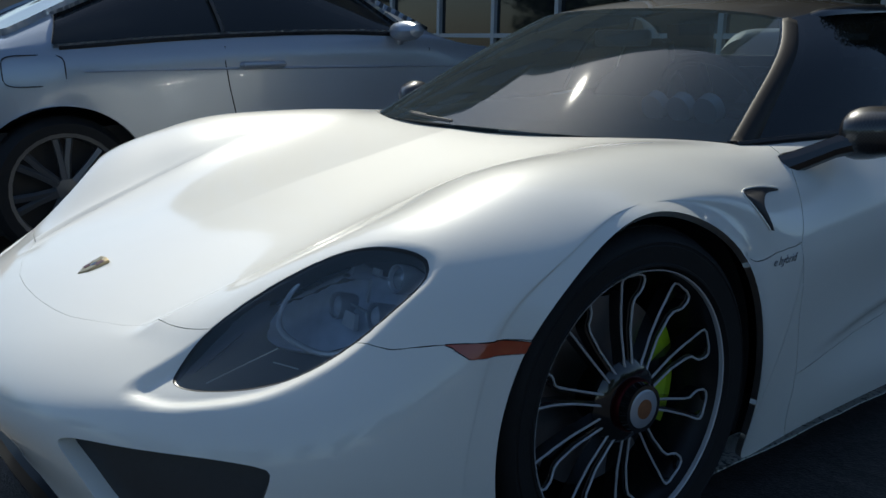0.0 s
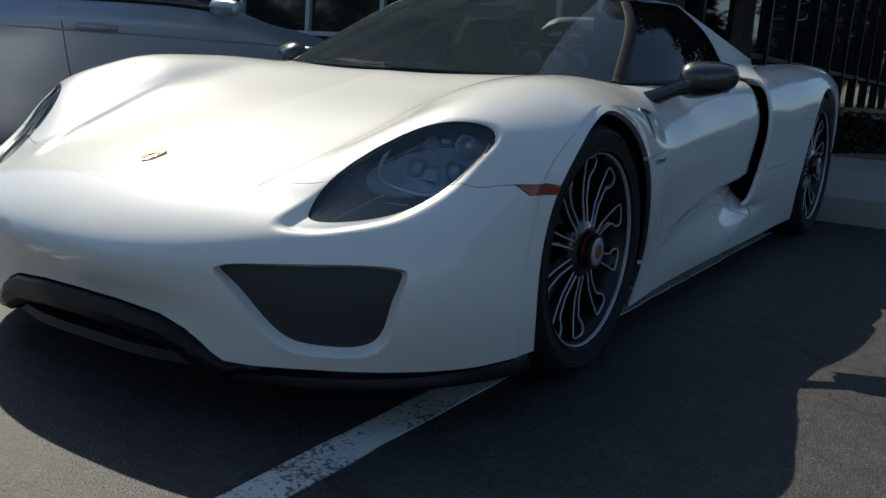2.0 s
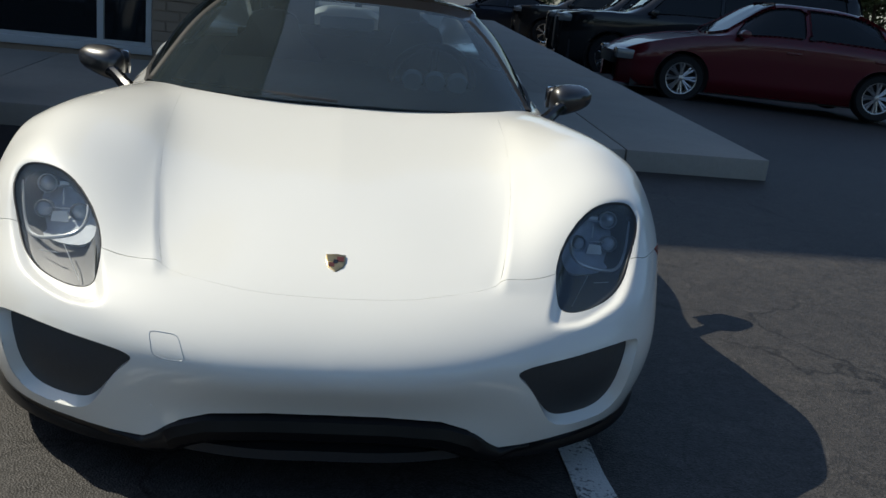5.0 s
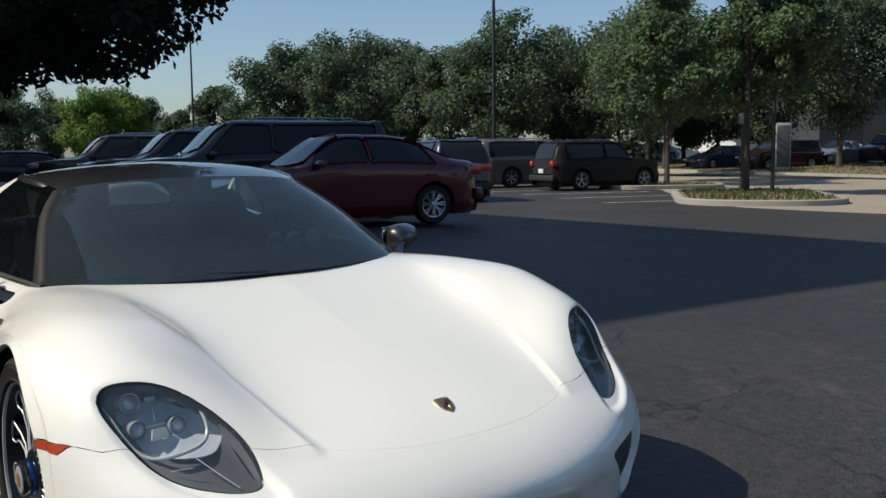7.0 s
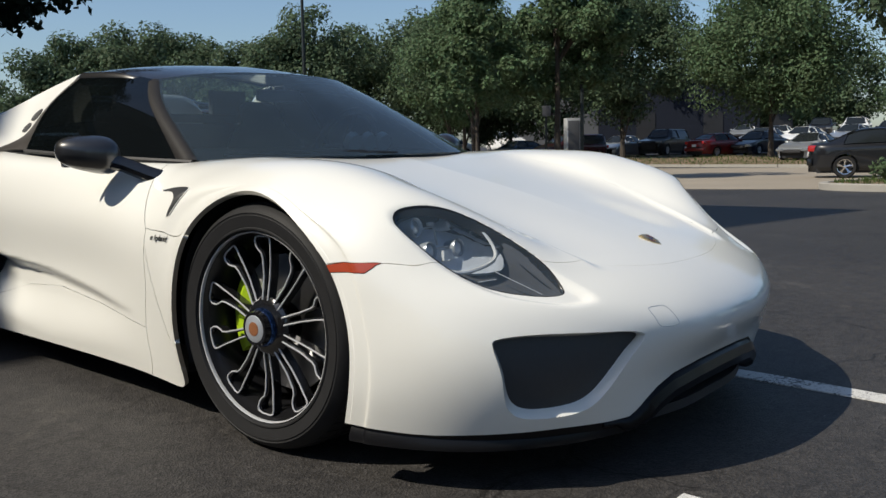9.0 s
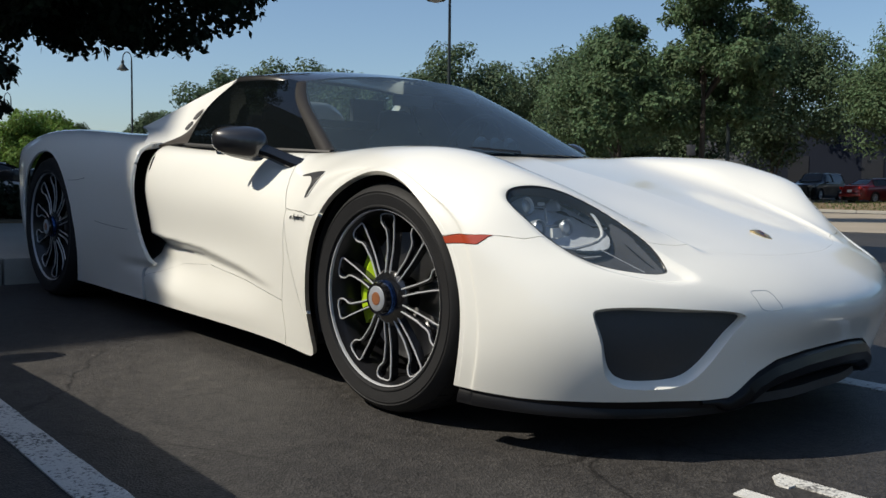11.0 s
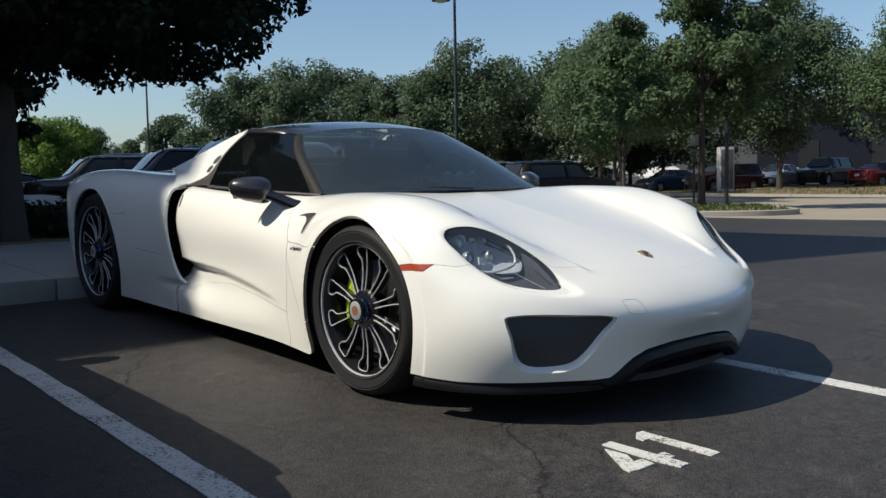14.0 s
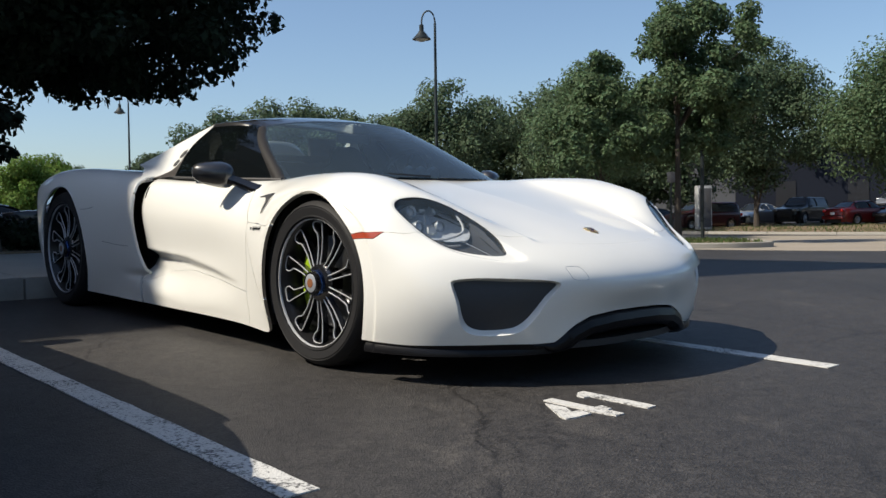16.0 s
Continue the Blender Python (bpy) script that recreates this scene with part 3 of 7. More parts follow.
def office():
    b = thing("office_building", "brown brick office building with dark glazed ground floor", "building")
    y = 5.75
    # ground floor, with openings for the glazing
    box("wall", -40, -1.15, y + .25, 42, -.5, 4.2, STONE_WALL, b)
    segs = [(-25.4, -14.8), (-14.2, -1.72)]
    for x0, x1 in ((-26, -25.4), (-14.8, -14.2), (-1.72, -1.15)):
        box("pier", x0, x1, y, y + .248, -.5, 4.2, STONE_WALL, b)
    for x0, x1 in segs:
        box("plinth", x0, x1, y, y + .248, -.5, .44, STONE_WALL, b)
        box("lintel", x0, x1, y, y + .248, 3.2, 4.2, STONE_WALL, b)
        window_unit(b, x0 + .01, x1 - .01, y + .06, .445, 3.19, FRAME_WHITE, [-2.18 - 1.06 * k for k in range(24)], 1.15)
    box("wall", -40, -26, y, y + .248, -.5, 4.2, STONE_WALL, b)
    # brick facing of the corner pier
    whole, half = box_bm(bmesh.new(), -.118, .118, -.012, 0, -.040, .040, .004, 1), box_bm(bmesh.new(), -.0565, .0565, -.012, 0, -.040, .040, .004, 1)
    meshes = []
    for bm in (whole, half):
        me = bpy.data.meshes.new("brick")
        bm.to_mesh(me)
        bm.free()
        meshes.append(me)
    for k in range(26):
        z = .21 + .09 * k
        row = ((-1.595, 0), (-1.349, 0), (-1.1715 - .016, 1)) if k % 2 == 0 else ((-1.6575, 1), (-1.472, 0), (-1.27, 0))
        for x, kind in row:
            put("brick", meshes[kind], STONE_WALL, b, m=Matrix.Translation((x, y - .001, z)))
    # glazed side wall, its bars close together as it runs back
    side = new("window")
    side.parent = b
    part("pane", box_bm(bmesh.new(), -1.146, -1.13, 6.35, 40, .75, 4.1), DARK_PANE, side, smooth=False)
    part("window_sill", box_bm(bmesh.new(), -1.146, -1.05, 6.3, 40, .66, .745), FRAME_DARK, side, smooth=False)
    part("transom", box_bm(bmesh.new(), -1.128, -1.09, 6.35, 40, 1.24, 1.30), FRAME_DARK, side, smooth=False)
    for k in range(27):
        part("mullion", box_bm(bmesh.new(), -1.128, -1.06, 6.65 + 1.26 * k, 6.72 + 1.26 * k, .75, 4.1), FRAME_DARK, side, smooth=False)
    box("roof", -40.2, -1.0, y - .15, 42, 4.205, 4.45, FRAME_DARK, b)
    # upper floors, set back
    box("wall", -40, -3.75, 8.60, 24, 4.455, 16.6, STONE_WALL, b)
    for fl in range(3):
        z0 = 5.6 + 3.7 * fl
        for k in range(9):
            x0 = -39.4 + 3.9 * k
            w = new("window")
            w.parent = b
            part("window_frame", box_bm(bmesh.new(), x0, x0 + 2.8, 8.52, 8.597, z0, z0 + 1.9), FRAME_DARK, w, smooth=False)
            part("pane", box_bm(bmesh.new(), x0 + .08, x0 + 2.72, 8.50, 8.516, z0 + .08, z0 + 1.82), DARK_PANE, w, smooth=False)
    box("parapet", -40.15, -3.60, 8.45, 24.1, 16.605, 17.0, FRAME_WHITE, b)
    return b


office()


# ---- pale concrete drive, kerbs and islands ----
def rounded(x0, x1, y0, y1, r, n=8):
    pts = []
    for cx, cy, a in ((x1 - r, y1 - r, 0), (x0 + r, y1 - r, 90), (x0 + r, y0 + r, 180), (x1 - r, y0 + r, 270)):
        for k in range(n + 1):
            t = radians(a + 90 * k / n)
            pts.append((cx + r * math.cos(t), cy + r * math.sin(t)))
    return pts


def ring_prism(bm, outer, inner, zf, z1):
    """A kerb: the band between two outlines, from the ground up."""
    n = len(outer)
    lo = [bm.verts.new((x, y, zf(x, y) - .1)) for x, y in outer]
    mid = [bm.verts.new((x, y, zf(x, y) + z1 - .02)) for x, y in outer]
    top = [bm.verts.new((x + (u - x) * .12, y + (w - y) * .12, zf(x, y) + z1)) for (x, y), (u, w) in zip(outer, inner)]
    inn = [bm.verts.new((x, y, zf(x, y) + z1)) for x, y in inner]
    inl = [bm.verts.new((x, y, zf(x, y) - .1)) for x, y in inner]
    for a, b in ((lo, mid), (mid, top), (top, inn), (inn, inl)):
        for k in range(n):
            bm.faces.new((a[k], a[(k + 1) % n], b[(k + 1) % n], b[k]))
    return bm


def turn_pts(pts, c, deg):
    a = radians(deg)
    return [(c[0] + x * math.cos(a) - y * math.sin(a), c[1] + x * math.sin(a) + y * math.cos(a)) for x, y in pts]


def grass_mesh(name, pts, zf, lift, count, h, seed):
    """Blades, each a thin bent triangle pair."""
    rng = np.random.default_rng(seed)
    poly = np.array(pts)
    lo, hi = poly.min(0), poly.max(0)
    p = rng.uniform(lo, hi, (count * 3, 2))
    p = p[inside(p, poly) > .1][:count]
    n = len(p)
    a = rng.uniform(0, 6.28, n)
    hh = h * rng.uniform(.4, 1.2, n)
    lean = rng.normal(0, .5, (n, 2)) * hh[:, None]
    z = ground_z(p[:, 0], p[:, 1]) + lift
    w = .012 + h * .04
    d = np.stack([np.cos(a), np.sin(a)], 1) * w
    base1, base2 = np.c_[p - d, z], np.c_[p + d, z]
    m1 = np.c_[p + lean * .4 - d * .7, z + hh * .6]
    m2 = np.c_[p + lean * .4 + d * .7, z + hh * .6]
    tip = np.c_[p + lean, z + hh]
    v = np.stack([base1, base2, m2, m1, tip], 1).reshape(-1, 3)
    k = np.arange(n) * 5
    f = np.concatenate([np.stack([k, k + 1, k + 2], 1), np.stack([k, k + 2, k + 3], 1), np.stack([k + 3, k + 2, k + 4], 1)])
    return fast_mesh(name, v, f)


def island(cx, cy, lx, ly, deg, label, grass=2500, seed=1, h=.13, lift=.0):
    isl = thing("planted_island", label, "traffic island", kind="structure")
    out = turn_pts(rounded(-lx / 2, lx / 2, -ly / 2, ly / 2, min(lx, ly) * .42), (cx, cy), deg)
    inn = turn_pts(rounded(-lx / 2 + .18, lx / 2 - .18, -ly / 2 + .18, ly / 2 - .18, min(lx, ly) * .36), (cx, cy), deg)
    part("kerb", ring_prism(bmesh.new(), out, inn, gz, .15), CONCRETE, isl)
    bm = bmesh.new()
    bm.faces.new([bm.verts.new((x, y, gz(x, y) + .13)) for x, y in inn])
    bmesh.ops.triangulate(bm, faces=bm.faces)
    part("soil", bm, SOIL, isl)
    if grass:
        g = put("grass", grass_mesh("grass", inn, ground_z, .12, grass, h, seed), GRASS)
        tagged(g, "tufts of dry green grass on a kerbed island", "grass", kind="stuff")
    return isl


def drive():
    """The pale drive runs past the car park, with a kerb and a verge on its far side."""
    ys = np.linspace(-60, 70, 66)
    near = np.interp(ys, [-60, 0, 3.5, 7, 10, 12.5, 18, 30, 70], [31, 19.2, 17.9, 17.0, 17.2, 18.6, 24.2, 28.5, 38])
    far = 38.6 + .235 * (ys - 11)
    def band(name, inner, outer, lift, steps, material, label, category):
        v = []
        for y, x0, x1 in zip(ys, inner, outer):
            for x in np.linspace(x0, x1, steps):
                v.append((x, y, gz(x, y) + lift))
        i = np.arange(len(v)).reshape(len(ys), steps)
        f = np.stack([i[:-1, :-1], i[:-1, 1:], i[1:, 1:], i[1:, :-1]], -1).reshape(-1, 4)
        return tagged(put(name, mesh_of(name, v, f), material), label, category, kind="structure")
    band("road", near, far, .006, 12, ROAD_PALE, "pale tan concrete drive beyond the car park", "road")
    kerb = thing("kerb", "pale concrete kerb along the far side of the drive", "kerb", kind="structure")
    for k in range(0, 64, 2):
        bm = bmesh.new()
        c = [(far[k] + .02, ys[k]), (far[k + 2] + .02, ys[k + 2] - .03), (far[k + 2] + .24, ys[k + 2] - .03), (far[k] + .24, ys[k])]
        lo = [bm.verts.new((x, y, gz(x, y) - .1)) for x, y in c]
        hi = [bm.verts.new((x, y, gz(x, y) + .15)) for x, y in c]
        bm.faces.new(hi)
        for j in range(4):
            bm.faces.new((lo[j], lo[(j + 1) % 4], hi[(j + 1) % 4], hi[j]))
        bmesh.ops.bevel(bm, geom=[e for e in bm.edges if e.verts[0] in hi and e.verts[1] in hi], offset=.02, segments=2, affect="EDGES")
        part("kerb_stone", bm, CONCRETE, kerb)
    band("verge", far + .26, far + 10.5, .12, 8, SOIL, "strip of brown mulch and dry grass behind the kerb", "verge")
    poly = [(38.6 + .235 * (y - 11) + w, y) for y, w in ((-6, .4), (44, .4), (44, 9.8), (-6, 9.8))]
    tagged(put("grass", grass_mesh("grass", poly, ground_z, .1, 8000, .15, 3), GRASS), "thin dry grass along the verge", "grass", kind="stuff")


drive()
island(20.8, 12.1, 7.4, 4.2, 40, "kerbed island with thin grass and a young tree", 1300, 5)
island(25.5, 19.0, 4.5, 2.6, -30, "kerbed island with mulch and saplings", 500, 6)
island(20.2, 2.2, 6.5, 3.2, -10, "kerbed island with a low green bush", 900, 7)


def far_lines():
    for k in range(9):
        c = np.array([19.4, 21.5]) + np.array([.34, .94]) * 2.75 * (k - 3)
        d = np.array([.94, -.34])
        x, y = c
        m = Matrix.Translation((x, y, gz(x, y) + .002)) @ Matrix.Rotation(math.atan2(d[1], d[0]) - math.pi / 2, 4, "Z")
        strip("stall_line", -.05, .05, 0, 4.6, PAINT_LINE, "white painted stall line among parked cars", "road marking", m=m)


far_lines()
for (x0, y0), (x1, y1), h, material, lab in (((69.2, 47.3), (73.6, 40.4), 4.6, GREY_WALL, "plain grey industrial building beyond the trees"), ((73.6, 40.4), (80.0, 27.5), 5.6, BLUE_WALL, "plain slate blue industrial building with doors")):
    d = Vector((x1 - x0, y1 - y0, 0))
    hb = thing("industrial_building", lab, "building", Matrix.Translation((x0, y0, 1.2)) @ Matrix.Rotation(math.atan2(d.y, d.x), 4, "Z"))
    box("wall", 0.01, d.length - .01, 0, 22, -1, h, material, hb)
    box("parapet", -.1, d.length, -.1, 22.1, h + .002, h + .3, FRAME_DARK, hb)
    if material is BLUE_WALL:
        for k in range(3):
            box("door", 3.5 + 6 * k, 5.2 + 6 * k, -.06, -.002, -.3, 3.0, FRAME_DARK, hb)


# ---- the white sports car ----
def fill_side(row):
    """A station given with eight points gets two more between its last two."""
    r = [list(p) for p in row]
    if len(r) == 8:
        a, b = np.array(r[6]), np.array(r[7])
        r[7:7] = [list(a + (b - a) / 3), list(a + (b - a) * 2 / 3)]
    return r


def front_net():
    flat = lambda y, z, w: [(0, y, z), (0.2 * w, y, z), (0.45 * w, y, z), (0.6 * w, y, z - 0.004)]
    rows = [
        [(0, -.935, .13), (.2, -.93, .13), (.40, -.88, .13), (.58, -.805, .135), (.74, -.70, .14), (.85, -.56, .145), (.905, -.43, .15), (.92, -.345, .155)],
        [(0, -.93, .25), (.2, -.927, .25), (.40, -.902, .25), (.60, -.845, .25), (.765, -.735, .25), (.87, -.59, .25), (.92, -.46, .25), (.935, -.375, .25)],
        [(0, -.985, .35), (.2, -.977, .352), (.40, -.935, .358), (.61, -.855, .362), (.78, -.735, .362), (.88, -.595, .36), (.925, -.465, .355), (.94, -.385, .35)],
        [(0, -.965, .425), (.2, -.953, .43), (.40, -.908, .44), (.60, -.815, .462), (.77, -.69, .475), (.875, -.56, .47), (.925, -.44, .455), (.94, -.37, .44)],
        [(0, -.87, .495), (.2, -.855, .50), (.41, -.80, .512), (.575, -.735, .52), (.735, -.61, .56), (.86, -.50, .565), (.918, -.405, .55), (.937, -.335, .52)],
        [(0, -.70, .563), (.2, -.69, .563), (.405, -.655, .568), (.54, -.60, .612), (.70, -.49, .683), (.832, -.41, .678), (.908, -.335, .63), (.936, -.285, .585)],
        [(0, -.45, .632), (.2, -.445, .63), (.42, -.425, .636), (.55, -.38, .69), (.70, -.31, .752), (.825, -.25, .74), (.905, -.21, .69), (.93, -.19, .658)],
        [(0, -.2, .692), (.2, -.2, .689), (.44, -.2, .70), (.56, -.18, .752), (.70, -.14, .79), (.815, -.11, .776), (.89, -.085, .735), (.918, -.08, .71)],
        [(0, .05, .742), (.2, .05, .739), (.46, .05, .748), (.575, .05, .782), (.70, .05, .80), (.805, .06, .782), (.875, .08, .738), (.908, .085, .708)],
        [(0, .28, .782), (.2, .28, .780), (.47, .28, .784), (.59, .28, .79), (.70, .28, .795), (.795, .29, .765), (.868, .315, .705), (.915, .31, .56)],
        [(0, .48, .79), (.2, .48, .79), (.47, .48, .79), (.62, .49, .785), (.715, .50, .775), (.80, .50, .735), (.885, .48, .63), (.905, .46, .52), (.912, .43, .41), (.908, .396, .27)],
        [(0, .63, .79), (.2, .63, .79), (.47, .63, .79), (.64, .63, .78), (.735, .63, .768), (.81, .64, .72), (.89, .63, .60), (.90, .60, .44), (.89, .53, .26), (.868, .405, .098)],
        flat(.9, .79, 1.1) + [(.765, .9, .768), (.828, .9, .72), (.888, .9, .59), (.880, .88, .42), (.885, .80, .25), (.868, .62, .103)],
        flat(1.3, .79, 1.1) + [(.785, 1.3, .772), (.850, 1.3, .72), (.885, 1.3, .58), (.872, 1.28, .41), (.882, 1.25, .25), (.868, 1.2, .11)],
        flat(1.62, .79, 1.1) + [(.79, 1.64, .787), (.865, 1.65, .718), (.886, 1.655, .58), (.862, 1.65, .41), (.882, 1.62, .24), (.875, 1.65, .112)],
        flat(1.84, .79, 1.05) + [(.72, 1.80, .785), (.77, 1.79, .71), (.79, 1.79, .58), (.77, 1.79, .42), (.885, 1.90, .25), (.88, 2.0, .115)],
        flat(2.25, .79, 1.0) + [(.68, 2.25, .79), (.69, 2.25, .71), (.70, 2.25, .58), (.70, 2.25, .43), (.90, 2.33, .27), (.883, 2.36, .118)],
    ]
    # the wings stand a little proud of the wheels
    for r, row in enumerate(rows):
        k = float(np.interp(r, [0, 3, 5, 8, 9, 10, 11], [.008, .010, .018, .020, .016, .008, 0]))
        for i, share in ((4, .3), (5, .7), (6, 1), (7, 1)):
            x, y, z = row[i]
            row[i] = (x + k * share, y, z)
    return [fill_side(r) for r in rows]


def rear_net():
    return [
        [(0, 1.70, .80), (.35, 1.70, .80), (.60, 1.70, .80), (.74, 1.70, .80), (.85, 1.70, .782), (.906, 1.70, .70), (.918, 1.70, .56), (.893, 1.70, .40), (.882, 1.70, .24), (.877, 1.70, .112)],
        [(0, 1.95, .85), (.35, 1.95, .85), (.58, 1.95, .84), (.73, 1.95, .83), (.855, 1.95, .80), (.915, 1.95, .70), (.928, 1.95, .56), (.918, 1.95, .40), (.892, 1.95, .24), (.88, 1.95, .113)],
        [(0, 2.25, .85), (.35, 2.25, .85), (.57, 2.25, .845), (.73, 2.25, .848), (.862, 2.25, .825), (.93, 2.25, .72), (.945, 2.25, .56), (.935, 2.25, .40), (.91, 2.25, .24), (.885, 2.25, .115)],
        [(0, 2.6, .845), (.35, 2.6, .845), (.57, 2.6, .845), (.73, 2.6, .862), (.865, 2.6, .84), (.938, 2.6, .74), (.955, 2.6, .58), (.95, 2.6, .42), (.93, 2.6, .26), (.90, 2.6, .12)],
        [(0, 2.95, .835), (.35, 2.95, .835), (.57, 2.95, .835), (.72, 2.95, .852), (.85, 2.95, .84), (.925, 2.95, .75), (.945, 2.95, .60), (.94, 2.95, .43), (.92, 2.95, .27), (.89, 2.95, .14)],
        [(0, 3.3, .81), (.35, 3.3, .81), (.55, 3.3, .81), (.69, 3.3, .82), (.80, 3.3, .80), (.87, 3.3, .74), (.885, 3.3, .60), (.88, 3.3, .43), (.86, 3.3, .29), (.83, 3.3, .18)],
        [(0, 3.58, .79), (.33, 3.57, .79), (.52, 3.55, .79), (.64, 3.54, .79), (.73, 3.52, .765), (.79, 3.50, .71), (.80, 3.50, .59), (.79, 3.50, .45), (.77, 3.48, .32), (.75, 3.45, .22)],
        [(0, 3.66, .74), (.32, 3.65, .74), (.50, 3.63, .74), (.61, 3.61, .74), (.69, 3.59, .73), (.74, 3.57, .66), (.75, 3.56, .57), (.74, 3.56, .46), (.72, 3.54, .36), (.70, 3.50, .26)],
    ]


def surf(net, u, v):
    """A point of the sheet and its outward normal."""
    p = np.asarray(net, float)
    def at(a, b):
        return along(along(p, [a])[0], [b])[0]
    c = at(u, v)
    n = np.cross(at(u + .02, v) - at(u - .02, v), at(u, v + .02) - at(u, v - .02))
    return c, n / np.linalg.norm(n)


def curve(points, n):
    p = np.asarray(points, float)
    return along(p, np.linspace(0, len(p) - 1, n))


def coons(bottom, top, left, right, n, m, lift=0.0):
    """A sheet between four edge curves."""
    b, t, l, r = curve(bottom, n), curve(top, n), curve(left, m), curve(right, m)
    s, q = np.linspace(0, 1, n)[None, :, None], np.linspace(0, 1, m)[:, None, None]
    v = (1 - q) * b[None] + q * t[None] + (1 - s) * l[:, None] + s * r[:, None]
    v -= (1 - s) * (1 - q) * b[0] + s * (1 - q) * b[-1] + (1 - s) * q * t[0] + s * q * t[-1]
    i = np.arange(n * m).reshape(m, n)
    f = np.stack([i[:-1, :-1], i[:-1, 1:], i[1:, 1:], i[1:, :-1]], -1).reshape(-1, 4)
    return v.reshape(-1, 3), np.vstack([f[:, [0, 1, 2]], f[:, [0, 2, 3]]])


def outward(v, tri, about):
    n = normals(v, tri)
    if ((v - about) * n).sum() < 0:
        tri = tri[:, ::-1]
        n = -n
    return tri, n


def hero_wheel(parent, side, y, R, ring, width, face, hub_mat, label):
    """A centre-lock wheel with ten slim looped spokes."""
    w = new("wheel")
    w.parent = parent
    w.matrix_basis = Matrix.Translation((side * face, y, R)) @ Matrix.Rotation(math.pi / 2 * side, 4, "Y")
    w["label"] = label
    bm = bmesh.new()
    lathe_bm(bm, [(ring + .004, .004), (ring + .009, .0125), (ring + .013, .0125), (ring + .015, .0095), (ring + .02, .0105), (R * .895, .014), (R * .90, .0115), (R * .912, .0115), (R * .917, .0135), (R * .955, .004), (R * .985, -.018), (R, -.05), (R, -width + .05), (R * .985, -width + .018), (R * .93, -width - .01), (ring, -width)], 72, closed=True)
    tyre = part("tyre", bm, RUBBER, w, "low-profile black tyre")
    tread = bmesh.new()
    for k in range(54):
        for z0, z1, lift, skew in ((-.022, -.066, -.006, 0), (-.076, -width / 2 + .004, .0005, .35), (-width / 2 - .006, -width + .076, .0005, .35), (-width + .066, -width + .022, -.006, 0)):
            q = []
            for z, dl in ((z0, lift), (z1, .0005 if lift < 0 and z1 > z0 - .06 and z0 > -.05 else lift)):
                for a in (.006, .094):
                    an = 2 * math.pi * (k + (a - .05) / .1) / 54 + skew * (z - z0)
                    for rr in (R - .012, R + .0035 + dl):
                        q.append(tread.verts.new((rr * math.cos(an), rr * math.sin(an), z)))
            for f in ((1, 3, 7, 5), (0, 1, 5, 4), (2, 6, 7, 3), (0, 2, 3, 1), (4, 5, 7, 6)):
                tread.faces.new([q[i] for i in f])
    part("tread", tread, RUBBER, tyre, smooth=False)
    bm = bmesh.new()
    lathe_bm(bm, [(ring - .001, .004), (ring + .0015, .005), (ring + .002, -.012), (ring - .002, -.012), (ring - .0018, .002)], 72, closed=True)
    part("rim_lip", bm, EDGE_SILVER, w, "thin silver rim edge")
    bm = bmesh.new()
    lathe_bm(bm, [(ring - .003, -.004), (ring - .010, -.03), (ring - .022, -.05), (ring - .026, -width + .02), (ring - .008, -width + .01)], 60, closed=True)
    part("rim", bm, SATIN_BLACK, w)
    k0 = ring / .262
    for k in range(10):
        a0 = 2 * math.pi * k / 10
        half = [(.070, 8.6), (.10, 6.4), (.14, 5.0), (.188, 4.6), (.203, 5.4), (.213, 8.0), (.222, 9.4), (.238, 9.6), (.247, 8.2), (.2505, 5)]
        plain = [(.070, 8.6), (.10, 6.4), (.14, 5.2), (.188, 5.2), (.203, 5.3), (.213, 5.4), (.222, 5.6), (.238, 5.8), (.247, 5.2), (.2505, 3)]
        one, two = (half, plain) if k in (0, 1, 2, 8, 9) else (plain, half)
        pts = [(r * k0, d) for r, d in one] + [(r * k0, -d) for r, d in reversed(two)]
        xyz = [(r * math.cos(a0 + radians(d)), r * math.sin(a0 + radians(d)), -.020 + .012 * abs(r - .16) / .09 - .012) for r, d in pts]
        arm = bmesh.new()
        n = len(half)
        # two slim bars joined at the rim end
        for sgn in (0, 1):
            line = xyz[:n] if sgn == 0 else xyz[n:][::-1]
            prev = None
            for (x, yy, z) in line:
                v3 = Vector((x, yy, z))
                rad = v3.copy()
                rad.z = 0
                tang = Vector((-rad.y, rad.x, 0)).normalized() * (.006 if sgn == 0 else -.006)
                q = [arm.verts.new(v3 + Vector((0, 0, -.004))), arm.verts.new(v3 + Vector((0, 0, -.03))), arm.verts.new(v3 - tang + Vector((0, 0, -.03))), arm.verts.new(v3 - tang + Vector((0, 0, -.006)))]
                if prev:
                    for i in range(4):
                        arm.faces.new((prev[i], prev[(i + 1) % 4], q[(i + 1) % 4], q[i]))
                else:
                    arm.faces.new(q)
                prev = q
            arm.faces.new(prev)
        sp = part("spoke", arm, GLOSS_BLACK, w)
        part("spoke_edge", tube_bm(bmesh.new(), xyz, .0024, 6, closed=False), EDGE_SILVER, sp, "polished spoke edge")
    bm = bmesh.new()
    lathe_bm(bm, [(.001, -.045), (.075, -.045), (.085, -.028), (.072, -.016), (.05, -.012), (.048, .012), (.046, .02)], 36)
    part("hub", bm, GLOSS_BLACK, w)
    bm = bmesh.new()
    lathe_bm(bm, [(.046, -.018), (.054, -.016), (.054, -.004), (.051, .002), (.034, .002), (.034, -.01)], 40, closed=True)
    part("centre_lock", bm, hub_mat, w, "anodised centre-lock nut")
    bm = bmesh.new()
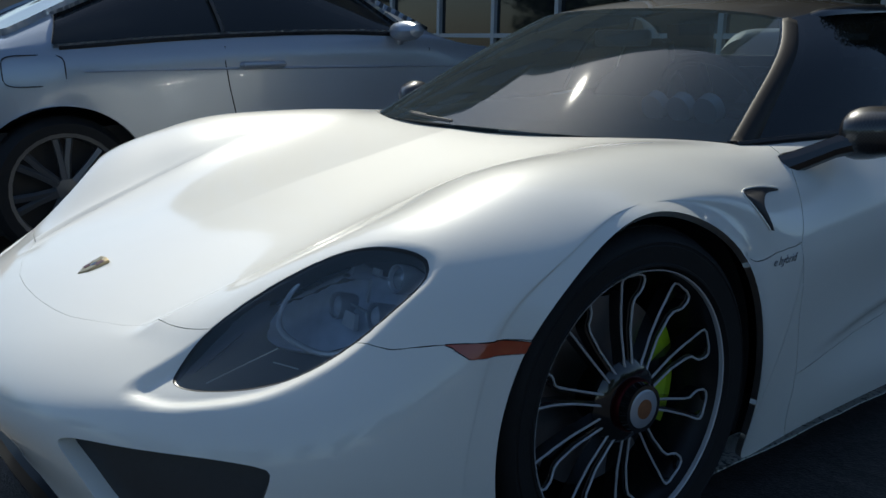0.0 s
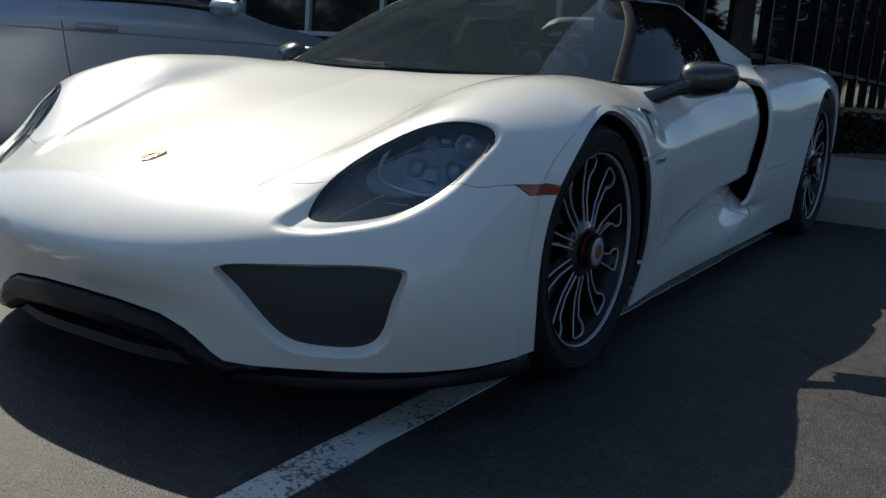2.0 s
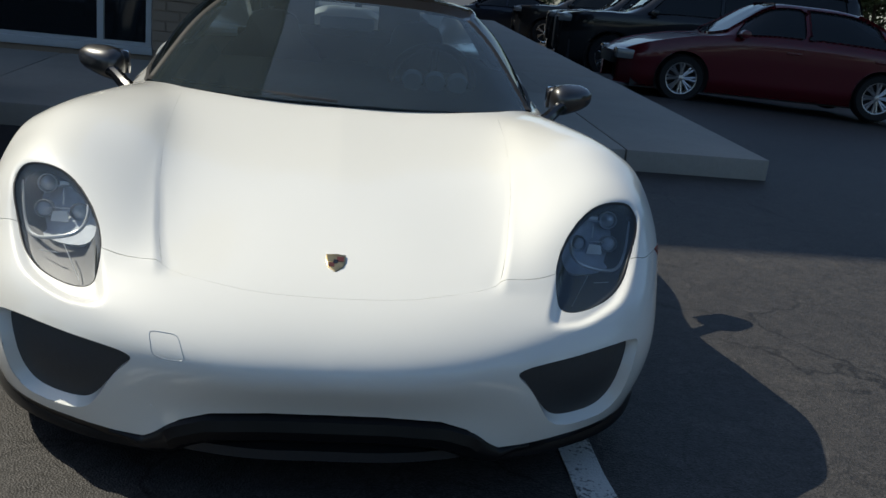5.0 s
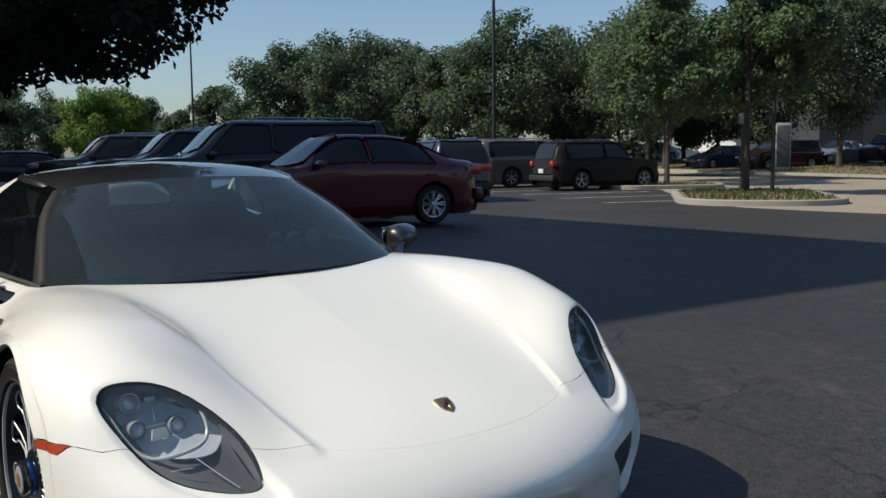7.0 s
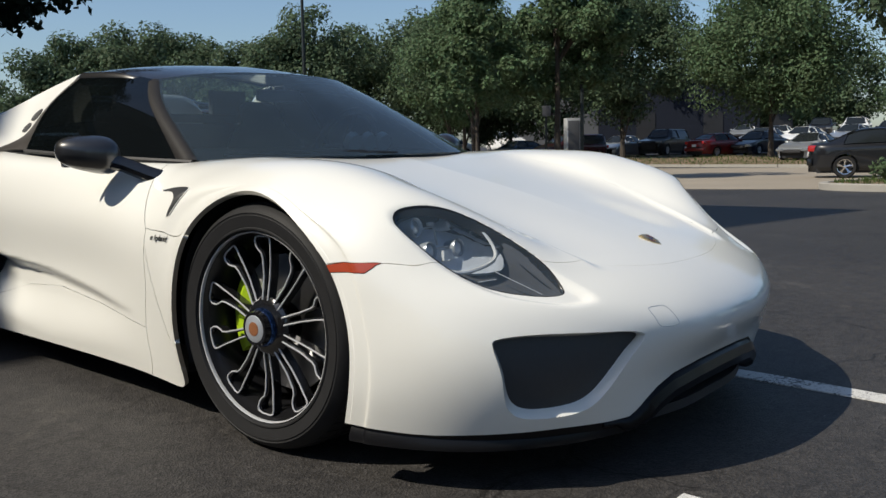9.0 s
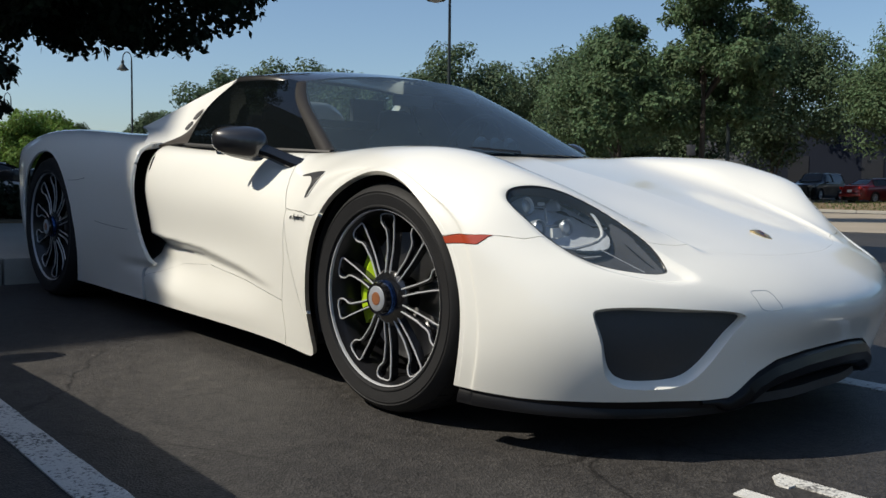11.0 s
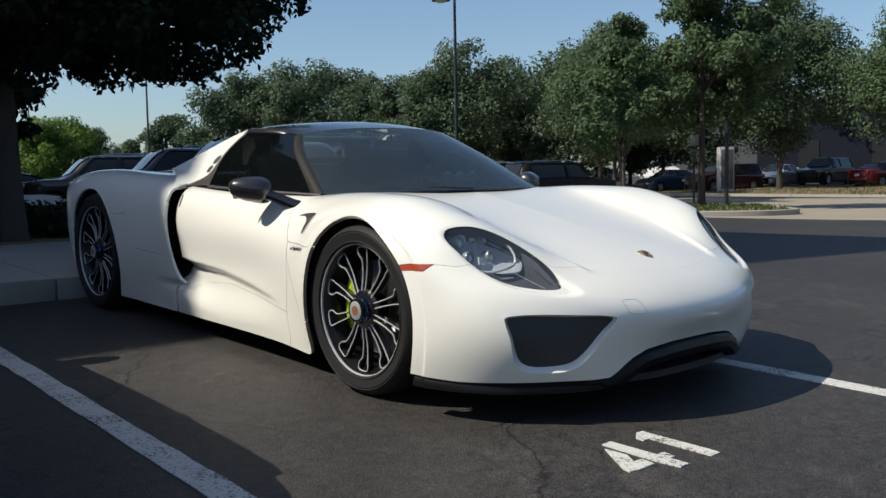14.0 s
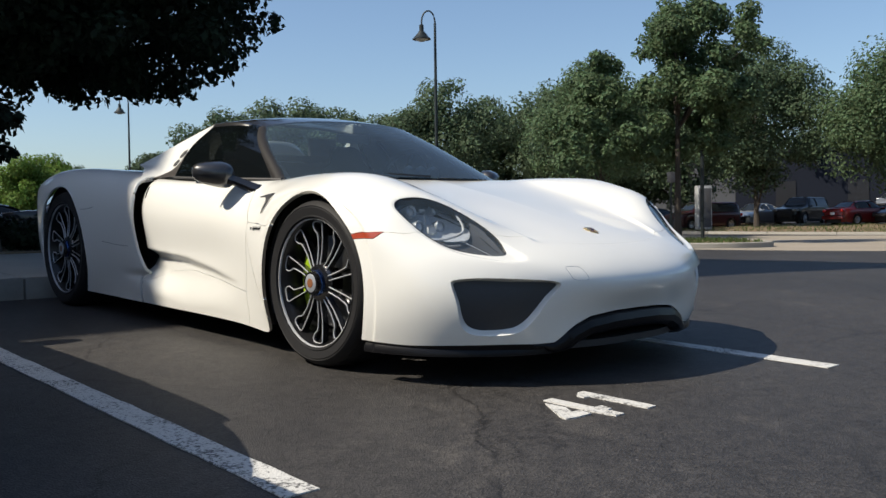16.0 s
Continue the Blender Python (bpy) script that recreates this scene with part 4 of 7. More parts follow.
    lathe_bm(bm, [(.047, .000), (.046, .010), (.041, .018), (.034, .022), (.001, .022)], 36)
    cap = part("hub_cap", bm, HUB_SILVER, w)
    part("emblem", lathe_bm(bmesh.new(), [(.0195, .0215), (.019, .0232), (.012, .024), (.001, .0242)], 24), EMBLEM, cap, "small orange-red round emblem")
    bm = bmesh.new()
    lathe_bm(bm, [(.06, -.10), (.192 * k0, -.10), (.192 * k0, -.13), (.06, -.13)], 48, closed=True)
    part("brake_disc", bm, STEEL, w)
    return w


def caliper(parent, side, y, R, face, k0):
    bm = bmesh.new()
    n, prev = 10, None
    for k in range(n + 1):
        a = radians(-32 + 64 * k / n)
        e = .9 + .1 * math.sin(math.pi * k / n)
        ring = []
        for r, h in ((.140, -.080), (.140, -.15), (.205, -.15), (.205, -.080), (.172, -.074 + .006 * e)):
            ring.append(bm.verts.new((side * (face + h), y + r * k0 * math.cos(a), R + r * k0 * math.sin(a))))
        if prev:
            for i in range(5):
                bm.faces.new((prev[i], prev[(i + 1) % 5], ring[(i + 1) % 5], ring[i]))
        else:
            bm.faces.new(ring)
        prev = ring
    bm.faces.new(prev)
    return part("brake_caliper", bm, GREEN, parent, "acid green brake caliper")


def liner(parent, side, y, R, rad, x0, x1):
    bm = bmesh.new()
    rows = []
    for k in range(25):
        a = radians(-25 + 230 * k / 24)
        rows.append([bm.verts.new((side * x, y + rad * math.cos(a), R + rad * math.sin(a))) for x in (x0, x1)])
    cen = bm.verts.new((side * x0, y, R))
    for p, q in zip(rows, rows[1:]):
        bm.faces.new((p[0], q[0], q[1], p[1]))
        bm.faces.new((cen, p[0], q[0]))
    return part("wheel_arch_liner", bm, MATT_BLACK, parent)


def sports_car():
    car = thing("sports_car", "pearl white mid-engined sports car with black roof, parked in stall", "sports car", TILT)
    net = front_net()
    v, uv, tri = net_surface(net, 193, 181)
    v[uv[:, 1] < 1e-6, 0] = 0
    tri, nor = outward(v, tri, v.mean(0) * (0, 1, 0) + (0, 0, .3))
    # a shallow dish round each headlight, and the sharp valley beside the bonnet
    dish = loop([(3.16, 2.74), (3.0, 3.08), (3.04, 3.43), (3.2, 3.86), (3.50, 4.20), (3.95, 4.58), (4.4, 4.86), (4.8, 5.04), (5.06, 4.88), (5.10, 4.5), (5.06, 4.05), (4.90, 3.60), (4.62, 3.25), (4.28, 2.95), (3.80, 2.70), (3.42, 2.62)])
    dd = np.clip(inside(uv, dish) / .22, 0, 1)
    v = v - nor * (.015 * dd * dd * (3 - 2 * dd))[:, None]
    vc = np.interp(uv[:, 0], [4.3, 4.53, 5.2, 6, 7, 8], [2.0, 2.03, 2.26, 2.42, 2.5, 2.55])
    fade = np.interp(uv[:, 0], [4.2, 4.5, 5.2, 6.2, 7.2], [0, 1, .75, .25, 0])
    off = uv[:, 1] - vc
    rise = np.where(off > 0, np.clip(off / .11, 0, 1) * np.exp(-off / .45), -.55 * np.exp(off / .35) * np.clip(-off / .11, 0, 1))
    v[:, 2] += .009 * fade * rise
    # the scoop under the door crease that leads to the side inlet
    yy = v[:, 1]
    zc = np.interp(yy, [.62, .9, 1.2, 1.65, 1.9], [.300, .347, .384, .408, .415])
    zb = np.interp(yy, [.62, 1.2, 1.65, 1.9], [.285, .300, .318, .32])
    ze = np.interp(yy, [.62, 1.2, 1.5, 1.65, 1.9], [.17, .125, .17, .235, .24])
    deep = np.interp(yy, [.62, .72, .85, 1.05, 1.3, 1.5, 1.66, 2.3], [0, .006, .015, .025, .036, .050, .072, .085])
    a = np.clip((zc - v[:, 2]) / np.interp(yy, [.64, 1.65], [.018, .045]), 0, 1)
    b = np.clip((v[:, 2] - ze) / (zb - ze), 0, 1)
    v[:, 0] -= np.where((uv[:, 1] > 5) & (yy > .6), deep * a ** .8 * b * b * (3 - 2 * b), 0)
    nor = normals(v, tri)
    nor[uv[:, 1] < 1e-6, 0] = 0
    nor /= np.linalg.norm(nor, axis=1, keepdims=True)
    tag = np.hstack([uv, nor])
    lamp_out = loop([(3.70, 2.95), (4.06, 2.94), (4.48, 3.08), (4.83, 3.41), (5.04, 3.90), (5.06, 4.44), (5.01, 4.82), (4.76, 4.94), (4.38, 4.74), (3.98, 4.43), (3.62, 4.08), (3.44, 3.64), (3.48, 3.20)])
    lamp_in = loop([(4.99, 3.84), (5.02, 4.44), (4.97, 4.77), (4.73, 4.88), (4.34, 4.67), (4.08, 4.38), (4.06, 4.08), (4.12, 3.82), (4.32, 3.50), (4.56, 3.40), (4.81, 3.50)])
    intake = loop([(2.16, 4.16), (2.33, 4.05), (2.38, 3.6), (2.37, 3.0), (2.36, 2.5), (2.30, 2.27), (2.14, 2.24), (1.75, 2.40), (1.25, 2.58), (.80, 2.78), (.56, 3.06), (.50, 3.5), (.60, 3.88), (.98, 4.06), (1.6, 4.10)])
    marker = [(4.09, 5.42), (4.30, 6.8), (4.57, 9.3), (4.30, 9.3), (4.14, 8.0), (3.98, 6.6), (3.90, 5.86)]
    tow = loop([(3.0, 2.03), (3.06, 1.86), (3.03, 1.72), (2.72, 1.66), (2.48, 1.64), (2.42, 1.78), (2.46, 1.97), (2.74, 2.02)], 48)
    cabin = [(8.95, -1), (8.96, 0), (9.01, .8), (9.14, 1.6), (9.48, 2.5), (9.95, 3.25), (10.42, 3.80), (10.9, 3.96), (12, 4.0), (17, 4.0), (17, -1)]
    low = lambda t: t[:, 0] - np.interp(t[:, 1], [0, .7, 1.35, 1.7, 1.95, 2.15, 2.5, 3.2, 4.1, 5.2, 9.01], [1.10, 1.09, .98, .75, .42, .22, .19, .2, .16, .05, .0])
    seam = lambda t: t[:, 0] - np.interp(t[:, 1], [0, 1, 1.7, 1.95, 2.05, 3.06, 4.45, 4.86, 5.44, 7, 9], [4.28, 4.28, 4.36, 4.46, 4.53, 4.41, 4.04, 3.96, 4.09, 4.32, 4.57])
    door = lambda t: (t[:, 0] - np.interp(t[:, 1], [4, 5, 6.27, 7.27, 7.9, 8.4, 9], [11.03, 10.87, 10.39, 10.72, 11.15, 11.45, 11.9])) * np.where(t[:, 1] > 3.9, 1, 1)
    bonnet = lambda t: np.interp(t[:, 0], [4.3, 4.53, 5.2, 6, 7, 9], [2.0, 2.03, 2.26, 2.42, 2.5, 2.45]) - t[:, 1]
    duct = lambda p: p[:, 1] - np.interp(p[:, 2], [.26, .40, .46, .8], [1.73, 1.72, 1.705, 1.69])
    sill = lambda p: p[:, 2] - np.interp(p[:, 1], [.5, .60, .85, 1.15, 1.4, 1.7], [.25, .265, .298, .322, .30, .215])
    flare = lambda t: t[:, 1] - np.interp(t[:, 0], [9.0, 9.13, 9.7, 9.97, 10.35, 10.46, 10.56], [8.5, 8.19, 6.8, 6.47, 6.25, 6.21, 14])
    for f in (lambda p, t: inside(t[:, :2], lamp_out), lambda p, t: inside(t[:, :2], intake), lambda p, t: inside(t[:, :2], marker), 
              lambda p, t: inside(t[:, :2], cabin), lambda p, t: low(t), lambda p, t: seam(t), lambda p, t: door(t), lambda p, t: bonnet(t), lambda p, t: duct(p), lambda p, t: p[:, 1] - 1.675, lambda p, t: sill(p), lambda p, t: flare(t), lambda p, t: inside(t[:, :2], lamp_in)):
        v, tag, tri = split(v, tag, tri, f(v, tag))
    v[np.abs(v[:, 0]) < 1e-5, 0] = 0
    nor = tag[:, 2:5] / (np.linalg.norm(tag[:, 2:5], axis=1, keepdims=True) + 1e-9)
    uv = tag[:, :2]
    fv = v
    c, t = v[tri].mean(1), tag[tri].mean(1)
    ins = lambda poly: inside(t[:, :2], poly) > 0
    lab = np.full(len(tri), "fender", dtype=object)
    lab[(bonnet(t) > 0) & (seam(t) > 0)] = "bonnet"
    lab[seam(t) < 0] = "bumper"
    lab[(door(t) > 0) & (t[:, 1] > 3.9)] = "door"
    lab[(lab == "fender") & (flare(t) > 0) & (t[:, 0] > 8.9)] = "fender_flare"
    lab[(lab == "door") & (sill(c) < 0)] = "sill"
    lab[(lab == "door") & (duct(c) > 0)] = "duct"
    lab[((lab == "sill") | (lab == "door") | (lab == "duct")) & (c[:, 1] > 1.675) & ((c[:, 2] < .272) | (lab == "sill"))] = "gone"
    lab[ins(cabin)] = "cowl"
    lab[ins(marker)] = "marker"
    lab[ins(intake)] = "intake"
    lab[ins(lamp_out)] = "lamp"
    lab[low(t) < 0] = "valance"
    lab[(low(t) < 0) & (t[:, 1] < 2.1)] = "gone"

    def emit(name, key, material, both=False, flip=False, depth=.014, gap=.0014, parent=car, label="", shift=0.0):
        sel = lab == key
        vv = v + nor * np.reshape(shift, (-1, 1))
        a, f, n = sheet(vv, uv, tri[sel], nor, depth, gap, both, flip)
        return put(name, mesh_of(name, a, f, n), material, parent, label)

    emit("bonnet", "bonnet", WHITE, True, gap=.0)
    bump = emit("front_bumper", "bumper", WHITE, True, gap=.0007)
    val = emit("front_valance", "valance", LIP_BLACK, gap=0, label="black lower front panel")
    emit("front_valance", "valance", LIP_BLACK, flip=True, gap=0, label="black lower front panel")
    lo_u = lambda a: float(np.interp(abs(a), [0, .7, 1.35, 1.7, 1.95, 2.15, 2.5], [1.10, 1.09, .98, .75, .42, .22, .19]))
    mouth = []
    for a in np.linspace(-2.6, 2.6, 70):
        q, w = surf(net, lo_u(a), abs(a))
        w = w * (1 if w[1] < 0 else -1)
        k = float(np.clip((2.4 - abs(a)) / .6, 0, 1))
        mouth.append((math.copysign(q[0], a) if abs(a) > 1e-6 else 0, q[1] + .026 * k, q[2] - .006 - .034 * k))
    part("mouth_lip", tube_bm(bmesh.new(), mouth, [.006 + .036 * float(np.clip((2.4 - abs(a)) / .6, 0, 1)) for a in np.linspace(-2.6, 2.6, 70)], 10), LIP_BLACK, val, "thick rounded black lip")
    emit("cowl", "cowl", TRIM_IN, True, gap=0)
    for fl in (False, True):
        s = -1 if fl else 1
        emit("front_fender", "fender", WHITE, flip=fl, gap=.0014)
        emit("fender_panel", "fender_flare", WHITE, flip=fl, gap=.0018)
        emit("door", "door", WHITE, flip=fl, gap=.0022)
        emit("side_skirt", "sill", WHITE, flip=fl, gap=.0016)
        emit("air_duct", "duct", MATT_BLACK, flip=fl, gap=0)
        if fl:
            ring = [surf(net, q[0], q[1]) for q in tow]
            part("tow_cover", tube_bm(bmesh.new(), [(-q[0][0], q[0][1], q[0][2]) for q in ring], .0009, 5, closed=True), LAMP_GREY, bump, "fine seam of the tow cover")
        # air outlet behind the wheel: a dark slit under a folded edge
        va = curve([(10.12, 5.40), (9.72, 5.45), (9.36, 5.60), (9.15, 5.80), (9.17, 6.05), (9.30, 6.30), (9.50, 6.50)], 40)
        vb = curve([(10.12, 5.44), (9.80, 5.54), (9.62, 5.70), (9.52, 5.88), (9.50, 6.05), (9.55, 6.24), (9.60, 6.42)], 40)
        rim = [[surf(net, *q) for q in line] for line in (va, vb)]
        lift = lambda q, h: (q[0] + q[1] * h * (1 if q[1][0] > 0 else -1)) * (s, 1, 1)
        pp = np.array([lift(q, .0006) for q in rim[0]] + [lift(q, .0016) for q in rim[0]] + [lift(q, .0012) for q in rim[1]])
        put("fender_vent", mesh_of("fender_vent", pp, [(j * 40 + k, j * 40 + k + 1, (j + 1) * 40 + k + 1, (j + 1) * 40 + k) for j in range(2) for k in range(39)]), MATT_BLACK, car, "narrow black vent slit")
        edge_pts = [lift(q, .001).tolist() for q in rim[0]]
        part("vent_edge", tube_bm(bmesh.new(), edge_pts, .0022, 6), WHITE, car)
        emit("side_marker", "marker", ORANGE, flip=fl, gap=.001, shift=.002, depth=.02, label="amber-red side marker lamp")
        grille = emit("air_intake", "intake", DARK_MESH, flip=fl, gap=-.002, shift=-.030, depth=-.012, label="dark mesh air intake")
        # white lip that leads into the intake
        rim_i = [surf(net, q[0], q[1]) for q in intake]
        p0 = np.array([q[0] for q in rim_i])
        n0 = np.array([q[1] * (1 if (q[1] * np.array([.4, -1, 0])).sum() > 0 else -1) for q in rim_i])
        inw = p0.mean(0) - p0
        inw -= (inw * n0).sum(1, keepdims=True) * n0
        inw /= np.linalg.norm(inw, axis=1, keepdims=True) + 1e-9
        m = len(p0)
        # the floor and the outer wall slope in, the roof goes straight back
        slope = (.003 + .005 * np.clip((1.35 - intake[:, 0]) / .6, 0, 1) + .005 * np.clip((intake[:, 1] - 3.7) / .35, 0, 1))[:, None]
        pp = np.vstack([p0 - inw * .001 + n0 * .0002, p0 - n0 * .004 + inw * slope * .12, p0 - n0 * .015 + inw * slope * .45, p0 - n0 * .032 + inw * slope]) * (s, 1, 1)
        ff = [(j * m + k, j * m + (k + 1) % m, (j + 1) * m + (k + 1) % m, (j + 1) * m + k) for j in range(3) for k in range(m)]
        put("intake_lip", mesh_of("intake_lip", pp, ff), WHITE, grille)
        # headlamp: bowl, module and lens
        bowl = emit("headlight", "lamp", LAMP_BOWL, flip=fl, gap=-.001, shift=-.006 - .040 * np.clip(inside(uv, lamp_out) / .42, 0, 1) ** .8 - .052 * np.clip(inside(uv, lamp_in) / .05, 0, 1), depth=-.004, label="clear headlight with four-point module")
        sel = lab == "lamp"
        mod = sel & (inside(t[:, :2], lamp_in) > 0)
        a, f, n = sheet(v - nor * (.036 + .040 * np.clip(inside(uv, lamp_in) / .06, 0, 1))[:, None], uv, tri[mod], nor, .01, 0, False, fl)
        put("reflector", mesh_of("reflector", a, f, n), LAMP_BLUE, bowl, "blue-grey lamp reflector")
        # a collar round the module, open at the top
        collar = curve([(.829, -.413, .649), (.812, -.470, .610), (.776, -.548, .546), (.709, -.591, .544), (.645, -.598, .564), (.625, -.574, .598), (.631, -.543, .632), (.648, -.508, .664)], 40)
        part("module_rim", tube_bm(bmesh.new(), [Vector((s * x, y, z)) for x, y, z in collar], [.0012 + .0042 * math.sin(math.pi * k / 39) ** .7 for k in range(40)], 8), LAMP_PALE, bowl, "pale U-shaped rim of the lamp module")
        # four projectors in a square, the upper outer one the brightest
        face = Vector((-.06 * s, -1, .24)).normalized()
        turn4 = face.to_track_quat("Z", "Y").to_matrix().to_4x4()
        for x, y, z, r, shell, eye in ((.761, -.432, .640, .0255, LAMP_PALE, PROJECTOR), (.668, -.466, .651, .0235, LAMP_GREY, LAMP_BLUE), (.759, -.478, .584, .0235, LAMP_GREY, LAMP_BLUE), (.666, -.494, .585, .0235, LAMP_GREY, LAMP_BLUE)):
            m4 = Matrix.Translation((s * x, y, z)) @ turn4
            lm = bmesh.new()
            lathe_bm(lm, [(r * .90, -.04), (r, -.006), (r, .004), (r * .95, .008), (r * .86, .006), (r * .80, -.008)], 28, m4, True)
            pod = part("projector", lm, shell, bowl)
            part("lens", lathe_bm(bmesh.new(), [(r * .82, -.006), (r * .66, .002), (r * .3, .007), (.0008, .008)], 24, m4), eye, pod)
        # bars between the projectors and the pale plate at the foot
        for x, y, z, w, h in ((.714, -.440, .637, .026, .0018), (.714, -.444, .646, .013, .005), (.714, -.484, .590, .030, .0018), (.7135, -.462, .614, .0016, .020)):
            part("cross_bar", box_bm(bmesh.new(), -w, w, -h, h, -.003, .003, .0012), LAMP_PALE if h > .004 else LAMP_GREY, bowl, m=Matrix.Translation((s * x, y, z)) @ turn4)
        foot = bmesh.new()
        for d in (-.004, .004):
            quad = [foot.verts.new((x, y, d)) for x, y in ((-.022, -.013), (.022, -.013), (.017, .013), (-.017, .013))]
            foot.faces.new(quad if d > 0 else quad[::-1])
        foot.verts.ensure_lookup_table()
        for k in range(4):
            foot.faces.new([foot.verts[q] for q in (k, (k + 1) % 4, 4 + (k + 1) % 4, 4 + k)])
        part("reflector_plate", foot, LAMP_PALE, bowl, m=Matrix.Translation((s * .713, -.500, .572)) @ turn4)
        # two pale lines in the dark nose of the lamp
        for ends in (((.672, -.616, .537), (.609, -.718, .482)), ((.731, -.612, .517), (.685, -.632, .520))):
            part("trim_line", tube_bm(bmesh.new(), [Vector((s * x, y, z)) for x, y, z in ends], .0013, 5), LAMP_PALE, bowl)
        for i in range(3):
            qa, na = surf(net, 4.47 - .13 * i, 3.24 - .06 * i)
            qb, nb = surf(net, 4.22 - .13 * i, 3.12 - .06 * i)
            na, nb = na * np.sign(na[2]), nb * np.sign(nb[2])
            part("fin", tube_bm(bmesh.new(), [Vector((s * qa[0], qa[1], qa[2])) - .034 * Vector((s * na[0], na[1], na[2])), Vector((s * qb[0], qb[1], qb[2])) - .034 * Vector((s * nb[0], nb[1], nb[2]))], [.0012, .0024], 6), SATIN_BLACK, bowl)
        a, f, n = sheet(v - nor * .002, uv, tri[sel], nor, .0006, .004, False, fl)
        rim_c = [surf(net, q[0], q[1]) for q in lamp_out[::2]]
        p0, n0 = np.array([q[0] for q in rim_c]), np.array([q[1] * np.sign(q[1][2]) for q in rim_c])
        inw = p0.mean(0) - p0
        inw -= (inw * n0).sum(1, keepdims=True) * n0
        inw /= np.linalg.norm(inw, axis=1, keepdims=True) + 1e-9
        dn = np.array([np.clip(inside(np.array([q]), dish)[0] / .22, 0, 1) for q in lamp_out[::2]])
        p0 = p0 - n0 * (.015 * dn * dn * (3 - 2 * dn))[:, None]
        m = len(p0)
        pp = np.vstack([p0 - inw * .001 - n0 * .0006, p0 + inw * .004 - n0 * .0012, p0 + inw * .0055 - n0 * .006, p0 + inw * .006 - n0 * .030]) * (s, 1, 1)
        put("lamp_seal", mesh_of("lamp_seal", pp, [(j * m + k, j * m + (k + 1) % m, (j + 1) * m + (k + 1) % m, (j + 1) * m + k) for j in range(3) for k in range(m)]), SATIN_BLACK, bowl)
        lens = put("lens_cover", mesh_of("lens_cover", a, f, n), LENS, bowl, "clear lens cover")
        lens.visible_shadow = False

    # splitter blades under the outer corners
    low_line = curve([p for p in np.asarray(net)[0]], 90)
    low_line = low_line[(low_line[:, 1] < -.36) & (low_line[:, 0] > .41)]
    for s in (1, -1):
        bm = bmesh.new()
        prev = None
        for k, (x, y, z) in enumerate(low_line):
            d = Vector((x * .55, y + .25, 0)).normalized()
            w = min(1, k / 8)
            b = Vector((x, y, .116))
            q = [bm.verts.new(c if s > 0 else Vector((-c.x, c.y, c.z))) for c in (b - d * .06, b - d * .008 + Vector((0, 0, .036)), b + d * (.012 * w - .006) + Vector((0, 0, .012)), b + d * (.011 * w - .006) + Vector((0, 0, -.002)), b - d * .05 + Vector((0, 0, -.010)))]
            if prev:
                for i in range(5):
                    bm.faces.new((prev[i], prev[(i + 1) % 5], q[(i + 1) % 5], q[i]))
            else:
                bm.faces.new(q)
            prev = q
        bm.faces.new(prev)
        part("front_splitter", bm, LIP_BLACK, car, "thin black front splitter")
    # unseen tray, added to keep sun from leaking under the bumper
    edge = [p for p in curve([p for p in np.asarray(net)[0]], 60) if p[1] < -.42]
    tray = bmesh.new()
    lo = [tray.verts.new((sx * p[0] * .965, p[1] + .025, .124)) for sx, run in ((1, edge), (-1, edge[::-1])) for p in run if p[0] > 1e-4]
    hi = [tray.verts.new((q.co.x, q.co.y, .150)) for q in lo]
    tray.faces.new(lo)
    tray.faces.new(hi[::-1])
    for k in range(len(lo)):
        j = (k + 1) % len(lo)
        tray.faces.new((lo[k], hi[k], hi[j], lo[j]))
    part("light_block_tray", tray, MATT_BLACK, car)
    part("underbody", box_bm(bmesh.new(), -.56, .56, -.66, 3.35, .118, .30), MATT_BLACK, car)
    part("floor_panel", box_bm(bmesh.new(), -.80, .80, .48, 2.25, .112, .20), MATT_BLACK, car)
    part("bulkhead", box_bm(bmesh.new(), -.50, .50, -.58, .20, .30, .46), MATT_BLACK, car)

    # rear quarters
    rnet = rear_net()
    rv, ruv, rtri = net_surface(rnet, 110, 110)
    rv[ruv[:, 1] < 1e-6, 0] = 0
    rtri, rn = outward(rv, rtri, np.array([0, 2.6, .4]))
    rn[ruv[:, 1] < 1e-6, 0] = 0
    # let the lower front edge run on from the sill
    near = (fv[:, 1] > 1.64) & (fv[:, 1] < 1.71) & (fv[:, 2] < .45)
    fo = fv[near][np.argsort(fv[near][:, 2])]
    zs = np.linspace(.11, .42, 32)
    xf = np.array([fo[np.abs(fo[:, 2] - z) < .02, 0].mean() for z in zs])
    back = rv[ruv[:, 0] < .02]
    back = back[np.argsort(back[:, 2])]
    back = back[(back[:, 0] > .7)]
    xr = np.interp(zs, back[:, 2], back[:, 0])
    shift = np.interp(rv[:, 2], zs, xf - xr) * np.clip((1.97 - rv[:, 1]) / .27, 0, 1) ** 1.5 * np.clip((.29 - rv[:, 2]) / .05, 0, 1) * (rv[:, 0] > .7)
    rv[:, 0] += shift
    # the leading edge sweeps forward towards the foot of the inlet
    sweep = np.clip((.46 - rv[:, 2]) / .16, 0, 1) * np.clip((rv[:, 2] - .250) / .03, 0, 1)
    rv[:, 1] -= .10 * sweep * sweep * (3 - 2 * sweep) * np.clip((1.92 - rv[:, 1]) / .22, 0, 1) * (rv[:, 0] > .7)
    rn = normals(rv, rtri)
    rn[ruv[:, 1] < 1e-6, 0] = 0
    rtag = np.hstack([ruv, rn])
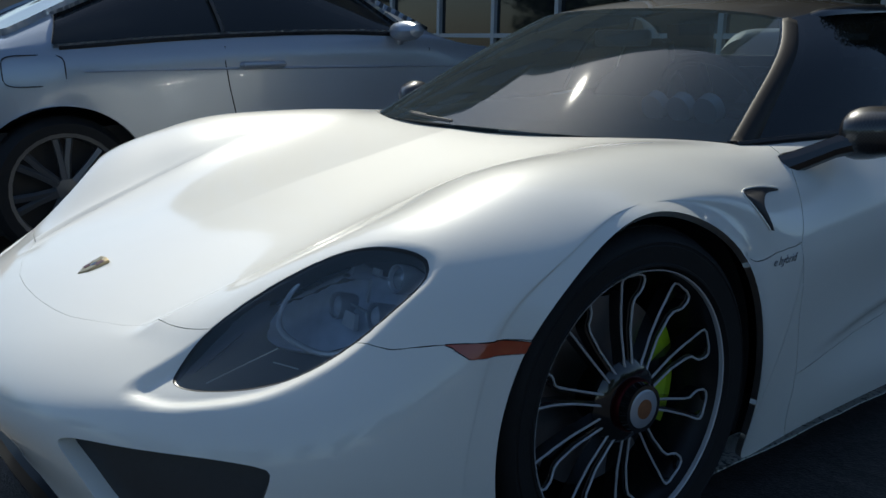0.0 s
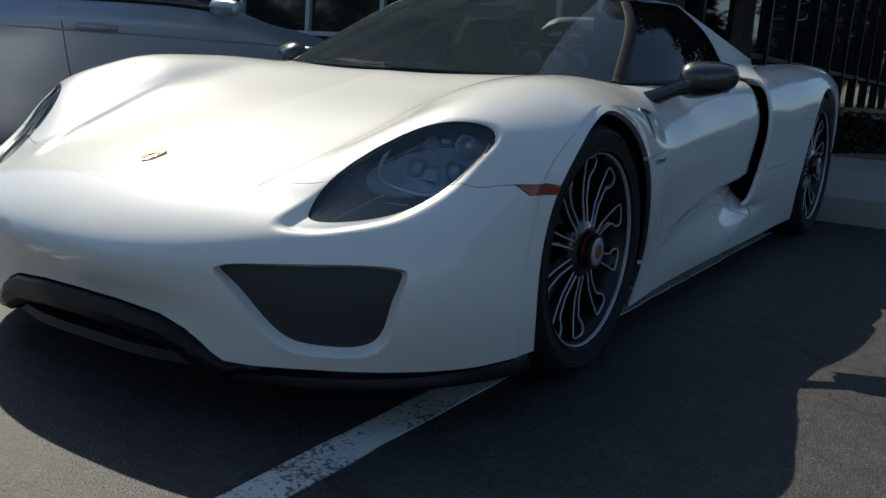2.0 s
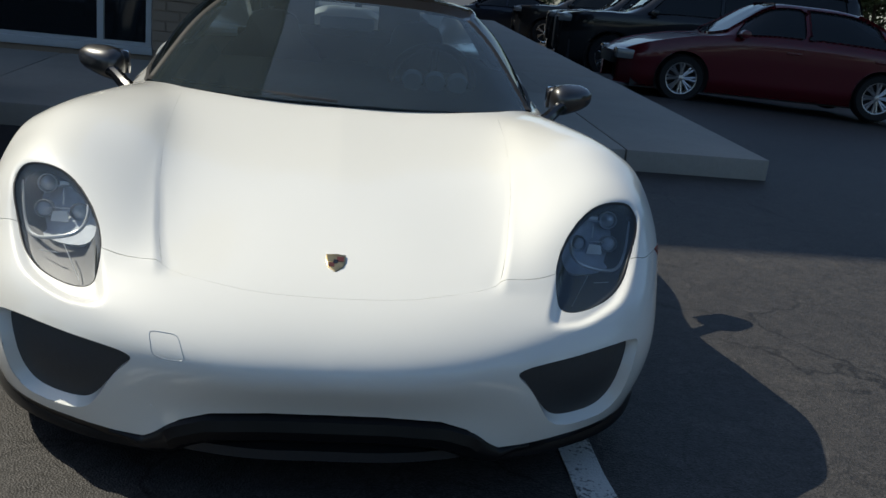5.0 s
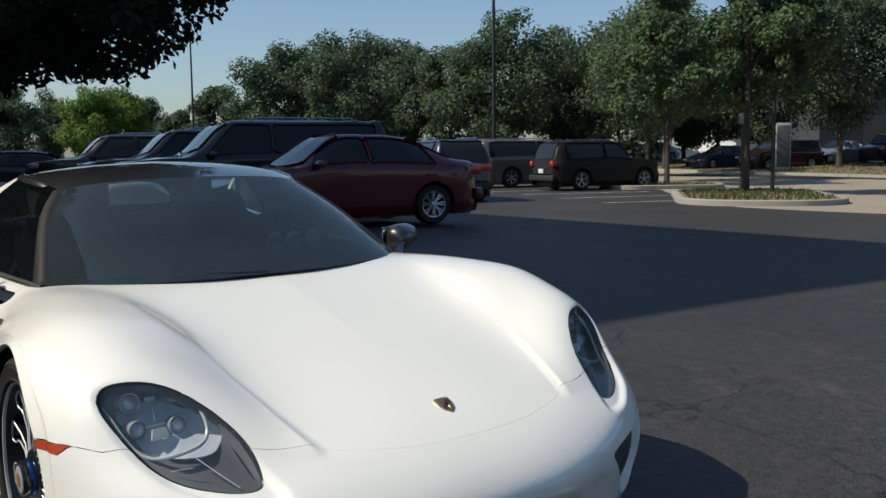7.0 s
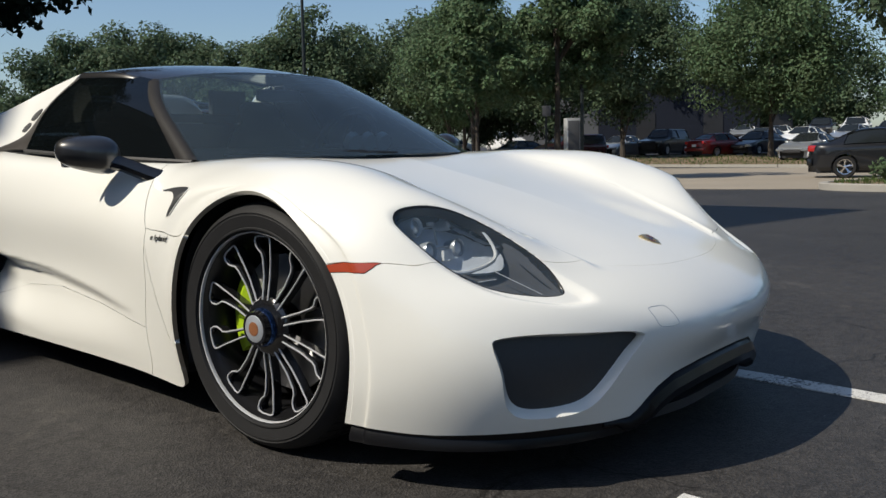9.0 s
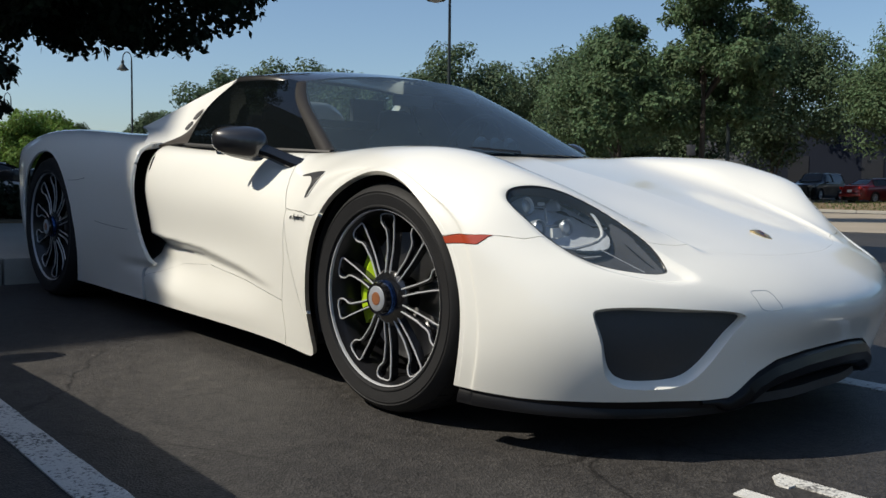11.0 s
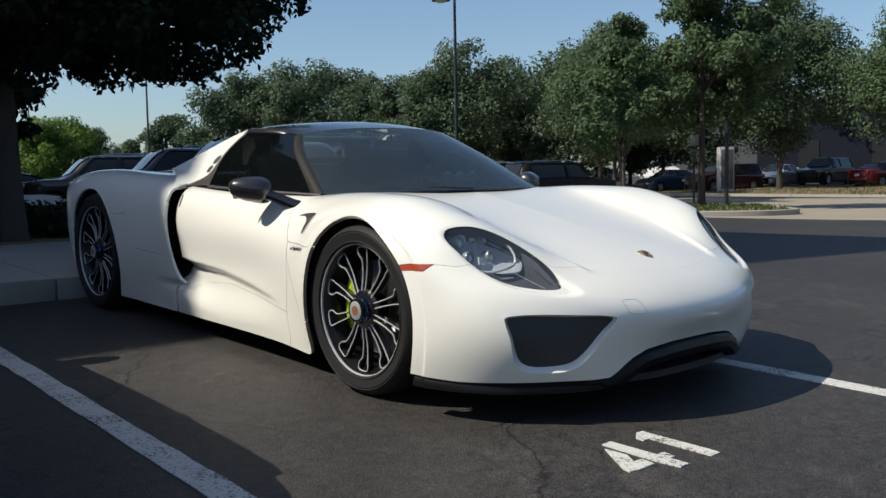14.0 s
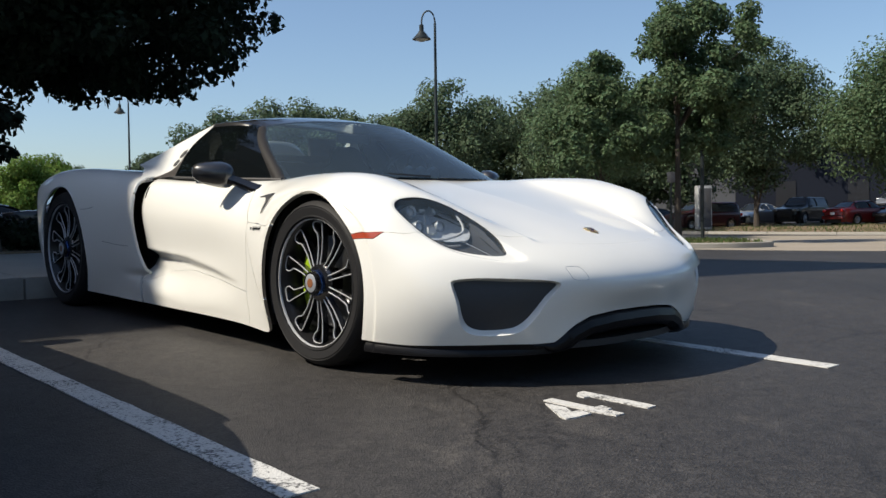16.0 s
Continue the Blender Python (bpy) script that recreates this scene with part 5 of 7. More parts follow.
    lip = lambda p: p[:, 1] - np.interp(p[:, 2], [.10, .272, .290, .315, .35, .40, .46, .55, .69, .763, .785, .80, .83, .9], [1.60, 1.60, 1.632, 1.655, 1.683, 1.710, 1.724, 1.728, 1.73, 1.737, 1.722, 1.71, 1.76, 1.92])
    hole = lambda p: np.hypot(p[:, 1] - 2.73, p[:, 2] - .36) - .392
    deck = lambda t: t[:, 1] - 2.9
    for f in (lambda p, q: lip(p), lambda p, q: hole(p), lambda p, q: deck(q)):
        rv, rtag, rtri = split(rv, rtag, rtri, f(rv, rtag))
    rv[np.abs(rv[:, 0]) < 1e-5, 0] = 0
    rn = rtag[:, 2:5] / (np.linalg.norm(rtag[:, 2:5], axis=1, keepdims=True) + 1e-9)
    rc, rt = rv[rtri].mean(1), rtag[rtri].mean(1)
    keep = (lip(rc) > 0) & (hole(rc) > 0)
    a, f, n = sheet(rv, rtag, rtri[keep & (deck(rt) < 0) & (rc[:, 1] > 1.9)], rn, .014, .001, True)
    put("engine_cover", mesh_of("engine_cover", a, f, n), WHITE, car)
    for fl in (False, True):
        a, f, n = sheet(rv, rtag, rtri[keep & (deck(rt) > 0)], rn, .012, .0006, False, fl)
        fen = put("rear_fender", mesh_of("rear_fender", a, f, n), WHITE, car)
        # rolled edges of the inlet and of the wheel arch
        sg = -1 if fl else 1
        e1 = rv[(np.abs(lip(rv)) < 2e-4) & (rv[:, 2] > .274) & (rv[:, 2] < .79) & (rv[:, 0] > .7)]
        e1 = e1[np.argsort(e1[:, 2])]
        zz = np.linspace(e1[0, 2], e1[-1, 2], 34)
        xx = np.interp(zz, e1[:, 2], e1[:, 0])
        xx[1:-1] = (xx[:-2] + xx[1:-1] * 2 + xx[2:]) / 4
        ed = np.stack([sg * (xx - .007), np.interp(zz, e1[:, 2], e1[:, 1]) + .004, zz], 1)
        part("inlet_edge", tube_bm(bmesh.new(), ed.tolist(), .0095, 8), WHITE, fen)
        e2 = rv[(np.abs(hole(rv)) < 2e-4) & (rv[:, 0] > .7)]
        an = np.arctan2(e2[:, 2] - .36, e2[:, 1] - 2.73)
        an = np.where(an < -1.8, an + 2 * math.pi, an)
        o = np.argsort(an)
        aa = np.linspace(max(an.min(), -.5), min(an.max(), 3.7), 50)
        xx = np.interp(aa, an[o], e2[o, 0])
        xx[1:-1] = (xx[:-2] + xx[1:-1] * 2 + xx[2:]) / 4
        ed = np.stack([sg * (xx - .007), 2.73 + .393 * np.cos(aa), .36 + .393 * np.sin(aa)], 1)
        part("arch_edge", tube_bm(bmesh.new(), ed.tolist(), .0085, 8), WHITE, fen)

    # glasshouse: screen, roof, side windows, buttresses
    base = [(0, .27, .792), (.3, .293, .792), (.55, .392, .786), (.70, .555, .778)]
    head = [(0, .90, 1.098), (.22, .92, 1.093), (.40, .975, 1.078), (.505, 1.035, 1.056)]
    pillar = [(.70, .555, .778), (.648, .728, .8768), (.585, .905, .976), (.505, 1.035, 1.056)]
    mid = [(0, .27, .792), (0, .48, .9013), (0, .69, 1.008), (0, .90, 1.098)]
    rail = [(.505, 1.035, 1.056), (.535, 1.18, 1.08), (.54, 1.33, 1.088), (.53, 1.47, 1.09)]
    crown = [(0, .90, 1.098), (0, 1.14, 1.132), (0, 1.40, 1.14), (0, 1.65, 1.124)]
    rail_all = [(.505, 1.035, 1.056), (.54, 1.22, 1.084), (.53, 1.42, 1.092), (.475, 1.60, 1.086)]
    tail = [(0, 1.65, 1.124), (.20, 1.64, 1.117), (.36, 1.62, 1.104), (.475, 1.60, 1.086)]
    belt = [(.70, .555, .778), (.757, .875, .784), (.785, 1.19, .79), (.788, 1.47, .797)]
    cpil = [(.788, 1.47, .797), (.735, 1.475, .8907), (.66, 1.475, .9867), (.53, 1.47, 1.09)]
    lipc = [(.80, 1.72, .790), (.70, 1.675, .8405), (.645, 1.655, .9067), (.575, 1.63, .9973), (.50, 1.575, 1.082)]
    for name, edges, material, lab2 in (("windscreen", (base, head, mid, pillar), SCREEN, "curved tinted windscreen"), ("roof", (head, tail, crown, rail_all), CARBON, "black carbon roof panel")):
        a, f = coons(*edges, 40, 40)
        f, n = outward(a, f, np.array([0, .9, .3]))
        n[a[:, 0] < 1e-6, 0] = 0
        a, f, n = sheet(a, a[:, :2], f, n, .008, 0, True)
        put(name, mesh_of(name, a, f, n), material, car, lab2)
    for s in (1, -1):
        a, f = coons(belt, rail, pillar, cpil, 36, 24)
        f, n = outward(a, f, np.array([0, 1.2, .6]))
        a, f, n = sheet(a, a[:, :2], f, n, .006, 0, False, s < 0)
        put("side_window", mesh_of("side_window", a, f, n), SIDE_GLASS, car, "dark tinted side window")
        mir = lambda pts: [(s * x, y, z) for x, y, z in pts]
        off = lambda pts, dx, dy, dz: [(x + dx, y + dy, z + dz) for x, y, z in pts]
        pc = curve(pillar, 24)
        ap = []
        for k, p in enumerate(pc):
            tn = pc[min(k + 1, 23)] - pc[max(k - 1, 0)]
            tn /= np.linalg.norm(tn)
            flat_dir = lambda d: (lambda w: w / np.linalg.norm(w))(np.array(d) - tn * (np.array(d) @ tn))
            ain, bin_, up = flat_dir((-1, -.42, .05)), flat_dir((.12, 1, 0)), flat_dir((.75, -.35, .55))
            wid = .062 - .010 * k / 23
            ap.append([p + ain * .020 + up * .0015, p + ain * .012 + up * .004, p + up * .006, p + bin_ * .020 + up * .008, p + bin_ * wid + up * .004, p + bin_ * .02 - up * .02])
        ap = np.array(ap) * (s, 1, 1)
        part_faces = [(k * 6 + j, k * 6 + (j + 1) % 6, (k + 1) * 6 + (j + 1) % 6, (k + 1) * 6 + j) for k in range(23) for j in range(6)] + [tuple(range(6)), tuple(range(138, 144))]
        put("a_pillar", mesh_of("a_pillar", ap.reshape(-1, 3), part_faces), PILLAR, car, "dark windscreen pillar")
        part("roof_rail", tube_bm(bmesh.new(), mir(off(curve(rail, 20), -.004, .01, -.020)), [.012 + .015 * min(1, k / 5) for k in range(20)], 12), CARBON, car)
        part("window_seal", tube_bm(bmesh.new(), mir(off(curve(belt, 24), .004, 0, -.004)), .008, 6), MATT_BLACK, car)
        a, f = coons([(.788, 1.47, .797), (.79, 1.55, .797), (.795, 1.64, .793), (.80, 1.72, .790)], [(.53, 1.47, 1.086), (.52, 1.50, 1.086), (.51, 1.54, 1.085), (.50, 1.575, 1.082)], cpil, lipc, 12, 20)
        f, n = outward(a, f, np.array([0, 1.5, .6]))
        a, f, n = sheet(a, a[:, :2], f, n, .01, 0, False, s < 0)
        put("rear_quarter_trim", mesh_of("rear_quarter_trim", a, f, n), QUARTER, car)
        top = [(.505, 1.555, 1.093), (.55, 1.72, 1.0368), (.63, 1.88, .9579), (.70, 2.06, .8811)]
        bot = [(.86, 1.742, .781), (.80, 1.83, .8235), (.752, 1.93, .8533), (.708, 2.08, .8747)]
        l0 = [(.505, 1.555, 1.093), (.565, 1.595, 1.0133), (.625, 1.63, .9387), (.675, 1.655, .8693), (.715, 1.675, .8267), (.765, 1.70, .8021), (.86, 1.742, .781)]
        r0 = [(.70, 2.06, .8811), (.703, 2.067, .8789), (.706, 2.074, .8768), (.708, 2.08, .8747)]
        a, f = coons(top, bot, l0, r0, 30, 20)
        f, n = outward(a, f, np.array([0, 1.8, .6]))
        a, f, n = sheet(a, a[:, :2], f, n, .02, 0, False, s < 0)
        but = put("buttress", mesh_of("buttress", a, f, n), WHITE, car)
        a, f = coons([(x - .02, y + .01, z - .004) for x, y, z in top], [(.42, 1.60, .9067), (.46, 1.75, .896), (.52, 1.9, .8747), (.60, 2.08, .864)], [(.485, 1.565, 1.089), (.45, 1.58, 1.0133), (.42, 1.60, .9067)], [(.68, 2.07, .8768), (.64, 2.075, .8704), (.60, 2.08, .864)], 20, 10)
        put("buttress_inner", mesh_of("buttress_inner", a * (s, 1, 1), f), WHITE, but)
        a, f = coons(top, bot, l0, r0, 121, 81)
        f, n = outward(a, f, np.array([0, 1.8, .6]))
        i = np.arange(121 * 81)
        q1, s1 = i // 121 / 80, i % 121 / 120
        for k in range(2):
            ell = ((q1 - .36 - .135 * k) / .064) ** 2 + ((s1 - .088 + .01 * k) / .052) ** 2
            sel = (ell[f] < 1).all(1)
            a2, f2, n2 = sheet(a + n * .003, np.stack([q1, s1], 1), f[sel], n, .004, 0, False, s < 0)
            put("cooling_vent", mesh_of("cooling_vent", a2, f2, n2), MATT_BLACK, but)
        # mirror
        mb = bmesh.new()
        bmesh.ops.create_uvsphere(mb, u_segments=28, v_segments=16, radius=1)
        for q in mb.verts:
            x, y, z = q.co
            k = (abs(x) ** 3 + abs(y) ** 3 + abs(z) ** 3) ** (-1 / 3)
            x, y, z = x * k, y * k, z * k
            taper = 1 - .22 * max(0, x)
            q.co = (x * .096, y * .062 * taper + .012 * x, z * .058 * (1 - .20 * x) * (1 - .30 * max(0, -y)) + .010 * x)
        mm = Matrix.Translation((s * .925, .80, .80)) @ Matrix.Rotation(radians(22) * s, 4, "Z") @ Matrix.Diagonal((s, 1, 1, 1))
        mo = part("door_mirror", mb, CARBON, car, "carbon door mirror", mm)
        part("mirror_glass", box_bm(bmesh.new(), -.085, .075, .052, .066, -.045, .045, .01), CHROME, mo)
        ab = bmesh.new()
        tube_bm(ab, [(s * .775, .625, .722), (s * .80, .655, .735), (s * .85, .715, .765), (s * .90, .765, .785)], [.030, .026, .024, .030], 10)
        part("mirror_arm", ab, GLOSS_BLACK, car)
        fb, rb = (BLUE_ANOD, BLUE_ANOD) if s < 0 else (RED_ANOD, RED_ANOD)
        hero_wheel(car, s, 0, .345, .262, .265, .905, fb, "black ten-loop alloy wheel with silver edges")
        hero_wheel(car, s, 2.73, .36, .275, .315, .915, rb, "black ten-loop rear alloy wheel with silver edges")
        caliper(car, s, 0, .345, .905, 1.0)
        caliper(car, s, 2.73, .36, .915, 1.05)
        liner(car, s, 0, .345, .385, .60, .885)
        liner(car, s, 2.73, .36, .40, .45, .90)
        part("intake_box", box_bm(bmesh.new(), min(s * .50, s * .74), max(s * .50, s * .74), 1.80, 2.25, .20, .78), MATT_BLACK, car)
        skin = lambda pts, y, z: float(pts[np.argmin((pts[:, 1] - y) ** 2 + (pts[:, 2] - z) ** 2 + (pts[:, 0] < .6) * 9), 0])
        slot_line = [(1.625 + .012 * (k - 2) ** 2 * .25, .752 - .022 * k) for k in range(5)]
        part("door_slot", tube_bm(bmesh.new(), [(s * (skin(fv, y, z) - .004), y, z) for y, z in slot_line], [.002, .008, .009, .008, .002], 8), GLOSS_BLACK, car, "small dark slot by the door edge")
        part("panel_seam", tube_bm(bmesh.new(), [(s * (skin(rv, y, z) + .0004), y, z) for y, z in ((1.80, .415), (1.90, .418), (2.0, .424), (2.10, .432))], .0011, 6), MATT_BLACK, car)
        part("panel_seam", tube_bm(bmesh.new(), [(s * (skin(rv, y, z) + .0004), y, z) for y, z in ((2.20, .628), (2.26, .618), (2.33, .612), (2.38, .612))], .0011, 6), MATT_BLACK, car)
        # script on the fender
        txt = bpy.data.curves.new("hybrid_script", "FONT")
        txt.body, txt.size, txt.shear, txt.extrude = "e hybrid", .025, .45, .0008
        txt.align_x = "CENTER"
        txt.materials.append(SILVER if s > 0 else GLOSS_BLACK)
        to = new("hybrid_script", txt)
        to.parent = car
        to.matrix_basis = Matrix.Translation((s * (skin(fv, .452, .550) + .0012), .452, .548)) @ Matrix.Rotation(radians(90 * s), 4, "Z") @ Matrix.Rotation(radians(90 - 5), 4, "X")
    # crest on the bonnet
    q = surf(net, 4.95, 0.0)[0]
    m4 = Matrix.Translation((0, q[1], q[2])) @ Vector((0, -.37, .93)).to_track_quat("Z", "Y").to_matrix().to_4x4()
    shield = [(-.024, .031), (0, .034), (.024, .031), (.025, .008), (.019, -.016), (0, -.034), (-.019, -.016), (-.025, .008)]
    bm = bmesh.new()
    hi = [bm.verts.new((x * .92, y * .92, .0042)) for x, y in shield]
    md = [bm.verts.new((x, y, .0028)) for x, y in shield]
    lo = [bm.verts.new((x, y, -.004)) for x, y in shield]
    bm.faces.new(hi)
    for a, b in ((lo, md), (md, hi)):
        for k in range(8):
            bm.faces.new((a[k], a[(k + 1) % 8], b[(k + 1) % 8], b[k]))
    crest = part("crest", bm, GOLD, car, "small gold and red shield badge", m4)
    for x0, x1, y0, y1, mt in ((-.020, -.003, .004, .024, GOLD), (.003, .020, .004, .022, CREST_RED), (-.017, -.003, -.016, -.001, CREST_RED), (.003, .017, -.016, -.001, GOLD), (-.006, .006, -.004, .010, GLOSS_BLACK)):
        part("field", box_bm(bmesh.new(), x0, x1, y0, y1, .0040, .0050), mt, crest, smooth=False)

    # cockpit, seen dimly through the screen
    bm = bmesh.new()
    rows = []
    for y, z, w in ((.40, .750, .58), (.52, .775, .64), (.72, .79, .68), (.92, .79, .68), (1.0, .70, .66), (1.02, .45, .62)):
        rows.append([bm.verts.new((w * x, y - .10 * (x * x), z + .015 * math.cos(x * 4))) for x in np.linspace(-1, 1, 17)])
    for a, b in zip(rows, rows[1:]):
        for k in range(16):
            bm.faces.new((a[k], a[k + 1], b[k + 1], b[k]))
    part("dashboard", bm, TRIM_IN, car)
    part("cabin_floor", box_bm(bmesh.new(), -.68, .68, .9, 1.75, .30, .42), TRIM_IN, car)
    bk = bmesh.new()
    for x0, x1, z0, z1 in ((-.50, .50, .42, .90), (-.42, .42, .902, .94), (-.34, -.15, .942, 1.05), (.15, .34, .942, 1.05)):
        box_bm(bk, x0, x1, 1.57, 1.60, z0, z1)
    part("cabin_bulkhead", bk, TRIM_IN, car, "dark bulkhead with a small rear window")
    hump = bmesh.new()
    rows = [[hump.verts.new((w * x, y, z - .05 * x ** 4)) for x in np.linspace(-1, 1, 13)] for y, z, w in ((1.70, .80, .20), (1.70, 1.0, .19), (1.72, 1.03, .18), (1.80, 1.01, .19), (1.95, .94, .22), (2.15, .85, .26))]
    for a, b in zip(rows, rows[1:]):
        for k in range(12):
            hump.faces.new((a[k], a[k + 1], b[k + 1], b[k]))
    part("engine_hump", hump, WHITE, car, "white engine cover hump behind the rear window")
    for sx in (-.34, .34):
        st = bmesh.new()
        box_bm(st, sx - .23, sx + .23, 1.02, 1.44, .42, .56, .05)
        part("seat", st, SEAT, car)
        # shell back with shoulders and a narrow head part
        st = bmesh.new()
        prof = [(.42, .19), (.56, .225), (.70, .235), (.80, .225), (.86, .185), (.90, .125), (.95, .115), (.985, .095), (1.0, .05)]
        loops = []
        for z, w in prof:
            y = 1.36 + (z - .42) * .24
            loops.append([st.verts.new((sx * .96 + w * math.cos(q), y + (.055 if math.sin(q) > 0 else .025) * math.sin(q) - .05 * math.cos(q) ** 2, z)) for q in np.arange(0, 2 * math.pi, math.pi / 9)])
        for a, b in zip(loops, loops[1:]):
            for k in range(18):
                st.faces.new((a[k], a[(k + 1) % 18], b[(k + 1) % 18], b[k]))
        st.faces.new(loops[-1])
        part("seat_back", st, SEAT, car, "grey shell seat back")
    wh = bmesh.new()
    wm = Matrix.Translation((.36, .92, .80)) @ Matrix.Rotation(radians(-68), 4, "X")
    tube_bm(wh, [wm @ Vector((.17 * math.cos(2 * math.pi * k / 32), .17 * math.sin(2 * math.pi * k / 32), 0)) for k in range(32)], .016, 8, closed=True)
    for a in (0, math.pi, -math.pi / 2):
        tube_bm(wh, [wm @ Vector((.03 * math.cos(a), .03 * math.sin(a), .01)), wm @ Vector((.165 * math.cos(a), .165 * math.sin(a), 0))], .014, 6)
    part("steering_wheel", wh, MATT_BLACK, car)
    # gauges: the pale colour stands in for sun on their rims
    for x in (.27, .36, .45):
        gm = Matrix.Translation((x, .80, .83)) @ Matrix.Rotation(radians(-70), 4, "X")
        part("gauge", lathe_bm(bmesh.new(), [(.038, -.03), (.042, .0), (.036, .006), (.034, -.004), (.001, -.004)], 20, gm), LAMP_PALE, car)
    part("rear_view_mirror", box_bm(bmesh.new(), -.11, .11, .93, .955, .985, 1.035, .012), LAMP_GREY, car)
    # wiper
    wp = [(-.02, .285, .797), (-.12, .293, .800), (-.24, .314, .802), (-.34, .35, .802)]
    part("wiper_arm", tube_bm(bmesh.new(), curve(wp, 10).tolist(), .007, 6), MATT_BLACK, car)
    part("wiper_blade", tube_bm(bmesh.new(), curve([(-.16, .302, .804), (-.34, .348, .806), (-.50, .425, .802), (-.61, .515, .796)], 12).tolist(), .006, 6), MATT_BLACK, car)
    return car


sports_car()


# ---- trees, hedges and lamps ----
def leaf_cloud(name, clumps, count, size, seed, droop=0.3):
    """Many small pointed leaves, gathered in clumps: rows of (x, y, z, radius)."""
    rng = np.random.default_rng(seed)
    c = np.asarray(clumps)
    wgt = c[:, 3] ** 2
    k = rng.choice(len(c), count, p=wgt / wgt.sum())
    d = rng.normal(0, 1, (count, 3))
    d /= np.linalg.norm(d, axis=1, keepdims=True)
    r = c[k, 3] * rng.uniform(.25, 1.08, count) ** .6
    p = c[k, :3] + d * r[:, None] * np.array([1, 1, .8])
    # each leaf faces roughly out of its clump and upwards, its tip hanging a little
    nrm = d * .9 + rng.normal(0, .42, (count, 3)) + np.array([0, 0, .35])
    nrm /= np.linalg.norm(nrm, axis=1, keepdims=True)
    a = rng.normal(0, 1, (count, 3)) + d * .5 + np.array([0, 0, -droop])
    a -= (a * nrm).sum(1, keepdims=True) * nrm
    a /= np.linalg.norm(a, axis=1, keepdims=True)
    b = np.cross(nrm, a)
    s = size * rng.uniform(.6, 1.3, count)[:, None]
    v = np.stack([p, p + a * s * .5 + b * s * .3 + nrm * s * .06, p + a * s, p + a * s * .5 - b * s * .3 + nrm * s * .06], 1).reshape(-1, 3)
    i = np.arange(count) * 4
    f = np.concatenate([np.stack([i, i + 2, i + 1], 1), np.stack([i, i + 3, i + 2], 1)])
    return fast_mesh(name, v, f)


def tree(x, y, height, width, clear, label, seed, leaf=LEAF, count=9000, size=.22, trunk_r=.13, z=None, tall=1.0, clumps=60, lean=0.0, core=.30, lobes=None):
    """A tapered trunk with limbs and a ragged crown of clumps."""
    rng = random.Random(seed)
    z0 = gz(x, y) if z is None else z
    t = thing("tree", label, "tree", Matrix.Translation((x, y, z0)), "trees around the car park")
    bm = bmesh.new()
    top = clear + (height - clear) * .75
    pts, rad = [], []
    for k in range(9):
        f = k / 8
        pts.append((math.sin(f * 3 + seed) * .12 * f * width * .2 + lean * f, math.cos(f * 2.3 + seed) * .1 * f * width * .2, -.1 + top * f))
        rad.append(trunk_r * (1.25 - .35 * min(1, f * 6)) * (1 - .82 * f))
    tube_bm(bm, pts, rad, 9)
    part("trunk", bm, BARK, t)
    cz, rz, rx = (clear + height) / 2, (height - clear) / 2, width / 2
    cl = []
    for k in range(clumps):
        u, ph = rng.uniform(-1, 1), rng.uniform(0, 2 * math.pi)
        q = math.sqrt(1 - u * u)
        rr = rng.uniform(core, 1.0) ** .5
        bulge = (1 - .28 * max(0, u) - .12 * max(0, -u)) * (1 + .22 * math.sin(3 * ph + seed) * math.cos(2.3 * u + seed) + .12 * math.sin(5 * ph + 2 * seed))
        cl.append((lean + rx * .86 * rr * q * bulge * math.cos(ph), rx * .86 * rr * q * bulge * math.sin(ph), cz + rz * .88 * rr * u, rx * rng.choice((.12, .17, .22, .28, .34))))
    if lobes:
        # a crown of several masses: (along, height, half width, half height, share)
        cl = []
        for al, h0, hw, hh, share in lobes:
            for _ in range(int(clumps * share)):
                d = Vector((rng.gauss(0, 1), rng.gauss(0, 1), rng.gauss(0, 1))).normalized() * rng.uniform(.15, 1) ** .5
                cl.append((al * .736 + d.x * hw * .85, -al * .677 + d.y * hw * .85, h0 + d.z * hh * .85, min(hw, hh) * rng.choice((.14, .2, .26, .32))))
        cl.sort(key=lambda c: -c[2])
    limbs = bmesh.new()
    for k in range(9):
        c = cl[(k * 7) % (len(cl) if not lobes else len(cl) // 2)]
        f = min(.9, max(.25, (c[2] - .35 * rz) / top))
        base = Vector(pts[min(8, int(f * 8 * .8))])
        tip = Vector(c[:3])
        mid = base.lerp(tip, .5) + Vector((0, 0, .06 * rx))
        tube_bm(limbs, [base, mid, tip], [trunk_r * .42, trunk_r * .25, trunk_r * .08], 6)
    part("branchwork", limbs, BARK, t)
    put("crown", leaf_cloud("crown", cl, count, size, seed), leaf, t)
    return t


# near tree, leaves coloured dark for the building's shade; lowest twigs overhang the walk
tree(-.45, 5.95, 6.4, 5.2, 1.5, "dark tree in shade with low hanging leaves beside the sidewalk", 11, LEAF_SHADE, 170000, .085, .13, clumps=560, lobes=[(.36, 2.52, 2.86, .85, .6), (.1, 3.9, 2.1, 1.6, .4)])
tree(22.4, 13.4, 9.4, 6.6, 1.9, "young deciduous tree with uneven dense green crown on an island", 21, LEAF, 46000, .15, .13, clumps=190, lobes=[(.9, 6.7, 2.5, 1.5, .34), (.1, 4.3, 2.7, 1.8, .36), (-2.6, 4.6, 1.3, 1.9, .15), (-3.1, 2.9, 1.5, 1.0, .15)])
tree(27.6, 20.4, 7.6, 5.6, 2.0, "small deciduous tree with round green crown", 22, LEAF, 20000, .15, .10, clumps=80)
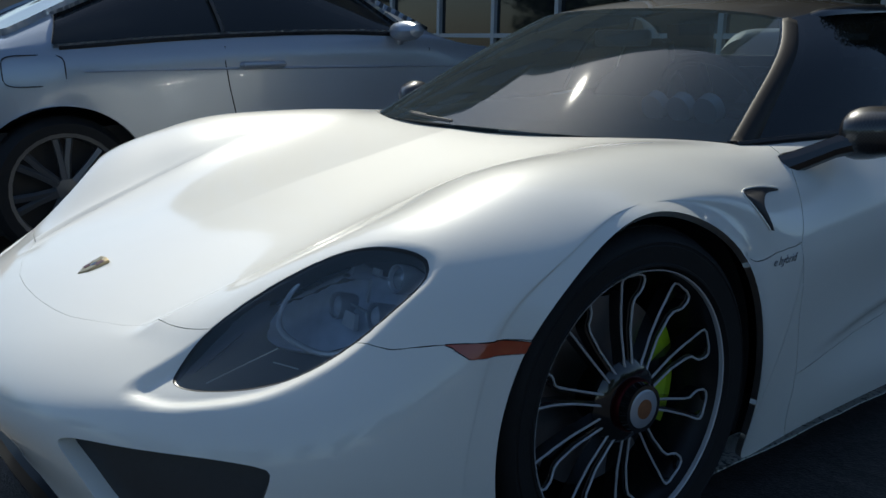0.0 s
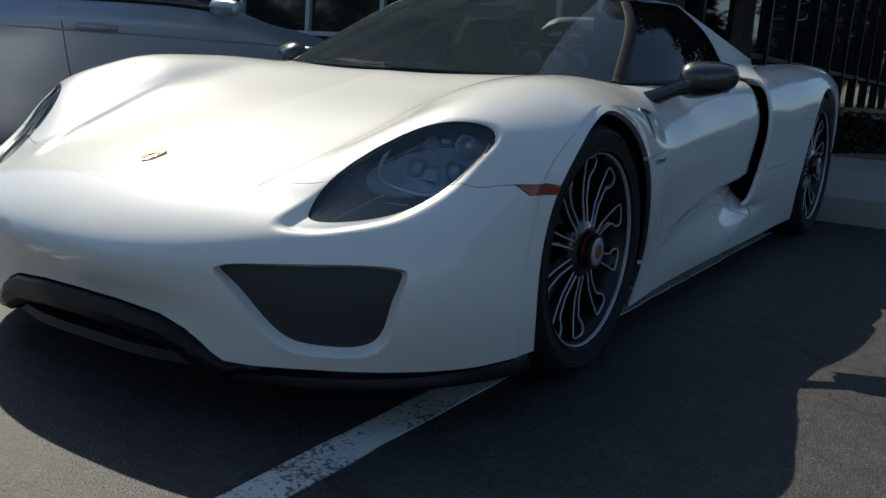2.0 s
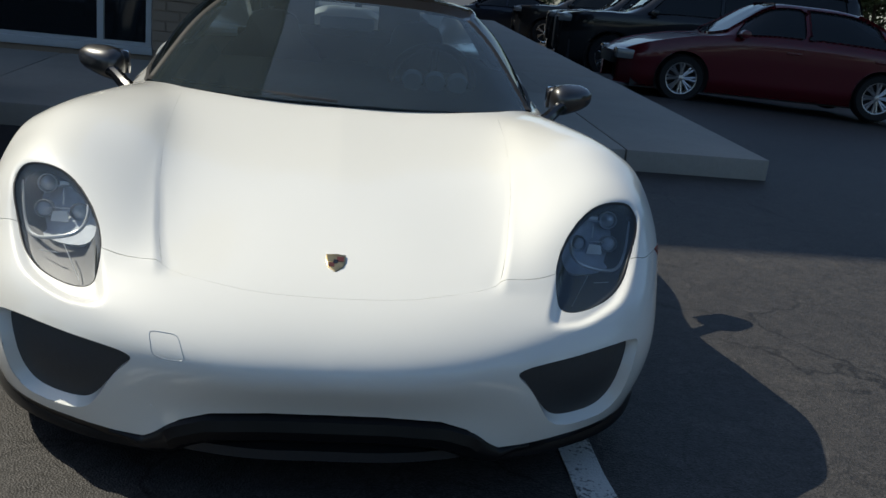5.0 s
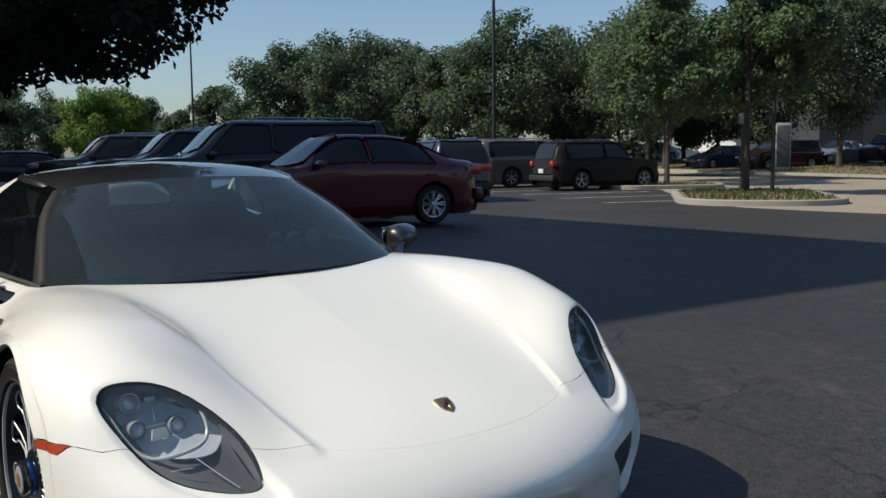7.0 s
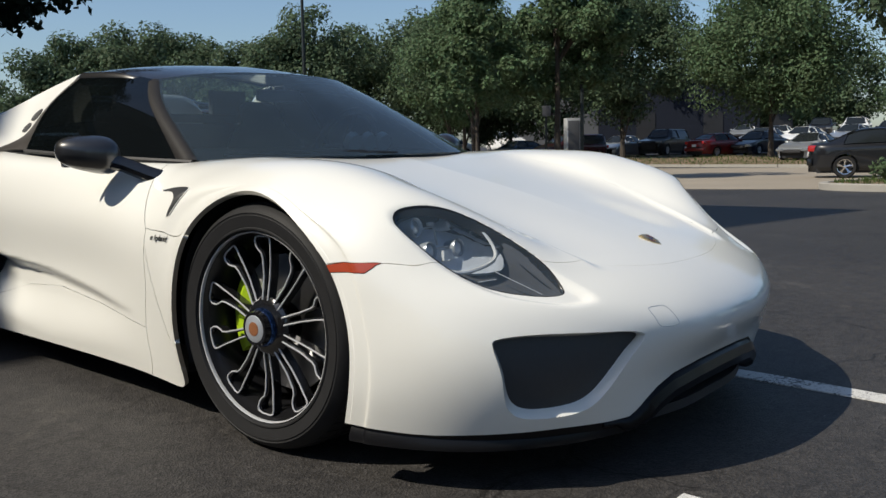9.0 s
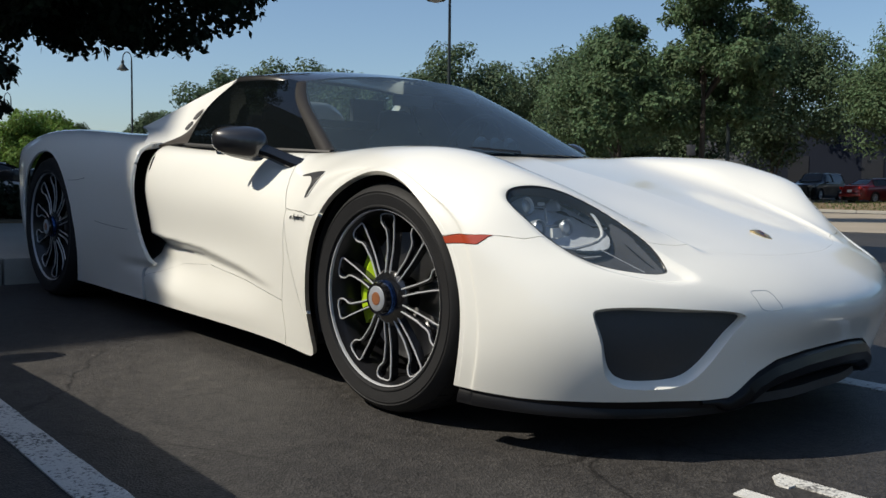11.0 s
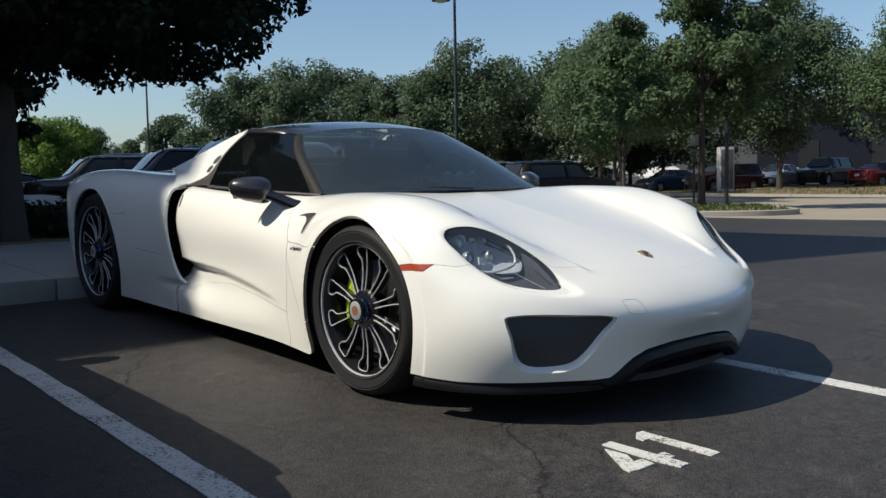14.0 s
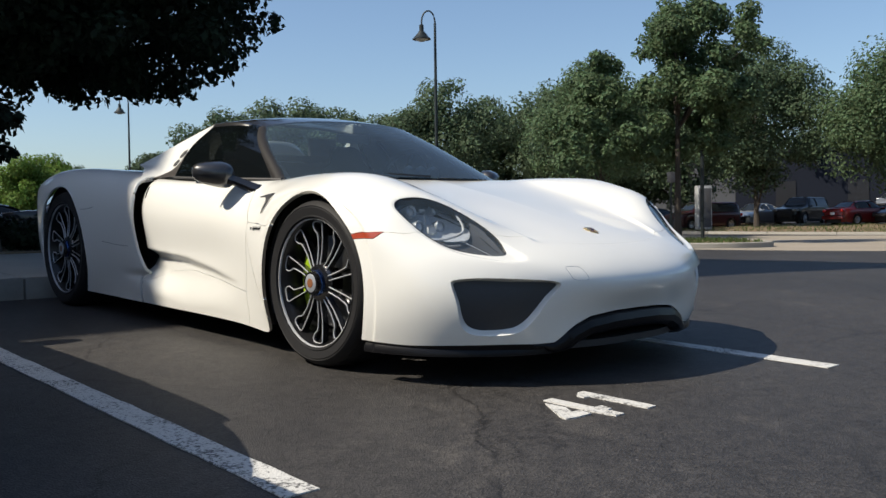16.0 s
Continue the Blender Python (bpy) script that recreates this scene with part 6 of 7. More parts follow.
tree(31.5, 23.5, 9.0, 6.5, 2.2, "young deciduous tree with green crown beside the drive", 23, LEAF_DARK, 20000, .16, .11, clumps=80)
tree(47.7, 24.3, 11.2, 9.2, 2.3, "broad deciduous tree on the verge", 24, LEAF_DARK, 42000, .20, .17, clumps=130)
tree(47.9, 15.4, 10.3, 9.8, 2.2, "broad deciduous tree on the verge with wide crown", 25, LEAF, 50000, .20, .17, clumps=150)
tree(46.0, 3.5, 10.0, 8.6, 1.8, "broad deciduous tree beside the drive", 26, LEAF, 24000, .2, .17, clumps=80)
tree(44.5, 34.0, 11.0, 8.5, 2.0, "tall deciduous tree in front of the building", 27, LEAF_DARK, 22000, .2, .16, clumps=80)
tree(38.0, 30.0, 9.5, 7.0, 2.0, "deciduous tree at the end of a parking row", 28, LEAF, 20000, .18, .13, clumps=80)

tree(22.6, 2.0, 9.6, 6.6, 2.7, "deciduous tree on a kerbed island with a bush", 29, LEAF_DARK, 34000, .16, .11, clumps=130)

rngT = random.Random(4)
far_row = [(10.6, 112, 10.5, 0), (12.6, 104, 9.5, 0), (15.2, 120, 9.5, 0), (17.2, 88, 8.2, 1), (18.6, 92, 8.6, 1), (20.3, 118, 9.0, 0), (22.2, 98, 6.4, 0), (24.6, 88, 8.4, 0), (26.6, 90, 6.8, 0)]
far_row += [(28.6 + 2.05 * k, 68 + rngT.uniform(-5, 8), rngT.uniform(9.4, 12.0), 0) for k in range(15)]
for k, (az, dist, h, light) in enumerate(far_row):
    az = radians(az + rngT.uniform(-.3, .3))
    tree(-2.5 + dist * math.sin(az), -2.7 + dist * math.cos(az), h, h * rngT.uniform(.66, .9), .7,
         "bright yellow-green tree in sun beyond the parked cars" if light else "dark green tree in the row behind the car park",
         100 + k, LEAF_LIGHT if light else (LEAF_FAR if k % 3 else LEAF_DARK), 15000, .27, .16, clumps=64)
for k in range(11):
    az = radians(112 + 14 * k + rngT.uniform(-3, 3))
    dist = 48 + rngT.uniform(-5, 8)
    tree(dist * math.sin(az), dist * math.cos(az), rngT.uniform(9, 12), 10.5, 1.2, "green tree on the near side of the car park", 300 + k, LEAF, 5000, .42, .18, clumps=40)
# trees closing the view by the office, leaf colour darkened for shade
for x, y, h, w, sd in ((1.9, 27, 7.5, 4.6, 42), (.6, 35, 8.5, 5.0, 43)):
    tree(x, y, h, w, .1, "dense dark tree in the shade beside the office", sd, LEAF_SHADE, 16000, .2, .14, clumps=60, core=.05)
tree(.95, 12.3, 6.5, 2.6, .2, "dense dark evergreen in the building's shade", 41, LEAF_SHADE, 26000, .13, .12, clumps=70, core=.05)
for k in range(24):
    az = radians(59 + 2.1 * k + rngT.uniform(-1, 1))
    dist = 92 + rngT.uniform(-6, 12)
    h = rngT.uniform(8, 12)
    tree(-2.2 + dist * math.sin(az), -2.6 + dist * math.cos(az), h, h * .95, .0, "green tree on the far edge of the car park", 200 + k, LEAF_FAR if k % 3 else LEAF, 8000, .36, .16, clumps=56)


def hedge(x0, x1, y0, y1, h, label, seed, count=16000, size=.07, m=None, leaf=LEAF_DARK):
    rng = random.Random(seed)
    cl = [(rng.uniform(x0, x1), rng.uniform(y0, y1), rng.uniform(.1, h - .12), rng.uniform(.16, .26)) for _ in range(int((x1 - x0) * (y1 - y0) * h * 22) + 12)]
    hd = thing("hedge", label, "hedge", m or TILT)
    put("foliage", leaf_cloud("foliage", cl, count, size, seed), leaf, hd)
    bm = bmesh.new()
    for _ in range(14):
        x, y = rng.uniform(x0, x1), rng.uniform(y0, y1)
        tube_bm(bm, [(x, y, -.05), (x + rng.uniform(-.1, .1), y, h * .5), (x + rng.uniform(-.2, .2), y + rng.uniform(-.2, .2), h * .85)], [.02, .014, .005], 5)
    part("stems", bm, BARK, hd)
    return hd


tagged(box("planting_bed", -1.1, 1.48, 5.77, 8.6, -.3, .16, SOIL, m=TILT), "dark mulch bed behind the sidewalk", "planting bed", kind="structure")
# ground cover takes its shade from the darkened leaf colour
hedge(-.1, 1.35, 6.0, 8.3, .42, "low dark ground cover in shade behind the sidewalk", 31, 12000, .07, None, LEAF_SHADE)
hedge(18.6, 22.2, 1.3, 3.0, .55, "low spreading green bush on a kerbed island", 32, 9000, .10, Matrix.Translation((0, 0, gz(20, 2) + .1)), LEAF)


def street_lamp(x, y, h, label, turn=0.0):
    lamp = thing("street_lamp", label, "street lamp", Matrix.Translation((x, y, gz(x, y))) @ Matrix.Rotation(radians(turn), 4, "Z"), "lamps of the car park")
    bm = bmesh.new()
    lathe_bm(bm, [(.30, -.1), (.30, .6), (.26, .64)], 20)
    part("base", bm, CONCRETE, lamp)
    bm = bmesh.new()
    tube_bm(bm, [(0, 0, .6), (0, 0, h * .5), (0, 0, h)], [.085, .075, .055], 12)
    part("pole", bm, POLE, lamp)
    bm = bmesh.new()
    tube_bm(bm, [(.30 - .30 * math.cos(t), 0, h - .05 + .62 * math.sin(t) ** .8) for t in [math.pi * k / 14 for k in range(14)]] + [(.60, 0, h - .12)], .038, 8)
    part("arm", bm, POLE, lamp)
    bm = bmesh.new()
    lathe_bm(bm, [(.05, -.02), (.10, -.06), (.10, -.30), (.17, -.38), (.24, -.48), (.34, -.60), (.41, -.66), (.41, -.69), (.37, -.69)], 24, Matrix.Translation((.60, 0, h)))
    part("shade", bm, POLE, lamp)
    bm = bmesh.new()
    lathe_bm(bm, [(.02, -.79), (.14, -.77), (.24, -.72), (.30, -.68)], 20, Matrix.Translation((.60, 0, h)))
    part("diffuser", bm, LAMP_GLASS, lamp)
    return lamp


street_lamp(24.3, 27.0, 9.7, "tall dark lamp post with gooseneck arm and bell shade", 135)
street_lamp(25.0, 61.0, 9.9, "tall dark lamp post with gooseneck arm and bell shade", 150)
street_lamp(27.0, 94.0, 9.6, "distant dark lamp post with bell shade", 150)


def sign_post(x, y, h, w, hh, label, material, top=None):
    s = thing("sign_post", label, "sign post", Matrix.Translation((x, y, gz(x, y) + .1)) @ Matrix.Rotation(radians(-38), 4, "Z"))
    bm = bmesh.new()
    tube_bm(bm, [(0, 0, -.1), (0, 0, h)], .05, 8)
    part("post", bm, POLE, s)
    part("plate", box_bm(bmesh.new(), -w / 2, w / 2, -.07, -.052, h - hh - .05, h - .05, .004), material, s)
    return s


sign_post(28.9, 17.9, 2.7, .36, .42, "small pale sign on a dark post", GREY_WALL)
post = thing("utility_post", "thin black post on the grassy island", "post", Matrix.Translation((22.6, 12.6, gz(22.6, 12.6) + .1)))
part("post", tube_bm(bmesh.new(), [(0, 0, -.1), (0, 0, 3.4)], .06, 8), POLE, post)
cab = thing("utility_cabinet", "tall pale grey utility cabinet on the verge", "cabinet", Matrix.Translation((44.9, 26.2, gz(44.9, 26.2) + .12)) @ Matrix.Rotation(radians(-38), 4, "Z"))
part("body", box_bm(bmesh.new(), -.42, .42, -.3, .3, 0, 2.6, .03), FRAME_WHITE, cab)
part("door", box_bm(bmesh.new(), -.36, .36, -.318, -.302, .15, 2.45, .005), GREY_WALL, cab)


# ---- parked cars ----
KINDS = {
    # length, width, wheelbase, front overhang, tyre radius, belt height, top line (share of length, height), roof half width
    "sedan": dict(L=4.62, W=1.80, B=2.70, O=.92, R=.325, belt=.93, top=[(0, .58), (.02, .66), (.10, .78), (.26, .93), (.30, .97), (.44, 1.40), (.52, 1.45), (.64, 1.44), (.74, 1.36), (.87, 1.07), (.97, 1.02), (.99, .92), (1, .60)], roof=.56, gl=(.285, .455, .73, .885), sw=(.33, .55, .80)),
    "hatch": dict(L=4.3, W=1.78, B=2.62, O=.90, R=.32, belt=.95, top=[(0, .60), (.02, .70), (.10, .83), (.24, .98), (.28, 1.02), (.43, 1.45), (.52, 1.51), (.75, 1.50), (.87, 1.42), (.97, 1.0), (.99, .85), (1, .55)], roof=.58, gl=(.27, .44, .86, .965), sw=(.31, .54, .84)),
    "suv": dict(L=4.75, W=1.86, B=2.72, O=.90, R=.37, belt=1.08, top=[(0, .62), (.012, .86), (.03, .98), (.22, 1.12), (.27, 1.16), (.38, 1.66), (.46, 1.74), (.80, 1.74), (.93, 1.69), (.985, 1.15), (.995, .9), (1, .60)], roof=.66, gl=(.262, .39, .925, .985), sw=(.305, .55, .90)),
    "big_suv": dict(L=5.45, W=2.02, B=3.05, O=1.0, R=.40, belt=1.17, top=[(0, .66), (.01, 1.0), (.025, 1.10), (.21, 1.21), (.25, 1.25), (.35, 1.78), (.43, 1.86), (.82, 1.87), (.95, 1.83), (.985, 1.25), (.995, .95), (1, .62)], roof=.74, gl=(.243, .365, .95, .985), sw=(.285, .52, .92)),
    "coupe": dict(L=4.75, W=1.80, B=2.83, O=1.10, R=.345, belt=.985, top=[(0, .58), (.02, .66), (.09, .78), (.18, .86), (.29, .95), (.335, .99), (.478, 1.38), (.55, 1.43), (.665, 1.41), (.76, 1.29), (.88, 1.03), (.97, .965), (.99, .87), (1, .60)], roof=.57, gl=(.328, .479, .74, .87), sw=(.401, .651, .828), taper=.24, tail=.42),
    "van": dict(L=5.0, W=1.95, B=3.0, O=.98, R=.34, belt=1.05, top=[(0, .58), (.015, .76), (.06, .92), (.17, 1.08), (.20, 1.12), (.36, 1.64), (.44, 1.72), (.84, 1.72), (.95, 1.65), (.985, 1.1), (.995, .85), (1, .55)], roof=.68, gl=(.195, .37, .945, .985), sw=(.26, .5, .92)),
}


def plain_wheel(parent, x, y, R, spokes=8, rim_mat=ALLOY, width=.21, rim=.66):
    w = new("wheel")
    w.parent = parent
    s = 1 if x > 0 else -1
    w.matrix_basis = Matrix.Translation((x, y, R)) @ Matrix.Rotation(math.pi / 2 * s, 4, "Y")
    q = R * rim
    bm = bmesh.new()
    lathe_bm(bm, [(q, -width / 2), (R * .90, -width / 2 - .01), (R * .985, -width / 2 + .03), (R, -width * .25), (R, width * .25), (R * .985, width / 2 - .03), (R * .90, width / 2 + .005), (q, width / 2)], 28, closed=True)
    part("tyre", bm, RUBBER, w)
    bm = bmesh.new()
    lathe_bm(bm, [(q, -width / 2 + .01), (q, width / 2 - .005), (q * .93, width / 2 - .008), (q * .90, width / 2 - .05), (q * .88, -width / 2 + .03)], 28, closed=True)
    lathe_bm(bm, [(.02, width / 2 - .02), (q * .2, width / 2 - .025), (q * .24, width / 2 - .05), (.02, width / 2 - .06)], 14)
    for k in range(spokes):
        a = 2 * math.pi * k / spokes
        for da in (-.13, .13):
            pts = [(q * .18 * math.cos(a + da * .6), q * .18 * math.sin(a + da * .6), width / 2 - .04), (q * .55 * math.cos(a + da * .8), q * .55 * math.sin(a + da * .8), width / 2 - .035), (q * .91 * math.cos(a + da), q * .91 * math.sin(a + da), width / 2 - .03)]
            tube_bm(bm, pts, [.022, .018, .02], 5)
    part("rim", bm, rim_mat, w)
    bm = bmesh.new()
    lathe_bm(bm, [(.02, -.02), (q * .86, -.02), (q * .86, -.04), (.02, -.04)], 20)
    part("brake_disc", bm, MATT_BLACK, w)
    return w


def parked(kind, paint_mat, label, nu=52, nv=22, rim_mat=ALLOY, spokes=8, rails=False, rear_lamp_wide=False, handles=True, rim=.66):
    """A parked car, nose towards -y, its base at the middle of its length."""
    c = KINDS[kind]
    L, W, O, B, R = c["L"], c["W"], c["O"], c["B"], c["R"]
    ty, tz = [p[0] for p in c["top"]], [p[1] for p in c["top"]]
    fine = along(np.c_[ty, tz], np.linspace(0, len(ty) - 1, 200))
    oy, oz = np.maximum.accumulate(np.interp(np.linspace(0, len(ty) - 1, 200), range(len(ty)), ty)), np.interp(np.linspace(0, len(ty) - 1, 200), range(len(ty)), tz)
    oz = .5 * oz + .5 * np.clip(fine[:, 1], 0, max(tz) + .01)
    st = np.r_[0, .012, .03, .06, .11, .17, .23, .285, .33, .38, .43, .48, .55, .62, .69, .75, .81, .86, .905, .945, .975, .99, 1]
    rows = []
    for s in st:
        z = float(np.interp(s, oy, oz))
        e = min(s, 1 - s)
        w = W / 2 * (1 - (c.get("tail", .30) if s > .5 else .30) * max(0, 1 - e / c.get("taper", .13)) ** 2.2)
        belt = min(c["belt"] - .03 * math.cos(s * 6), z - .015)
        g = max(0.0, min(1.0, (z - c["belt"]) / .38))
        wr = w * .93 * (1 - g) + c["roof"] * g
        y = -L / 2 + s * L
        bowed = lambda x: y + (.16 if s < .5 else -.10) * max(0, 1 - e / .06) * (x / (W / 2)) ** 2
        zr = z - .012 - .03 * g
        rows.append([(x, bowed(x), zz) for x, zz in ((0, z), (wr * .55, z - .004 - .008 * g), (wr * .92, zr), ((wr + w * .965) / 2 + .01 * g, (zr + belt) / 2), (w * .965, belt), (w, belt - .17 * min(1, belt / .8)), (w * .985, .45 if belt > .5 else belt * .7), (w * .97, .30), (w * .90, .19))])
    v, uv, tri = net_surface(rows, nu, nv)
    v[:, 0] = np.maximum(v[:, 0], 0)
    v[uv[:, 1] < 1e-6, 0] = 0
    nor = normals(v, tri)
    nor[uv[:, 1] < 1e-6, 0] = 0
    tag = np.hstack([uv, nor])
    fy, ry = -L / 2 + O, -L / 2 + O + B
    g0, g1, g2, g3 = [-L / 2 + q * L for q in c["gl"]]
    s0, s1, s2 = [-L / 2 + q * L for q in c["sw"]]
    arch = lambda p, y0: np.hypot(p[:, 1] - y0, p[:, 2] - R) - R * 1.13
    screen = lambda p, t: np.minimum.reduce([p[:, 1] - (g0 + .25 * (p[:, 0] / W * 2) ** 2), g1 - p[:, 1] + .1 * (p[:, 0] / W * 2) ** 2, (2.02 - t[:, 1]) * .2])
    back = lambda p, t: np.minimum.reduce([p[:, 1] - (g2 - .1 * (p[:, 0] / W * 2) ** 2), g3 - p[:, 1] - .1 * (p[:, 0] / W * 2) ** 2, (1.95 - t[:, 1]) * .2])
    slant = lambda p: (p[:, 2] - c["belt"]) * .95
    front = lambda p, t: np.minimum.reduce([(t[:, 1] - 2.22) * .2, (3.80 - t[:, 1]) * .2, p[:, 1] - s0 - slant(p), s1 - (.03 if kind != "coupe" else .004) - p[:, 1]])
    rear = lambda p, t: np.minimum.reduce([(t[:, 1] - 2.22) * .2, (3.80 - t[:, 1]) * .2, p[:, 1] - s1 - (.04 if kind != "coupe" else .004), s2 - p[:, 1] - (p[:, 2] - c["belt"]) * (.5 if kind in ("sedan", "hatch", "coupe") else .15)])
    cuts = [lambda p, t: arch(p, fy), lambda p, t: arch(p, ry), screen, back, front, rear]
    for f in cuts:
        v, tag, tri = split(v, tag, tri, f(v, tag))
    nor = tag[:, 2:5] / (np.linalg.norm(tag[:, 2:5], axis=1, keepdims=True) + 1e-9)
    cen, ct = v[tri].mean(1), tag[tri].mean(1)
    val = [f(cen, ct) for f in cuts]
    lab = np.zeros(len(tri), int)
    for k in (2, 3, 4, 5):
        lab[val[k] > 0] = k
    lab[(val[0] < 0) | (val[1] < 0)] = -1
    car = thing("car", label, "car", None, "cars in the car park")
    def emit(name, sel, material, both, flip=False, depth=.012, gap=.002):
        if not sel.any():
            return
        vv, ff, nn = sheet(v, tag[:, :2], tri[sel], nor, depth, gap, both, flip)
        put(name, mesh_of(name, vv, ff, nn), material, car)
    emit("body", lab == 0, paint_mat, True, depth=.03, gap=.0)
    emit("windscreen", lab == 2, CAR_GLASS, True)
    emit("rear_window", lab == 3, CAR_GLASS, True)
    for fl in (False, True):
        emit("side_window", lab == 4, CAR_GLASS, False, fl)
        emit("side_window", lab == 5, CAR_GLASS, False, fl)
    part("underbody", box_bm(bmesh.new(), -W / 2 + .12, W / 2 - .12, -L / 2 + .25, L / 2 - .25, .15, .62), MATT_BLACK, car)
    for x in (-W / 2 + .115, W / 2 - .115):
        for y in (fy, ry):
            plain_wheel(car, x, y, R, spokes, rim_mat, rim=rim)
    zf = float(np.interp(.03, ty, tz))
    for sx in (-1, 1):
        a = sx * W / 2
        part("headlight", box_bm(bmesh.new(), min(a * .52, a * .90), max(a * .52, a * .90), -L / 2 + .02, -L / 2 + .26, zf - .17, zf - .035, .03), HEAD_CLEAR, car)
        zt = (.86 if kind in ("sedan", "coupe") else c["belt"] - .12)
        edge = .83 if "tail" not in c else .76
        part("tail_light", box_bm(bmesh.new(), min(a * (.45 if rear_lamp_wide else .62), a * edge), max(a * (.45 if rear_lamp_wide else .62), a * edge), L / 2 - .24, L / 2 - .005, zt - .09, zt + .09, .03), TAIL_RED, car)
        mir = bmesh.new()
        lathe_bm(mir, [(.001, -.11), (.05, -.09), (.075, -.03), (.08, .04), (.07, .09), (.001, .1)], 12, Matrix.Translation((a * 1.07, s0 + .12, c["belt"] + .06)) @ Matrix.Rotation(math.pi / 2, 4, "Y") @ Matrix.Diagonal((.72, .95, 1, 1)))
        tube_bm(mir, [(a * .95, s0 + .12, c["belt"] - .02), (a * 1.03, s0 + .12, c["belt"] + .04)], .022, 6)
        part("mirror", mir, paint_mat, car)
        if handles:
            for yy in ((s1 - .16, s2 - .12) if kind != "coupe" else (s1 - .28,)):
                part("door_handle", box_bm(bmesh.new(), min(a * .995, a * 1.022), max(a * .995, a * 1.022), yy - .10, yy + .10, c["belt"] - .15, c["belt"] - .115, .01), paint_mat, car)
        if rails:
            part("roof_rail", tube_bm(bmesh.new(), [(sx * c["roof"] * .9, -L / 2 + L * .45, max(tz) - .02), (sx * c["roof"] * .9, -L / 2 + L * .48, max(tz) + .035), (sx * c["roof"] * .9, -L / 2 + L * .82, max(tz) + .035), (sx * c["roof"] * .9, -L / 2 + L * .85, max(tz) - .03)], .018, 6), SILVER, car)
    part("grille", box_bm(bmesh.new(), -W * .26, W * .26, -L / 2 - .005, -L / 2 + .1, .42, zf - .10, .02), MATT_BLACK, car)
    part("number_plate", box_bm(bmesh.new(), -.16, .16, L / 2 - .03, L / 2 + .012, .62, .77, .004), PLATE, car)
    part("rear_bumper", box_bm(bmesh.new(), -W * .43, W * .43, L / 2 - .12, L / 2 + .02, .36, .56, .04), MATT_BLACK if "suv" in kind else paint_mat, car)
    return car


def park(car, x, y, heading, z=None):
    """Sets a car at x, y with its nose towards heading (degrees to the left of +y)."""
    zz = gz(x, y) if z is None else z
    return Matrix.Translation((x, y, zz)) @ Matrix.Rotation(radians(heading + 180), 4, "Z")


P_RED = paint("dark_red_paint", (0.095, 0.005, 0.012), .1)
P_BLACK = paint("black_paint", (0.010, 0.011, 0.014), .1)
P_NAVY = paint("navy_paint", (0.012, 0.016, 0.030), .2)
P_SILVER = paint("silver_paint", (0.40, 0.42, 0.45), .6)
P_SILVERBLUE = paint("silver_blue_paint", (0.36, 0.41, 0.48), .5)
P_TAN = paint("pewter_paint", (0.15, 0.14, 0.122), .3)
P_BROWN = mat("graphite_brown_paint", (0.014, 0.012, 0.011), 0.45, coat=0.12, vary=0.05, scale=2, spec=0.15)
P_WHITE = paint("plain_white_paint", (0.75, 0.75, 0.74), 0)
P_BLUE = paint("dark_blue_paint", (0.025, 0.05, 0.095), .3)
P_MAROON = paint("maroon_paint", (0.045, 0.012, 0.014), .3)
P_BURG = paint("bright_red_paint", (0.30, 0.02, 0.02), .2)
P_WINE = paint("wine_red_paint", (0.14, 0.010, 0.012), .2)

# the red saloon and the row of dark off-roaders beyond it
red = parked("sedan", P_RED, "dark red four-door sedan parked in shade", 76, 30, ALLOY, 8)
rh = math.degrees(math.atan2(-(4.59 - 7.11), 9.18 - 8.68))
red.matrix_basis = park(red, 6.08, 9.93, 82.95)
rowv = Vector((.195, .98, 0))
big = parked("big_suv", P_BLACK, "large black off-roader with tinted windows and silver trim", 70, 28, CHROME, 6, True)
big.matrix_basis = park(big, 6.6, 13.8, rh, .02)
for s, dx in ((5.4, .25), (10.8, -.7)):
    copy_thing(big, park(big, 6.3 + dx + rowv.x * s, 13.8 + rowv.y * s, rh, 0))
mid_suv = parked("suv", P_BLACK, "black mid-size off-roader among parked cars", 52, 22, ALLOY, 8, True)
mid_suv.matrix_basis = park(mid_suv, 6.2 + rowv.x * 13.6, 13.8 + rowv.y * 13.6, rh, 0)
dark_sedan = parked("sedan", P_NAVY, "dark blue-black sedan among parked cars")
dark_sedan.matrix_basis = park(dark_sedan, 6.2 + rowv.x * 16.3, 13.8 + rowv.y * 16.3, rh, 0)
for s in (19.0, 24.5, 30.0):
    copy_thing(dark_sedan, park(dark_sedan, 6.2 + rowv.x * s, 13.8 + rowv.y * s, rh, 0))
silver_sedan = parked("sedan", P_SILVER, "silver four-door sedan in a parking row")
silver_sedan.matrix_basis = park(silver_sedan, 6.2 + rowv.x * 21.8, 13.8 + rowv.y * 21.8, rh, 0)
for x, y in ((4.9, 26.5), (5.9, 31.5), (6.9, 36.8)):
    copy_thing(dark_sedan, park(dark_sedan, x, y, rh, 0))
for s in (27.2,):
    copy_thing(dark_sedan, park(silver_sedan, 6.2 + rowv.x * s, 13.8 + rowv.y * s, rh, 0))

